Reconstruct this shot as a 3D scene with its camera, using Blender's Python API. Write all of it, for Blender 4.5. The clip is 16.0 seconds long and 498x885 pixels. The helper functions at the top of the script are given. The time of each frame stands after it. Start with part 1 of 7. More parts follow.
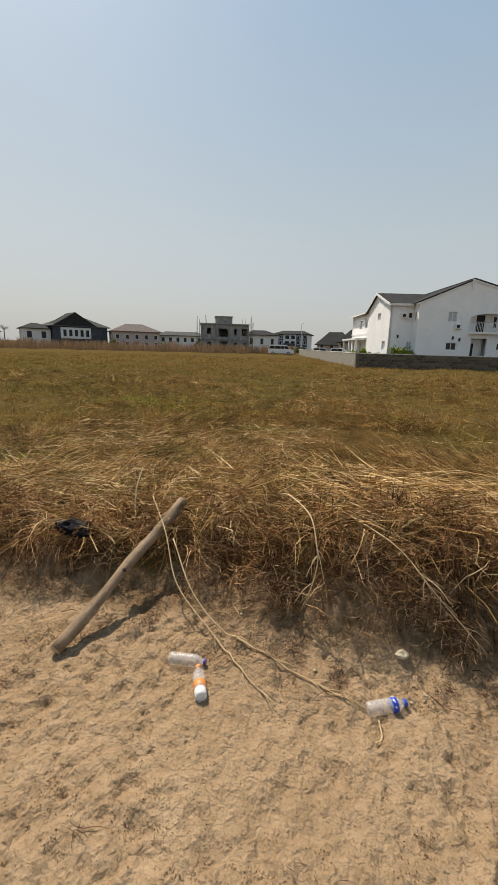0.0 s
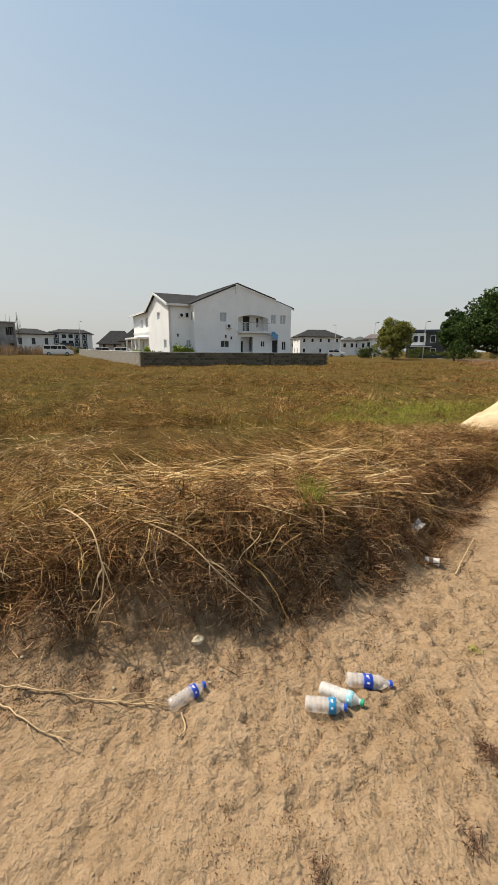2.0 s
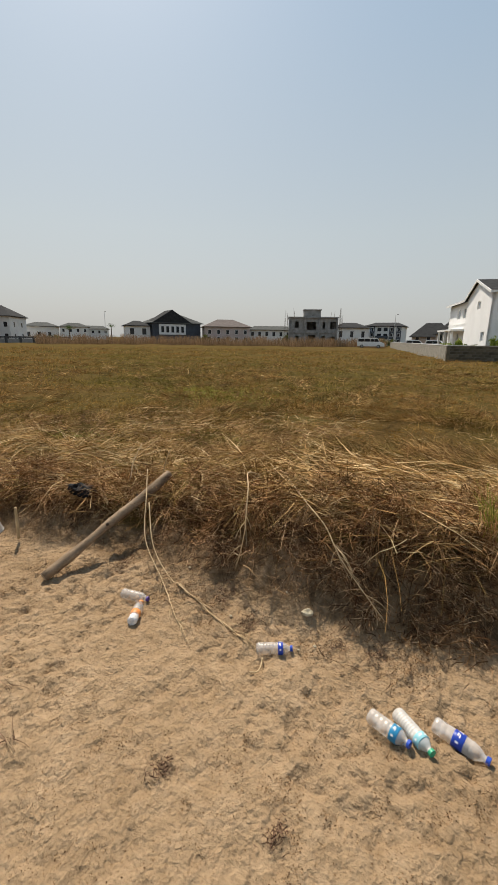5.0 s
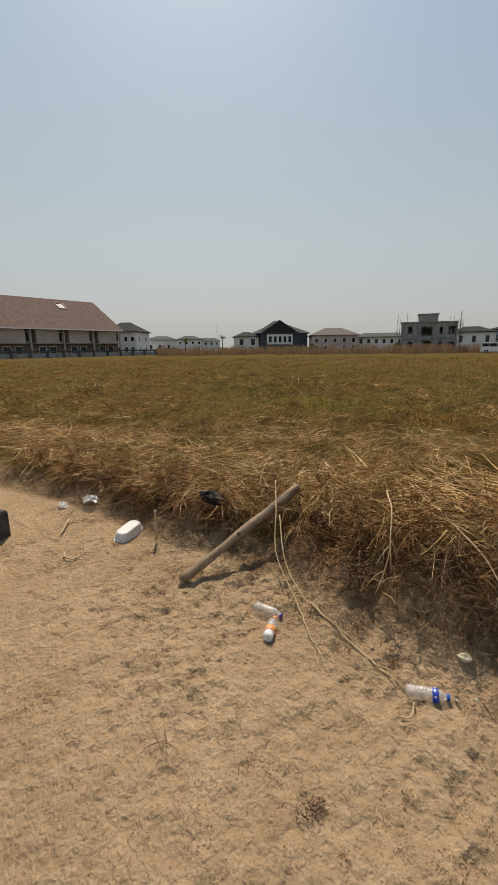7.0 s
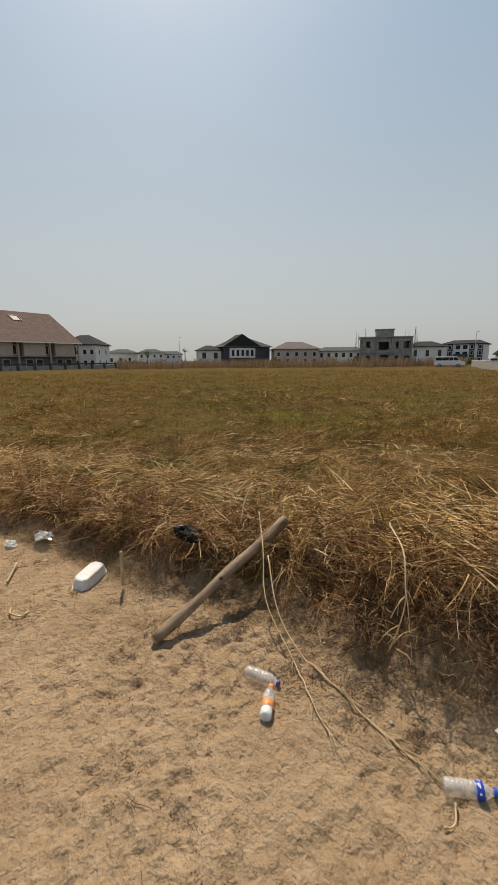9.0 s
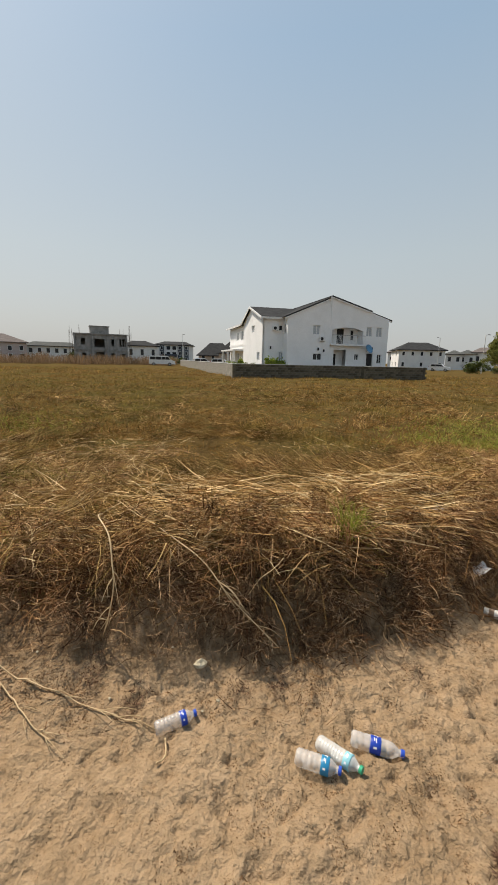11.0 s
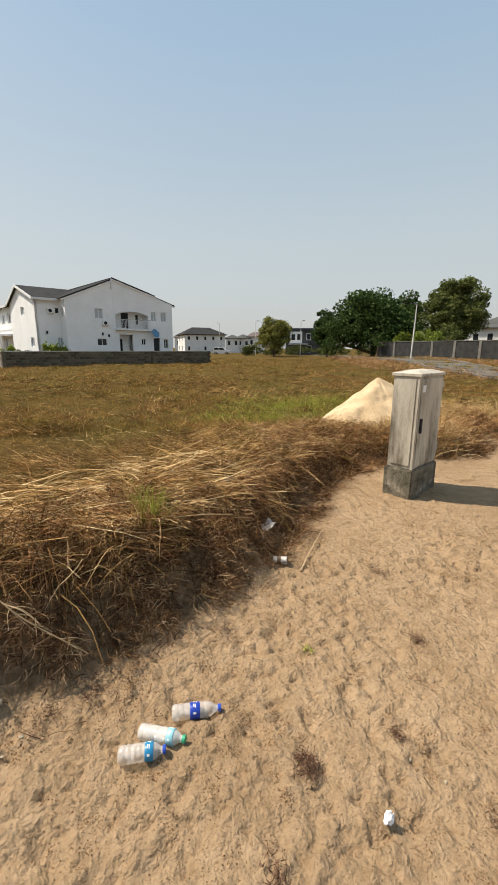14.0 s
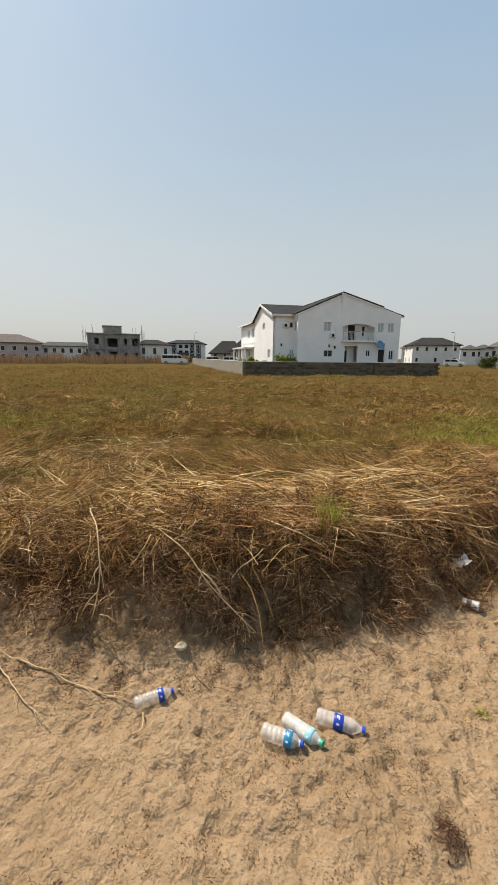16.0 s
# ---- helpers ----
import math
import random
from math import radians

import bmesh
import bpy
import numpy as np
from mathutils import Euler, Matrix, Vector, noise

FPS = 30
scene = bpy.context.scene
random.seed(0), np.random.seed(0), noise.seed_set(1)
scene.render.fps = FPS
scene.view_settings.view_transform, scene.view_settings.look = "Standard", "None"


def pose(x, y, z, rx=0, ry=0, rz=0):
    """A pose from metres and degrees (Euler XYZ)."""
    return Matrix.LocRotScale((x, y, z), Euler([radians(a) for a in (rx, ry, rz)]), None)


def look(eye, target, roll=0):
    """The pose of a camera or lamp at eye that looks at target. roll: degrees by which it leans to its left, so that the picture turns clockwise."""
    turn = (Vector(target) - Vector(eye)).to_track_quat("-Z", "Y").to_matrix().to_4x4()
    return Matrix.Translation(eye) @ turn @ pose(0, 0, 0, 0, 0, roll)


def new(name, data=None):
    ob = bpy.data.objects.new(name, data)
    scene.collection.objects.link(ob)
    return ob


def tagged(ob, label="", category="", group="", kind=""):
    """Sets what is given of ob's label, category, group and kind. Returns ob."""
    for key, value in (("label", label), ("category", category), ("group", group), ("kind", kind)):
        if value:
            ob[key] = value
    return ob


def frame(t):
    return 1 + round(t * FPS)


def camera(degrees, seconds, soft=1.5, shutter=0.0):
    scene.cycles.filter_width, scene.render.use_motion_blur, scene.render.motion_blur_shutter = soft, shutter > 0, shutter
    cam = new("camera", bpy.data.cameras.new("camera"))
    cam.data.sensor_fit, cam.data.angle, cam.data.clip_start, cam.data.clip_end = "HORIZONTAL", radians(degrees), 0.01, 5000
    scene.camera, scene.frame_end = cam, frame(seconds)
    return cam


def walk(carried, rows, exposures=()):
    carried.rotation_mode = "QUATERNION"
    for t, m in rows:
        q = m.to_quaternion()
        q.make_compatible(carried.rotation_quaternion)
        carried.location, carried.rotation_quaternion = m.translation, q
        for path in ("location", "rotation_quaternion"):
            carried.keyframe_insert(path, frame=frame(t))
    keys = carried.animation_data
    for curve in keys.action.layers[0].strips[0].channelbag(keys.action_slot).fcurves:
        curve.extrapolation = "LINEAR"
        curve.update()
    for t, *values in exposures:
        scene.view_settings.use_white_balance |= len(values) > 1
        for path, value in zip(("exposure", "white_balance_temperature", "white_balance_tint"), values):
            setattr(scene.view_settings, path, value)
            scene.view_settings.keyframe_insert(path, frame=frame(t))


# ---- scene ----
cam = camera(62.4, 16.0)
PATH = [
    (0, (0.043, -0.38, 1.616), (-0.835, 1.359, 1.162), 1.6),
    (0.5, (-0.037, -0.358, 1.636), (-0.662, 1.487, 1.184), 0.9),
    (1, (-0.073, -0.342, 1.628), (-0.425, 1.576, 1.183), 0.6),
    (1.5, (-0.019, -0.321, 1.628), (-0.137, 1.626, 1.185), 0.4),
    (2, (0.16, -0.322, 1.623), (0.215, 1.628, 1.182), 0.6),
    (2.5, (0.448, -0.331, 1.618), (0.612, 1.614, 1.182), 0.7),
    (3, (0.634, -0.282, 1.61), (0.841, 1.66, 1.179), 1.3),
    (3.5, (0.827, -0.147, 1.638), (0.911, 1.806, 1.217), 1.0),
    (4, (0.967, -0.09, 1.632), (0.508, 1.801, 1.172), 1.2),
    (4.5, (1.03, -0.141, 1.637), (0.082, 1.552, 1.152), 1.3),
    (5, (0.971, -0.226, 1.635), (-0.256, 1.276, 1.145), 0.8),
    (5.2, (0.938, -0.286, 1.647), (-0.351, 1.161, 1.152), 0.6),
    (7.3, (0.683, -0.328, 1.649), (-0.932, 0.763, 1.201), -1.0),
    (7.5, (0.636, -0.29, 1.665), (-1.007, 0.759, 1.219), -1.2),
    (8, (0.56, -0.23, 1.658), (-1.112, 0.779, 1.227), -1.0),
    (8.5, (0.479, -0.203, 1.653), (-1.14, 0.898, 1.241), -0.7),
    (9, (0.343, -0.182, 1.668), (-1.13, 1.113, 1.277), -0.5),
    (9.5, (0.276, -0.159, 1.658), (-0.957, 1.37, 1.279), -0.3),
    (10, (0.335, -0.133, 1.65), (-0.594, 1.597, 1.271), -0.1),
    (10.2, (0.366, -0.145, 1.651), (-0.443, 1.646, 1.275), 0.5),
    (12.3, (0.71, -0.211, 1.666), (0.841, 1.743, 1.26), 0.4),
    (12.5, (0.677, -0.192, 1.67), (0.868, 1.756, 1.26), 0.4),
    (13, (0.597, -0.158, 1.661), (0.928, 1.769, 1.241), 0.1),
    (13.5, (0.561, -0.149, 1.652), (1.034, 1.745, 1.216), 0.2),
    (14, (0.583, -0.179, 1.647), (1.148, 1.686, 1.2), 0.3),
    (14.5, (0.626, -0.206, 1.649), (1.069, 1.694, 1.211), 0.6),
    (15, (0.728, -0.241, 1.655), (0.916, 1.703, 1.226), 0.9),
    (15.5, (0.78, -0.262, 1.657), (0.659, 1.691, 1.245), 0.5),
    (16, (0.747, -0.27, 1.674), (0.306, 1.638, 1.269), 0.6),
]
walk(cam, [(t, look(eye, target, roll)) for t, eye, target, roll in PATH],
     ((0, 0.37), (1.5, 0.47), (3.5, 0.54), (5.0, 0.37), (8.0, 0.18), (10.0, 0.31), (12.5, 0.52), (14.0, 0.58), (16.0, 0.53)))


# ---- light ----
import functools

SUN_AZ, SUN_EL = -60.0, 55.0
world = bpy.data.worlds.new("world")
scene.world = world
world.use_nodes = True
wn, wl = world.node_tree.nodes, world.node_tree.links
sky = wn.new("ShaderNodeTexSky")
sky.sky_type = "NISHITA"
sky.sun_disc = False
sky.sun_elevation, sky.sun_rotation = radians(SUN_EL), radians(SUN_AZ)
sky.air_density, sky.dust_density, sky.ozone_density = 1.0, 4.0, 1.0
# harmattan haze: pale towards the horizon, thinner overhead
co = wn.new("ShaderNodeTexCoord")
sep = wn.new("ShaderNodeSeparateXYZ")
wl.new(co.outputs["Generated"], sep.inputs[0])
haze = wn.new("ShaderNodeValToRGB")
for k, (at, c) in enumerate(((0.0, (0.715, 0.72, 0.70)), (0.22, (0.645, 0.722, 0.74)), (0.55, (0.425, 0.595, 0.765)), (1.0, (0.385, 0.53, 0.73)))):
    e = haze.color_ramp.elements[k] if k < 2 else haze.color_ramp.elements.new(at)
    e.position, e.color = at, (*c, 1)
wl.new(sep.outputs[2], haze.inputs[0])
scale = wn.new("ShaderNodeMix")
scale.data_type, scale.blend_type = "RGBA", "MIX"
dim = wn.new("ShaderNodeVectorMath")
dim.operation = "SCALE"
dim.inputs["Scale"].default_value = 0.06
wl.new(sky.outputs[0], dim.inputs[0])
wl.new(dim.outputs[0], scale.inputs[6])
wl.new(haze.outputs[0], scale.inputs[7])
scale.inputs[0].default_value = 0.62
wl.new(scale.outputs[2], wn["Background"].inputs[0])
wn["Background"].inputs[1].default_value = 0.8
lamp = bpy.data.lights.new("sun", "SUN")
lamp.energy, lamp.angle, lamp.color = 4.5, radians(0.6), (1.0, 0.89, 0.75)
sun = new("sun", lamp)
S = Vector((math.sin(radians(SUN_AZ)) * math.cos(radians(SUN_EL)), math.cos(radians(SUN_AZ)) * math.cos(radians(SUN_EL)), math.sin(radians(SUN_EL))))
sun.matrix_world = look(S * 60, (0, 0, 0))

# ---- materials ----
def nodes_of(name):
    m = bpy.data.materials.new(name)
    m.use_nodes = True
    return m, m.node_tree.nodes, m.node_tree.links, m.node_tree.nodes["Principled BSDF"]


def ramp(n, stops):
    r = n.new("ShaderNodeValToRGB")
    e = r.color_ramp.elements
    while len(e) < len(stops):
        e.new(0.5)
    for k, (p, c) in enumerate(stops):
        e[k].position, e[k].color = p, (*c, 1)
    return r


def surf(name, dark, light, scale=3.0, fine=40.0, rough=0.8, bump=0.2, depth=0.01, metal=0.0, spread=(0.35, 0.65), stretch=(1, 1, 1), vary=0.0, grime=None, grime_at=(0.55, 0.75), spec=0.3):
    """A worn surface: broad patches, fine grain, optional stains of another colour, relief."""
    m, n, l, p = nodes_of(name)
    co = n.new("ShaderNodeTexCoord")
    mp = n.new("ShaderNodeMapping")
    mp.inputs["Scale"].default_value = stretch
    l.new(co.outputs["Object"], mp.inputs[0])
    a = n.new("ShaderNodeTexNoise")
    a.inputs["Scale"].default_value, a.inputs["Detail"].default_value = scale, 6
    b = n.new("ShaderNodeTexNoise")
    b.inputs["Scale"].default_value, b.inputs["Detail"].default_value = fine, 4
    l.new(mp.outputs[0], a.inputs["Vector"])
    l.new(mp.outputs[0], b.inputs["Vector"])
    mix = n.new("ShaderNodeMath")
    mix.operation = "MULTIPLY_ADD"
    mix.inputs[1].default_value = 0.35
    l.new(b.outputs[0], mix.inputs[0])
    sc = n.new("ShaderNodeMath")
    sc.operation = "MULTIPLY"
    sc.inputs[1].default_value = 0.65
    l.new(a.outputs[0], sc.inputs[0])
    l.new(sc.outputs[0], mix.inputs[2])
    r = ramp(n, [(spread[0], dark), (spread[1], light)])
    l.new(mix.outputs[0], r.inputs[0])
    col = r.outputs[0]
    if grime:
        g = n.new("ShaderNodeTexNoise")
        g.inputs["Scale"].default_value, g.inputs["Detail"].default_value, g.inputs["Roughness"].default_value = scale * 0.7, 8, 0.65
        l.new(mp.outputs[0], g.inputs["Vector"])
        gr = ramp(n, [(grime_at[0], (0, 0, 0)), (grime_at[1], (1, 1, 1))])
        l.new(g.outputs[0], gr.inputs[0])
        gm = n.new("ShaderNodeMix")
        gm.data_type = "RGBA"
        l.new(gr.outputs[0], gm.inputs[0])
        l.new(col, gm.inputs[6])
        gm.inputs[7].default_value = (*grime, 1)
        col = gm.outputs[2]
    if vary:
        oi = n.new("ShaderNodeObjectInfo")
        mr = n.new("ShaderNodeMapRange")
        mr.inputs[3].default_value, mr.inputs[4].default_value = 1 - vary, 1 + vary
        l.new(oi.outputs["Random"], mr.inputs[0])
        hs = n.new("ShaderNodeHueSaturation")
        l.new(mr.outputs[0], hs.inputs["Value"])
        l.new(col, hs.inputs["Color"])
        col = hs.outputs[0]
    l.new(col, p.inputs["Base Color"])
    p.inputs["Roughness"].default_value, p.inputs["Metallic"].default_value = rough, metal
    p.inputs["Specular IOR Level"].default_value = spec
    if bump:
        bp = n.new("ShaderNodeBump")
        bp.inputs["Strength"].default_value, bp.inputs["Distance"].default_value = bump, depth
        l.new(mix.outputs[0], bp.inputs["Height"])
        l.new(bp.outputs[0], p.inputs["Normal"])
    return m


def blades(name, stops, rough=0.75, glow=0.25, patch=0.0, patch_stops=None, tone=0.0, tone_size=1.5):
    """Dry or green stems: each one has its own tone; light passes through a little. patch: size of colour drifts over the ground."""
    m, n, l, p = nodes_of(name)
    g = n.new("ShaderNodeNewGeometry")
    r = ramp(n, stops)
    l.new(g.outputs["Random Per Island"], r.inputs[0])
    col = r.outputs[0]
    if patch:
        no = n.new("ShaderNodeTexNoise")
        no.inputs["Scale"].default_value, no.inputs["Detail"].default_value = patch, 4
        l.new(g.outputs["Position"], no.inputs["Vector"])
        f = ramp(n, [(0.46, (0, 0, 0)), (0.62, (1, 1, 1))])
        l.new(no.outputs[0], f.inputs[0])
        r2 = ramp(n, patch_stops)
        l.new(g.outputs["Random Per Island"], r2.inputs[0])
        mx = n.new("ShaderNodeMix")
        mx.data_type = "RGBA"
        l.new(f.outputs[0], mx.inputs[0])
        l.new(col, mx.inputs[6])
        l.new(r2.outputs[0], mx.inputs[7])
        col = mx.outputs[2]
    if tone:
        tn = n.new("ShaderNodeTexNoise")
        tn.inputs["Scale"].default_value, tn.inputs["Detail"].default_value, tn.inputs["Roughness"].default_value = tone_size, 5, 0.65
        l.new(g.outputs["Position"], tn.inputs["Vector"])
        mr = n.new("ShaderNodeMapRange")
        mr.inputs[1].default_value, mr.inputs[2].default_value = 0.36, 0.64
        mr.inputs[3].default_value, mr.inputs[4].default_value = 1 - tone, 1 + tone
        l.new(tn.outputs[0], mr.inputs[0])
        hs = n.new("ShaderNodeHueSaturation")
        l.new(mr.outputs[0], hs.inputs["Value"])
        l.new(col, hs.inputs["Color"])
        col = hs.outputs[0]
    l.new(col, p.inputs["Base Color"])
    p.inputs["Roughness"].default_value, p.inputs["Specular IOR Level"].default_value = rough, 0.04
    if glow:
        t = n.new("ShaderNodeBsdfTranslucent")
        l.new(col, t.inputs[0])
        ms = n.new("ShaderNodeMixShader")
        ms.inputs[0].default_value = glow
        l.new(p.outputs[0], ms.inputs[1])
        l.new(t.outputs[0], ms.inputs[2])
        l.new(ms.outputs[0], n["Material Output"].inputs[0])
    return m


def plain(name, c, rough=0.5, metal=0.0, spec=0.4):
    return surf(name, tuple(0.82 * k for k in c), tuple(min(1, 1.08 * k) for k in c), 6, 60, rough, 0.05, 0.003, metal, spec=spec)


def ground_material():
    """Pale sand, crumbly soil on the bank and brown thatch on the field, by the ground's own mask."""
    m, n, l, p = nodes_of("ground_sand_and_field")
    g = n.new("ShaderNodeNewGeometry")
    at = n.new("ShaderNodeAttribute")
    at.attribute_name = "field"

    def no(scale, detail=6, rough=0.55):
        k = n.new("ShaderNodeTexNoise")
        k.inputs["Scale"].default_value, k.inputs["Detail"].default_value, k.inputs["Roughness"].default_value = scale, detail, rough
        l.new(g.outputs["Position"], k.inputs["Vector"])
        return k

    def mix(f, a, b):
        k = n.new("ShaderNodeMix")
        k.data_type = "RGBA"
        l.new(f, k.inputs[0])
        l.new(a, k.inputs[6])
        l.new(b, k.inputs[7])
        return k.outputs[2]

    broad, mid, fine, grit = no(1.3), no(13.0, 9, 0.68), no(60.0, 5, 0.65), no(240.0, 3)
    sand = ramp(n, [(0.28, (0.162, 0.104, 0.057)), (0.44, (0.297, 0.205, 0.121)), (0.72, (0.442, 0.322, 0.209))])
    l.new(mid.outputs[0], sand.inputs[0])
    pale = ramp(n, [(0.3, (0.259, 0.178, 0.103)), (0.7, (0.399, 0.293, 0.187))])
    l.new(broad.outputs[0], pale.inputs[0])
    half = n.new("ShaderNodeValue")
    half.outputs[0].default_value = 0.5
    sandy = mix(half.outputs[0], sand.outputs[0], pale.outputs[0])
    # darker grains scattered through the crust by fine noise and brown flecks between them
    crust = ramp(n, [(0.30, (0.62, 0.56, 0.49)), (0.42, (1.0, 0.98, 0.95)), (0.66, (1.08, 1.07, 1.03))])
    small = no(46.0, 6, 0.7)
    l.new(small.outputs[0], crust.inputs[0])
    tint = n.new("ShaderNodeMix")
    tint.data_type, tint.blend_type = "RGBA", "MULTIPLY"
    tint.inputs[0].default_value = 1.0
    l.new(sandy, tint.inputs[6])
    l.new(crust.outputs[0], tint.inputs[7])
    sandy = tint.outputs[2]
    # brown humus specks, thick in some patches and missing in others
    where = ramp(n, [(0.42, (0.12, 0.12, 0.12)), (0.60, (1, 1, 1))])
    patchy = no(7.0, 4, 0.6)
    l.new(patchy.outputs[0], where.inputs[0])
    dots = ramp(n, [(0.35, (1, 1, 1)), (0.41, (0, 0, 0))])
    l.new(no(105.0, 3, 0.6).outputs[0], dots.inputs[0])
    speck = n.new("ShaderNodeMath")
    speck.operation = "MULTIPLY"
    l.new(where.outputs[0], speck.inputs[0])
    l.new(dots.outputs[0], speck.inputs[1])
    humus = n.new("ShaderNodeRGB")
    humus.outputs[0].default_value = (0.17, 0.105, 0.055, 1)
    sandy = mix(speck.outputs[0], sandy, humus.outputs[0])
    soil = ramp(n, [(0.32, (0.095, 0.059, 0.032)), (0.48, (0.200, 0.131, 0.072)), (0.66, (0.288, 0.196, 0.116))])
    l.new(mid.outputs[0], soil.inputs[0])
    grass = no(0.35, 5)
    thatch = ramp(n, [(0.3, (0.062, 0.037, 0.014)), (0.44, (0.120, 0.074, 0.026)), (0.56, (0.091, 0.075, 0.023)), (0.72, (0.140, 0.081, 0.030))])
    l.new(grass.outputs[0], thatch.inputs[0])
    tuft = ramp(n, [(0.3, (0.03, 0.02, 0.009)), (0.6, (0.135, 0.092, 0.036))])
    tn = no(2.6, 8, 0.7)
    l.new(tn.outputs[0], tuft.inputs[0])
    field = mix(half.outputs[0], thatch.outputs[0], tuft.outputs[0])
    e1 = ramp(n, [(0.12, (0, 0, 0)), (0.34, (1, 1, 1))])
    e2 = ramp(n, [(0.62, (0, 0, 0)), (0.82, (1, 1, 1))])
    wob = n.new("ShaderNodeMath")
    wob.operation = "MULTIPLY_ADD"
    wob.inputs[1].default_value = 0.3
    l.new(mid.outputs[0], wob.inputs[0])
    sub = n.new("ShaderNodeMath")
    sub.operation = "SUBTRACT"
    sub.inputs[1].default_value = 0.15
    l.new(at.outputs["Fac"], sub.inputs[0])
    l.new(sub.outputs[0], wob.inputs[2])
    l.new(wob.outputs[0], e1.inputs[0])
    l.new(wob.outputs[0], e2.inputs[0])
    col = mix(e2.outputs[0], mix(e1.outputs[0], sandy, soil.outputs[0]), field)
    l.new(col, p.inputs["Base Color"])
    p.inputs["Roughness"].default_value, p.inputs["Specular IOR Level"].default_value = 0.95, 0.0
    add = n.new("ShaderNodeMath")
    add.operation = "MULTIPLY_ADD"
    add.inputs[1].default_value = 0.3
    l.new(fine.outputs[0], add.inputs[0])
    l.new(mid.outputs[0], add.inputs[2])
    add2 = n.new("ShaderNodeMath")
    add2.operation = "MULTIPLY_ADD"
    add2.inputs[1].default_value = 0.05
    l.new(grit.outputs[0], add2.inputs[0])
    l.new(add.outputs[0], add2.inputs[2])
    # trodden clods: rounded crumbs of uneven size
    wobble = n.new("ShaderNodeMix")
    wobble.data_type, wobble.blend_type = "RGBA", "ADD"
    wobble.inputs[0].default_value = 0.035
    l.new(g.outputs["Position"], wobble.inputs[6])
    l.new(no(30.0, 3).outputs["Color"], wobble.inputs[7])
    clods = []
    for size in (30.0, 62.0):
        v = n.new("ShaderNodeTexVoronoi")
        v.feature = "SMOOTH_F1"
        v.inputs["Scale"].default_value, v.inputs["Smoothness"].default_value = size, 0.6
        l.new(wobble.outputs[2], v.inputs["Vector"])
        clods.append(v.outputs["Distance"])
    add3 = n.new("ShaderNodeMath")
    add3.operation = "MULTIPLY_ADD"
    add3.inputs[1].default_value = -0.55
    l.new(clods[0], add3.inputs[0])
    l.new(add2.outputs[0], add3.inputs[2])
    add4 = n.new("ShaderNodeMath")
    add4.operation = "MULTIPLY_ADD"
    add4.inputs[1].default_value = -0.32
    l.new(clods[1], add4.inputs[0])
    l.new(add3.outputs[0], add4.inputs[2])
    bp = n.new("ShaderNodeBump")
    bp.inputs["Strength"].default_value, bp.inputs["Distance"].default_value = 0.9, 0.030
    l.new(add4.outputs[0], bp.inputs["Height"])
    l.new(bp.outputs[0], p.inputs["Normal"])
    return m


def clear_plastic(name, tint, dust=0.3):
    """Thin dusty bottle plastic: see-through, glossy, with a film of dust."""
    m, n, l, p = nodes_of(name)
    tr = n.new("ShaderNodeBsdfTransparent")
    tr.inputs[0].default_value = (*tint, 1)
    p.inputs["Base Color"].default_value = (0.86, 0.83, 0.78, 1)
    p.inputs["Roughness"].default_value = 0.16
    p.inputs["Specular IOR Level"].default_value = 0.9
    co = n.new("ShaderNodeTexCoord")
    no = n.new("ShaderNodeTexNoise")
    no.inputs["Scale"].default_value, no.inputs["Detail"].default_value = 30, 6
    l.new(co.outputs["Object"], no.inputs["Vector"])
    mr = n.new("ShaderNodeMapRange")
    mr.inputs[3].default_value, mr.inputs[4].default_value = dust - 0.16, dust + 0.2
    l.new(no.outputs[0], mr.inputs[0])
    ms = n.new("ShaderNodeMixShader")
    l.new(mr.outputs[0], ms.inputs[0])
    l.new(tr.outputs[0], ms.inputs[1])
    l.new(p.outputs[0], ms.inputs[2])
    l.new(ms.outputs[0], n["Material Output"].inputs[0])
    return m


M_GROUND = ground_material()
M_WHITE = surf("white_render", (0.76, 0.76, 0.75), (0.86, 0.86, 0.85), 0.6, 8, 0.75, 0.1, 0.01, grime=(0.68, 0.67, 0.65), grime_at=(0.6, 0.85))
M_FASCIA = plain("white_fascia", (0.78, 0.78, 0.76), 0.5)
M_ROOF = surf("charcoal_roof_sheet", (0.022, 0.023, 0.024), (0.048, 0.048, 0.048), 1.5, 14, 0.9, 0.3, 0.02, spec=0.08)
M_PALEBLOCK = surf("pale_sandcrete_block", (0.234, 0.215, 0.179), (0.374, 0.351, 0.304), 2.5, 30, 0.95, 0.5, 0.012, grime=(0.172, 0.156, 0.129), grime_at=(0.55, 0.78), spec=0.05)
M_BLOCK = surf("grey_sandcrete_block", (0.085, 0.072, 0.05), (0.17, 0.145, 0.105), 2.5, 30, 0.95, 0.5, 0.012, vary=0.35, grime=(0.07, 0.062, 0.05), grime_at=(0.55, 0.78), spec=0.05)
M_MORTAR = surf("grey_mortar", (0.11, 0.105, 0.09), (0.2, 0.19, 0.17), 4, 30, 0.95, 0.3, 0.01)
M_COPING = surf("pale_cement_coping", (0.50, 0.48, 0.44), (0.68, 0.66, 0.62), 2, 20, 0.9, 0.2, 0.01)
M_PANE = plain("dark_window_glass", (0.025, 0.028, 0.032), 0.2, 0, 0.35)
M_CURTAIN = plain("pale_curtained_glass", (0.42, 0.45, 0.47), 0.15, 0, 0.6)
M_DARK = plain("dark_opening", (0.02, 0.02, 0.021), 0.7)
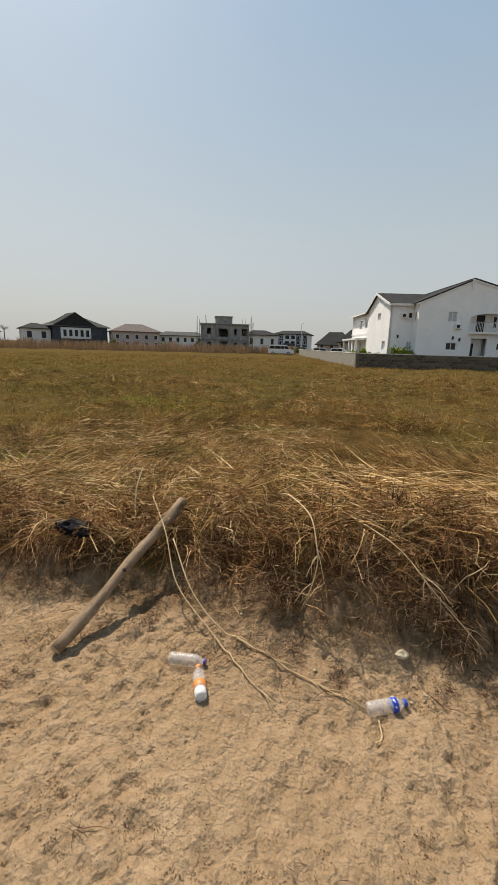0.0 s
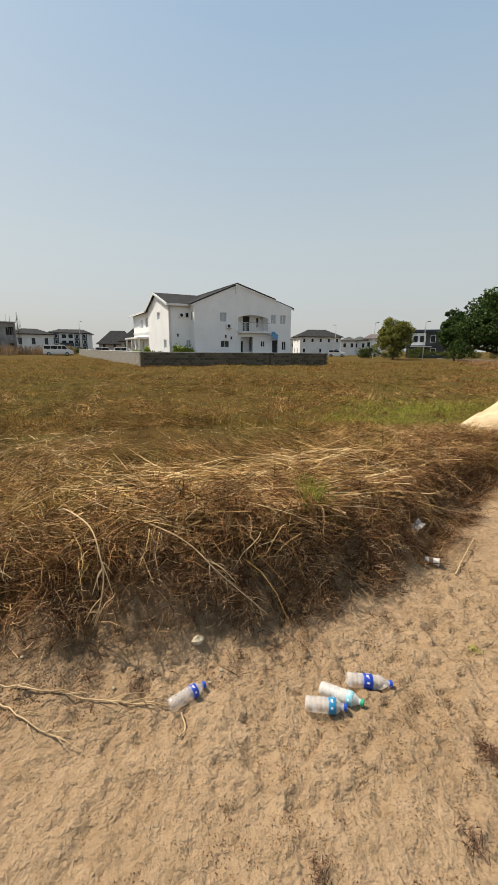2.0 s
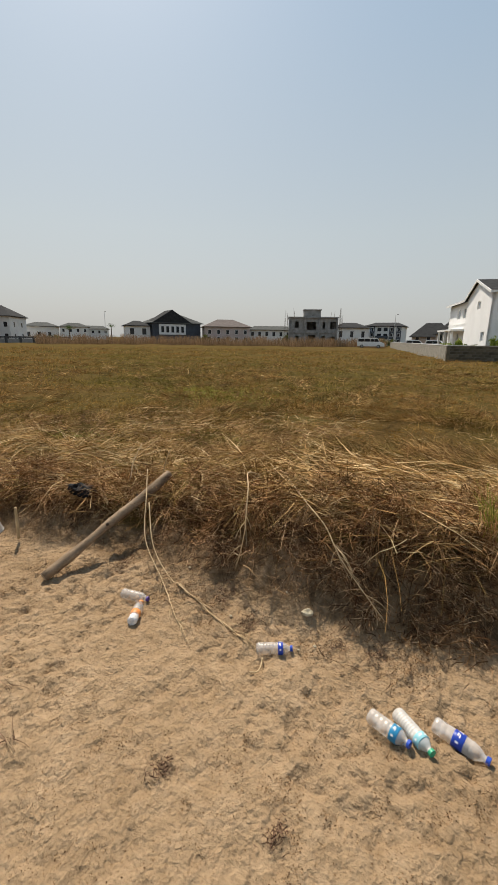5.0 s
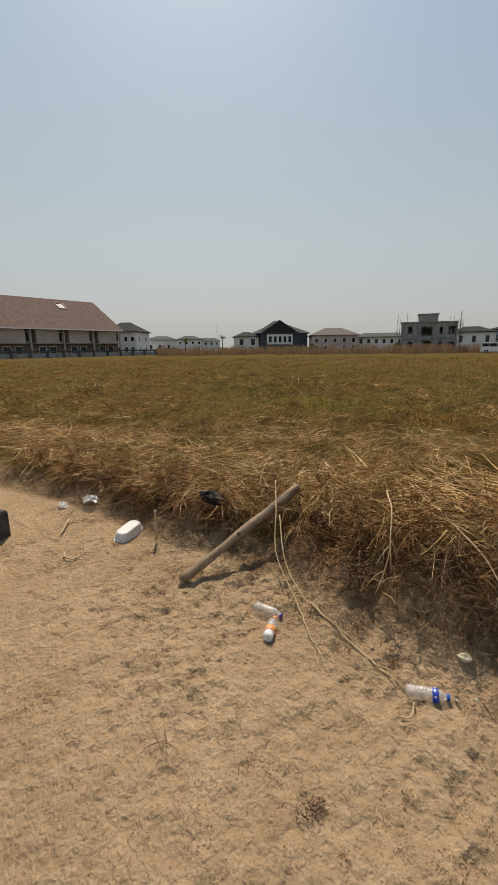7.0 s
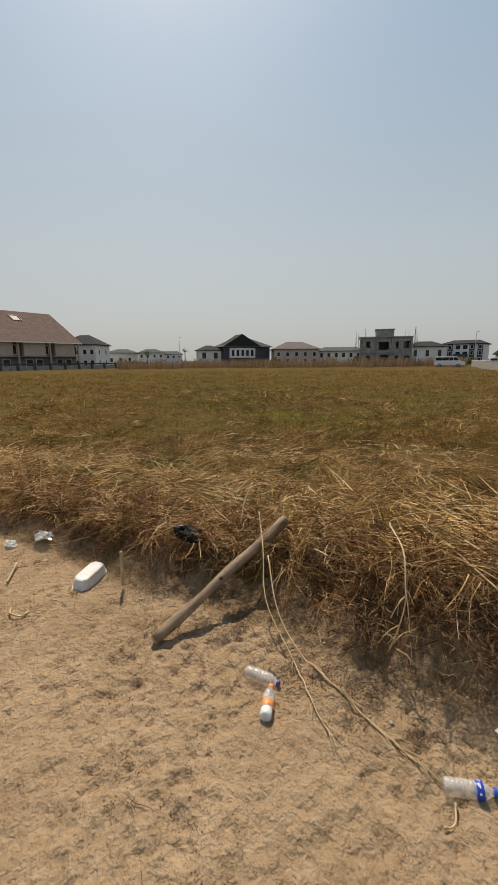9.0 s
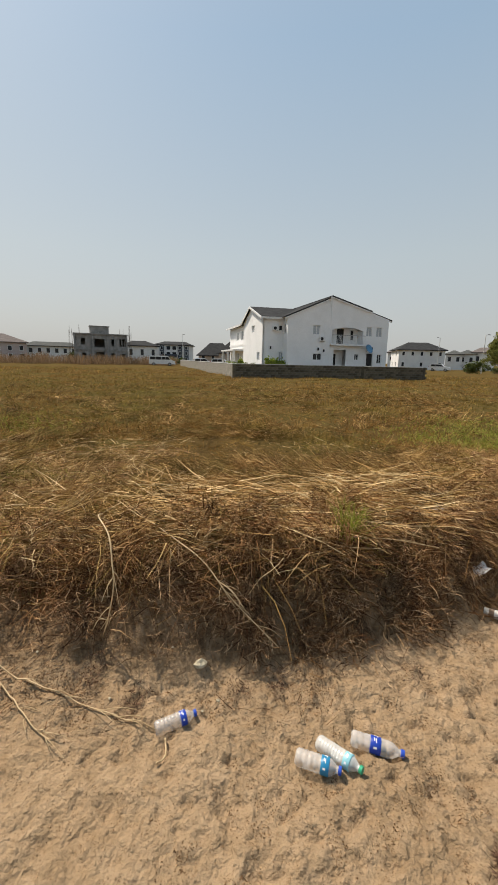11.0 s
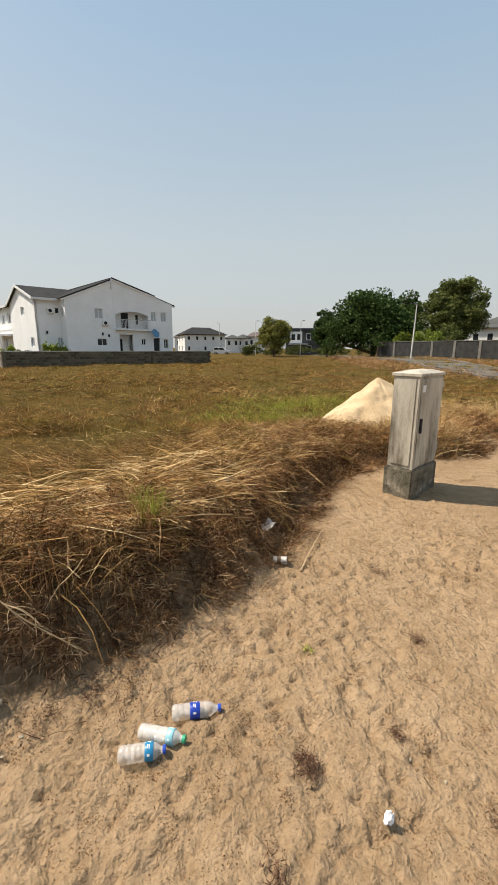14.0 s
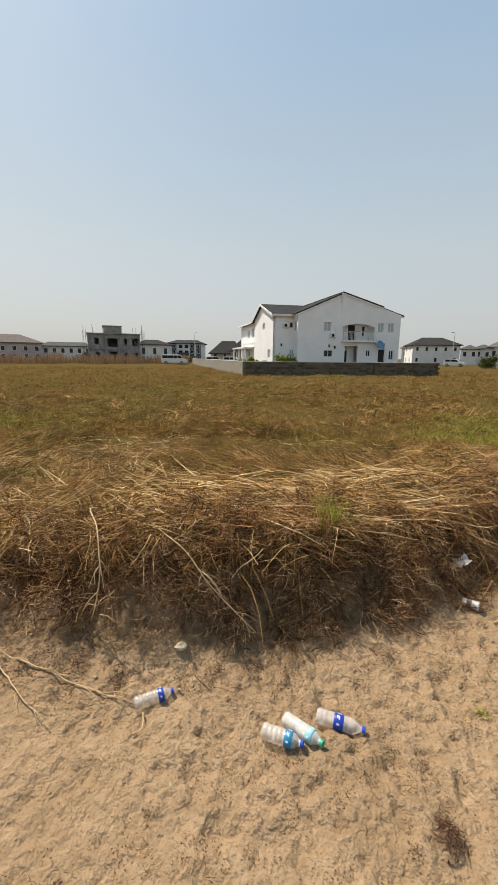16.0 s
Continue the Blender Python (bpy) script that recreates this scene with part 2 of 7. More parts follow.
M_CONCRETE = surf("bare_grey_concrete", (0.20, 0.195, 0.18), (0.34, 0.33, 0.31), 1.2, 16, 0.95, 0.3, 0.02, grime=(0.10, 0.095, 0.09))
M_ALU = plain("grey_metal", (0.42, 0.43, 0.44), 0.45, 0.6)
M_BARK = surf("brown_bark", (0.06, 0.042, 0.028), (0.16, 0.12, 0.085), 6, 40, 0.95, 0.7, 0.03, stretch=(1, 1, 0.25))
M_RUBBER = plain("black_rubber", (0.02, 0.02, 0.02), 0.85)
M_CARWHITE = plain("white_car_paint", (0.78, 0.78, 0.77), 0.25, 0, 0.6)
M_GLASSCAR = plain("tinted_car_glass", (0.012, 0.013, 0.014), 0.3, 0, 0.25)
M_ASPHALT = surf("worn_asphalt", (0.10, 0.095, 0.085), (0.16, 0.15, 0.135), 1.0, 50, 0.95, 0.3, 0.01, spec=0.08)
DRY = [(0.0, (0.035, 0.016, 0.007)), (0.35, (0.147, 0.067, 0.025)), (0.65, (0.278, 0.148, 0.060)), (0.85, (0.414, 0.251, 0.116)), (1.0, (0.572, 0.392, 0.218))]
M_DRY = blades("dry_brown_stems", DRY, 0.75, 0.02, 4.0, [(0.0, (0.024, 0.010, 0.004)), (0.5, (0.119, 0.051, 0.020)), (0.8, (0.381, 0.207, 0.084)), (1.0, (0.604, 0.392, 0.197))], 0.6, 6.0)
M_MAT = blades("dark_dead_stems", [(0.0, (0.024, 0.011, 0.007)), (0.5, (0.119, 0.058, 0.026)), (0.8, (0.317, 0.188, 0.093)), (1.0, (0.554, 0.384, 0.224))], 0.85, 0.0, tone=0.6, tone_size=7.0)
M_TURF = blades("field_turf", [(0.0, (0.061, 0.033, 0.009)), (0.4, (0.229, 0.124, 0.035)), (0.8, (0.315, 0.181, 0.056)), (1.0, (0.447, 0.275, 0.095))], 0.8, 0.3, 0.22,
                [(0.0, (0.046, 0.041, 0.009)), (0.5, (0.168, 0.135, 0.029)), (0.9, (0.274, 0.204, 0.049)), (1.0, (0.447, 0.316, 0.100))], 0.45, 1.1)
M_LODGED = blades("lodged_brown_grass", [(0.0, (0.046, 0.021, 0.007)), (0.4, (0.182, 0.095, 0.031)), (0.75, (0.364, 0.220, 0.080)), (1.0, (0.599, 0.413, 0.184))], 0.75, 0.12, 1.6,
                  [(0.0, (0.032, 0.021, 0.006)), (0.5, (0.140, 0.101, 0.027)), (1.0, (0.381, 0.260, 0.087))], 0.62, 2.6)
M_STRAW = blades("golden_straw", [(0.0, (0.182, 0.089, 0.031)), (0.45, (0.455, 0.279, 0.108)), (1.0, (0.782, 0.594, 0.321))], 0.6, 0.04, tone=0.35, tone_size=3.0)
M_RED = blades("reddish_straw", [(0.0, (0.187, 0.088, 0.038)), (0.5, (0.323, 0.180, 0.086)), (1.0, (0.493, 0.320, 0.165))], 0.7, 0.04, tone=0.45, tone_size=2.2)
M_GREEN = blades("green_grass", [(0.0, (0.112, 0.133, 0.018)), (0.5, (0.256, 0.287, 0.042)), (1.0, (0.475, 0.469, 0.102))], 0.6, 0.35)
M_REED = blades("brown_reeds", [(0.0, (0.150, 0.098, 0.053)), (0.5, (0.285, 0.188, 0.105)), (1.0, (0.420, 0.285, 0.165))], 0.8, 0.2)
M_LEAF = blades("deep_green_leaves", [(0.0, (0.02, 0.038, 0.011)), (0.5, (0.045, 0.08, 0.022)), (1.0, (0.10, 0.145, 0.045))], 0.5, 0.3)
M_LEAF2 = blades("olive_green_leaves", [(0.0, (0.045, 0.06, 0.017)), (0.5, (0.10, 0.125, 0.036)), (1.0, (0.21, 0.225, 0.075))], 0.55, 0.3)
M_LEAF4 = blades("dusty_olive_leaves", [(0.0, (0.088, 0.097, 0.023)), (0.5, (0.189, 0.196, 0.049)), (1.0, (0.365, 0.338, 0.104))], 0.55, 0.3)
M_LEAF3 = blades("yellow_green_leaves", [(0.0, (0.09, 0.13, 0.02)), (0.5, (0.2, 0.26, 0.04)), (1.0, (0.34, 0.38, 0.08))], 0.5, 0.35)
M_CRUMB = blades("dark_plant_crumbs", [(0.0, (0.075, 0.04, 0.02)), (0.5, (0.19, 0.11, 0.055)), (1.0, (0.44, 0.29, 0.16))], 0.9, 0.0)
M_OLIVE = blades("olive_field_grass", [(0.0, (0.06, 0.055, 0.012)), (0.5, (0.15, 0.132, 0.03)), (1.0, (0.29, 0.235, 0.07))], 0.75, 0.3)
M_WEED = blades("dead_weed_stems", [(0.0, (0.03, 0.016, 0.010)), (0.6, (0.12, 0.066, 0.04)), (1.0, (0.26, 0.16, 0.10))], 0.9, 0.0)
M_STALK = surf("dry_stalk", (0.34, 0.235, 0.115), (0.56, 0.42, 0.24), 9, 60, 0.6, 0.2, 0.002)

# ---- building helpers ----
def mesh_ob(name, bm, mat, smooth=False):
    me = bpy.data.meshes.new(name)
    if smooth:
        for f in bm.faces:
            f.smooth = True
    bm.to_mesh(me)
    bm.free()
    me.materials.append(mat)
    return new(name, me)


def part(name, bm, mat, parent, label="", smooth=False):
    ob = mesh_ob(name, bm, mat, smooth)
    ob.parent = parent
    return tagged(ob, label)


def thing(name, m, label, category, group="", kind=""):
    ob = new(name)
    ob.matrix_world = m
    ob.empty_display_size = 0.1
    return tagged(ob, label, category, group, kind)


def box(x0, x1, y0, y1, z0, z1, bm=None, bevel=0.0):
    b = bm or bmesh.new()
    v = [b.verts.new(c) for c in ((x0, y0, z0), (x1, y0, z0), (x1, y1, z0), (x0, y1, z0), (x0, y0, z1), (x1, y0, z1), (x1, y1, z1), (x0, y1, z1))]
    for f in ((3, 2, 1, 0), (4, 5, 6, 7), (0, 1, 5, 4), (1, 2, 6, 5), (2, 3, 7, 6), (3, 0, 4, 7)):
        b.faces.new([v[k] for k in f])
    if bevel and not bm:
        bmesh.ops.bevel(b, geom=list(b.edges), offset=bevel, segments=2, affect="EDGES")
    return b


def prism(outline, y0, y1, bm=None):
    """An outline in x and z, drawn out from y0 to y1."""
    b = bm or bmesh.new()
    lo = [b.verts.new((x, y0, z)) for x, z in outline]
    hi = [b.verts.new((x, y1, z)) for x, z in outline]
    b.faces.new(lo)
    b.faces.new(hi[::-1])
    for k in range(len(outline)):
        j = (k + 1) % len(outline)
        b.faces.new((lo[k], hi[k], hi[j], lo[j]))
    bmesh.ops.recalc_face_normals(b, faces=b.faces)
    return b


def turned(profile, sides=20, bm=None, lobes=0, lobe=0.0):
    """A shape turned about x: profile rows of (x, radius)."""
    b = bm or bmesh.new()
    rings = []
    for x, r in profile:
        ring = []
        for k in range(sides):
            a = 2 * math.pi * k / sides
            q = r * (1 + (lobe * math.cos(lobes * a) if lobes else 0))
            ring.append(b.verts.new((x, q * math.cos(a), q * math.sin(a))))
        rings.append(ring)
    for p, q in zip(rings, rings[1:]):
        for k in range(sides):
            j = (k + 1) % sides
            b.faces.new((p[k], p[j], q[j], q[k]))
    b.faces.new(rings[0][::-1])
    b.faces.new(rings[-1])
    return b


def tube(points, radii, sides=7, bm=None):
    b = bm or bmesh.new()
    pts = [Vector(p) for p in points]
    rings = []
    for k, p in enumerate(pts):
        d = (pts[min(k + 1, len(pts) - 1)] - pts[max(k - 1, 0)]).normalized()
        s = d.cross(Vector((0.13, 0.21, 0.97))).normalized()
        u = s.cross(d)
        rings.append([b.verts.new(p + (s * math.cos(a) + u * math.sin(a)) * radii[k]) for a in (2 * math.pi * j / sides for j in range(sides))])
    for p, q in zip(rings, rings[1:]):
        for k in range(sides):
            j = (k + 1) % sides
            b.faces.new((p[k], p[j], q[j], q[k]))
    b.faces.new(rings[0][::-1])
    b.faces.new(rings[-1])
    bmesh.ops.recalc_face_normals(b, faces=b.faces)
    return b


def spline(points, steps=6):
    """A smooth line through a few points."""
    p = [Vector(q) for q in points]
    p = [p[0] * 2 - p[1]] + p + [p[-1] * 2 - p[-2]]
    out = []
    for k in range(1, len(p) - 2):
        for j in range(steps):
            t = j / steps
            out.append(0.5 * (2 * p[k] + (p[k + 1] - p[k - 1]) * t + (2 * p[k - 1] - 5 * p[k] + 4 * p[k + 1] - p[k + 2]) * t * t + (3 * p[k] - p[k - 1] - 3 * p[k + 1] + p[k + 2]) * t ** 3))
    return out + [p[-2]]


def wall_bm(m, length, height, opens, thick=0.22):
    """A wall in the plane x, z of m with openings (x0, x1, z0, z1) right through it."""
    b = bmesh.new()
    xs = sorted({0, length, *[o[0] for o in opens], *[o[1] for o in opens]})
    zs = sorted({0, height, *[o[2] for o in opens], *[o[3] for o in opens]})
    solid = lambda i, j: 0 <= i < len(xs) - 1 and 0 <= j < len(zs) - 1 and not any(
        o[0] <= (xs[i] + xs[i + 1]) / 2 <= o[1] and o[2] <= (zs[j] + zs[j + 1]) / 2 <= o[3] for o in opens)

    def quad(*c):
        b.faces.new([b.verts.new(m @ Vector(k)) for k in c])

    for i in range(len(xs) - 1):
        for j in range(len(zs) - 1):
            if not solid(i, j):
                continue
            x0, x1, z0, z1 = xs[i], xs[i + 1], zs[j], zs[j + 1]
            quad((x0, 0, z0), (x1, 0, z0), (x1, 0, z1), (x0, 0, z1))
            quad((x1, thick, z0), (x0, thick, z0), (x0, thick, z1), (x1, thick, z1))
            if not solid(i - 1, j):
                quad((x0, thick, z0), (x0, 0, z0), (x0, 0, z1), (x0, thick, z1))
            if not solid(i + 1, j):
                quad((x1, 0, z0), (x1, thick, z0), (x1, thick, z1), (x1, 0, z1))
            if not solid(i, j - 1):
                quad((x0, thick, z0), (x1, thick, z0), (x1, 0, z0), (x0, 0, z0))
            if not solid(i, j + 1):
                quad((x0, 0, z1), (x1, 0, z1), (x1, thick, z1), (x0, thick, z1))
    bmesh.ops.remove_doubles(b, verts=b.verts, dist=0.001)
    return b


def window(parent, m, x0, x1, z0, z1, pane=None, deep=0.1, lights=2, name="window"):
    """A framed window in an opening of the wall plane of m, with its panes behind the frame."""
    fr = bmesh.new()
    t = 0.05
    for a in ((x0, x1, z0, z0 + t), (x0, x1, z1 - t, z1), (x0, x0 + t, z0 + t, z1 - t), (x1 - t, x1, z0 + t, z1 - t)):
        box(a[0], a[1], deep, deep + 0.06, a[2], a[3], fr)
    for k in range(1, lights):
        c = x0 + (x1 - x0) * k / lights
        box(c - t / 2, c + t / 2, deep, deep + 0.06, z0 + t, z1 - t, fr)
    fr.transform(m)
    w = part(name, fr, M_FASCIA, parent)
    for k in range(lights):
        a, c = x0 + (x1 - x0) * k / lights, x0 + (x1 - x0) * (k + 1) / lights
        g = box(a + 0.02, c - 0.02, deep + 0.025, deep + 0.045, z0 + 0.02, z1 - 0.02)
        g.transform(m)
        part("pane", g, pane or M_PANE, w)
    return w


# ---- ground ----
FOOT = [(-60, -30), (-14, -5.0), (-8, -1.6), (-4.85, 0.1), (-3.35, 0.75), (-2.2, 1.05), (-1.42, 1.5), (-0.75, 1.56), (-0.05, 1.70), (0.48, 1.93), (1.14, 2.36),
        (1.68, 2.78), (2.25, 3.4), (3.05, 4.3), (4.1, 4.86), (5.0, 5.0), (5.7, 4.75), (7.0, 5.6), (12, 8.5), (24, 15), (60, 30)]
rng = np.random.default_rng(7)


@functools.lru_cache(None)
def noise_table(seed):
    return np.random.default_rng(seed).uniform(-1, 1, (257, 257))


def vnoise(x, y, cell, seed):
    """Smooth random relief between -1 and 1 with the given cell size."""
    table = noise_table(seed)
    c, s = math.cos(seed * 1.37), math.sin(seed * 1.37)
    x, y = np.asarray(x, float), np.asarray(y, float)
    u, v = (c * x - s * y) / cell + 1000.37, (s * x + c * y) / cell + 1000.71
    i, j = np.floor(u).astype(int), np.floor(v).astype(int)
    a, b = u - i, v - j
    a, b = a * a * (3 - 2 * a), b * b * (3 - 2 * b)
    i, j = i % 256, j % 256
    return (table[i, j] * (1 - a) + table[i + 1, j] * a) * (1 - b) + (table[i, j + 1] * (1 - a) + table[i + 1, j + 1] * a) * b


def from_foot(x, y):
    """Distance from the foot of the bank, positive on the field's side."""
    x, y = np.asarray(x, float), np.asarray(y, float)
    best, sign = np.full(x.shape, 1e9), np.ones(x.shape)
    for (ax, ay), (bx, by) in zip(FOOT, FOOT[1:]):
        dx, dy = bx - ax, by - ay
        t = np.clip(((x - ax) * dx + (y - ay) * dy) / (dx * dx + dy * dy), 0, 1)
        d = np.hypot(x - ax - t * dx, y - ay - t * dy)
        near = d < best - 1e-9
        side = dx * (y - ay) - dy * (x - ax)
        best = np.where(near, d, best)
        sign = np.where(near, np.where(side >= 0, 1.0, -1.0), sign)
    return best * sign


def smooth(a, b, x):
    t = np.clip((np.asarray(x, float) - a) / (b - a), 0, 1)
    return t * t * (3 - 2 * t)


def ground_z(x, y):
    x, y = np.asarray(x, float), np.asarray(y, float)
    s = from_foot(x, y) + 0.13 * vnoise(x, y, 0.45, 3) + 0.06 * vnoise(x, y, 0.16, 4)
    far = np.hypot(x, y)
    h = 0.17 + 0.22 * np.exp(-((x - 0.6) / 2.5) ** 2) + 0.05 * vnoise(x, y, 0.9, 5)
    toe = -0.05 - 0.17 * smooth(-1.3, -0.8, x) * smooth(2.2, 1.3, x)
    bank = h * smooth(0, 1, (s - toe) / (0.42 - toe)) * (1 - 0.9 * smooth(0.8, 3.2, s))
    slope = 0.06 * smooth(-0.7, 0.0, s) * smooth(2.2, 0.2, np.abs(x + 0.6))
    churn = (0.45 + 0.55 * smooth(-0.4, 0.3, vnoise(x, y, 0.5, 18))) * (1 - 0.55 * smooth(-1.5, -2.2, x)) * smooth(-0.7, 0.1, y) * smooth(8.0, 3.6, x) * smooth(-6.5, -3.0, x)
    lumps = 0.009 * vnoise(x, y, 0.10, 13) + 0.011 * vnoise(x, y, 0.055, 14) + 0.006 * vnoise(x, y, 0.030, 17) + 0.006
    sand = 0.016 + 0.012 * vnoise(x, y, 0.75, 11) + 0.007 * vnoise(x, y, 0.27, 12) + churn * (lumps - 0.006) + 0.006
    pits = -0.018 * churn * smooth(0.35, 0.7, vnoise(x, y, 0.12, 15)) - 0.020 * churn * smooth(0.38, 0.62, vnoise(x, y, 0.045, 16))
    near = smooth(14, 7, far)
    field = smooth(0.3, 1.5, s) * (0.07 * vnoise(x, y, 1.7, 21) + 0.06 * vnoise(x, y, 0.6, 22) + 0.06)
    rise = 0.6 * smooth(18, 55, far) * smooth(0.42, 0.75, np.arctan2(x, np.maximum(y, 1e-3)))
    return (sand + pits) * near + 0.03 * (1 - near) + slope + bank + field + 0.03 * smooth(3, 10, s) + rise


def steps(lo, a, b, hi, fine, grow=1.13):
    mid = list(np.arange(a, b, fine))
    out, d, x = [], fine, a
    while x > lo:
        d *= grow
        x -= d
        out.append(x)
    left, out, d, x = out[::-1], [], fine, mid[-1]
    while x < hi:
        d *= grow
        x += d
        out.append(x)
    return np.array(left + mid + out)


def build_ground():
    xs, ys = steps(-2500, -2.7, 3.2, 2500, 0.0125, 1.09), steps(-2500, 0.1, 3.0, 2500, 0.0125, 1.09)
    X, Y = np.meshgrid(xs, ys, indexing="ij")
    Z = ground_z(X, Y)
    n, k = X.shape
    idx = np.arange(n * k).reshape(n, k)
    quads = np.stack((idx[:-1, :-1], idx[1:, :-1], idx[1:, 1:], idx[:-1, 1:]), -1).reshape(-1, 4)
    me = bpy.data.meshes.new("ground")
    me.vertices.add(n * k)
    me.vertices.foreach_set("co", np.stack((X, Y, Z), -1).ravel())
    me.loops.add(quads.size)
    me.loops.foreach_set("vertex_index", quads.ravel())
    me.polygons.add(len(quads))
    me.polygons.foreach_set("loop_start", np.arange(0, quads.size, 4))
    me.polygons.foreach_set("use_smooth", np.ones(len(quads), bool))
    me.update(calc_edges=True)
    s = from_foot(X, Y)
    s = s - 0.10 * smooth(-1.5, -2.1, X)
    mask = np.where(s < 0.1, 0.55 * smooth(-0.28, 0.06, s), 0.55 + 0.45 * smooth(0.10, 0.3, s))
    me.attributes.new("field", "FLOAT", "POINT").data.foreach_set("value", mask.ravel())
    me.materials.append(M_GROUND)
    return tagged(new("ground", me), "pale trampled sand beside a brown overgrown field", "ground", kind="structure")


build_ground()


def strands(name, root, head, pitch, length, droop, width, seg, mat, label, category="grass", lift=0.004, kind="stuff", settle=True, parent=None, curl=0.25, kink=0.0):
    """Thin ribbons: stems or blades from their roots, each with its heading, first pitch, length, droop and width."""
    n = len(root)
    pts = np.zeros((n, seg + 1, 3))
    pts[:, 0] = root
    turn = rng.normal(0, curl, n)
    for k in range(seg):
        t = (k + 0.5) / seg
        p = pitch - droop * t
        h = head + turn * t
        if kink:
            bend = rng.normal(0, kink, n) if k == 0 else bend + rng.normal(0, kink, n)
            p, h = p + 0.7 * bend, h + bend[::-1]
        step = np.stack((np.cos(p) * np.cos(h), np.cos(p) * np.sin(h), np.sin(p)), -1) * (length / seg)[:, None]
        pts[:, k + 1] = pts[:, k] + step
    if settle:
        z = ground_z(pts[..., 0].ravel(), pts[..., 1].ravel()).reshape(n, seg + 1)
        pts[..., 2] = np.maximum(pts[..., 2], z + lift + rng.uniform(0, 0.02, (n, 1)))
    roll = rng.uniform(-1.2, 1.2, n)
    side = np.stack((-np.sin(head) * np.cos(roll), np.cos(head) * np.cos(roll), np.sin(roll)), -1)
    taper = np.linspace(1.0, 0.35, seg + 1)
    off = side[:, None] * (width[:, None] * taper[None])[..., None] / 2
    co = np.stack((pts - off, pts + off), 2).reshape(-1, 3)
    base = (np.arange(n) * (seg + 1) * 2)[:, None] + (np.arange(seg) * 2)[None]
    quads = np.stack((base, base + 1, base + 3, base + 2), -1).reshape(-1, 4)
    me = bpy.data.meshes.new(name)
    me.vertices.add(len(co))
    me.vertices.foreach_set("co", co.ravel())
    me.loops.add(quads.size)
    me.loops.foreach_set("vertex_index", quads.ravel())
    me.polygons.add(len(quads))
    me.polygons.foreach_set("loop_start", np.arange(0, quads.size, 4))
    me.update(calc_edges=True)
    me.materials.append(mat)
    ob = new(name, me)
    ob.parent = parent
    return tagged(ob, label, "" if parent else category, kind=kind)


def scatter(n, x0, x1, y0, y1, s0, s1, keep=None):
    """Random spots at s0 to s1 metres from the bank's foot."""
    out = []
    got = 0
    while got < n:
        x, y = rng.uniform(x0, x1, 4 * n), rng.uniform(y0, y1, 4 * n)
        s = from_foot(x, y)
        ok = (s > s0) & (s < s1)
        if keep is not None:
            ok &= keep(x, y, s)
        out.append(np.stack((x[ok], y[ok]), -1))
        got += int(ok.sum())
    p = np.concatenate(out)[:n]
    return np.concatenate((p, ground_z(p[:, 0], p[:, 1])[:, None]), 1)


def downhill(p):
    """Heading from the bank's top down towards the sand."""
    e = 0.15
    gx = from_foot(p[:, 0] + e, p[:, 1]) - from_foot(p[:, 0] - e, p[:, 1])
    gy = from_foot(p[:, 0], p[:, 1] + e) - from_foot(p[:, 0], p[:, 1] - e)
    return np.arctan2(-gy, -gx)


U = rng.uniform
N = rng.normal

# ---- the white house ----
HOUSE = pose(0, 46, 0.08, 0, 0, 25)


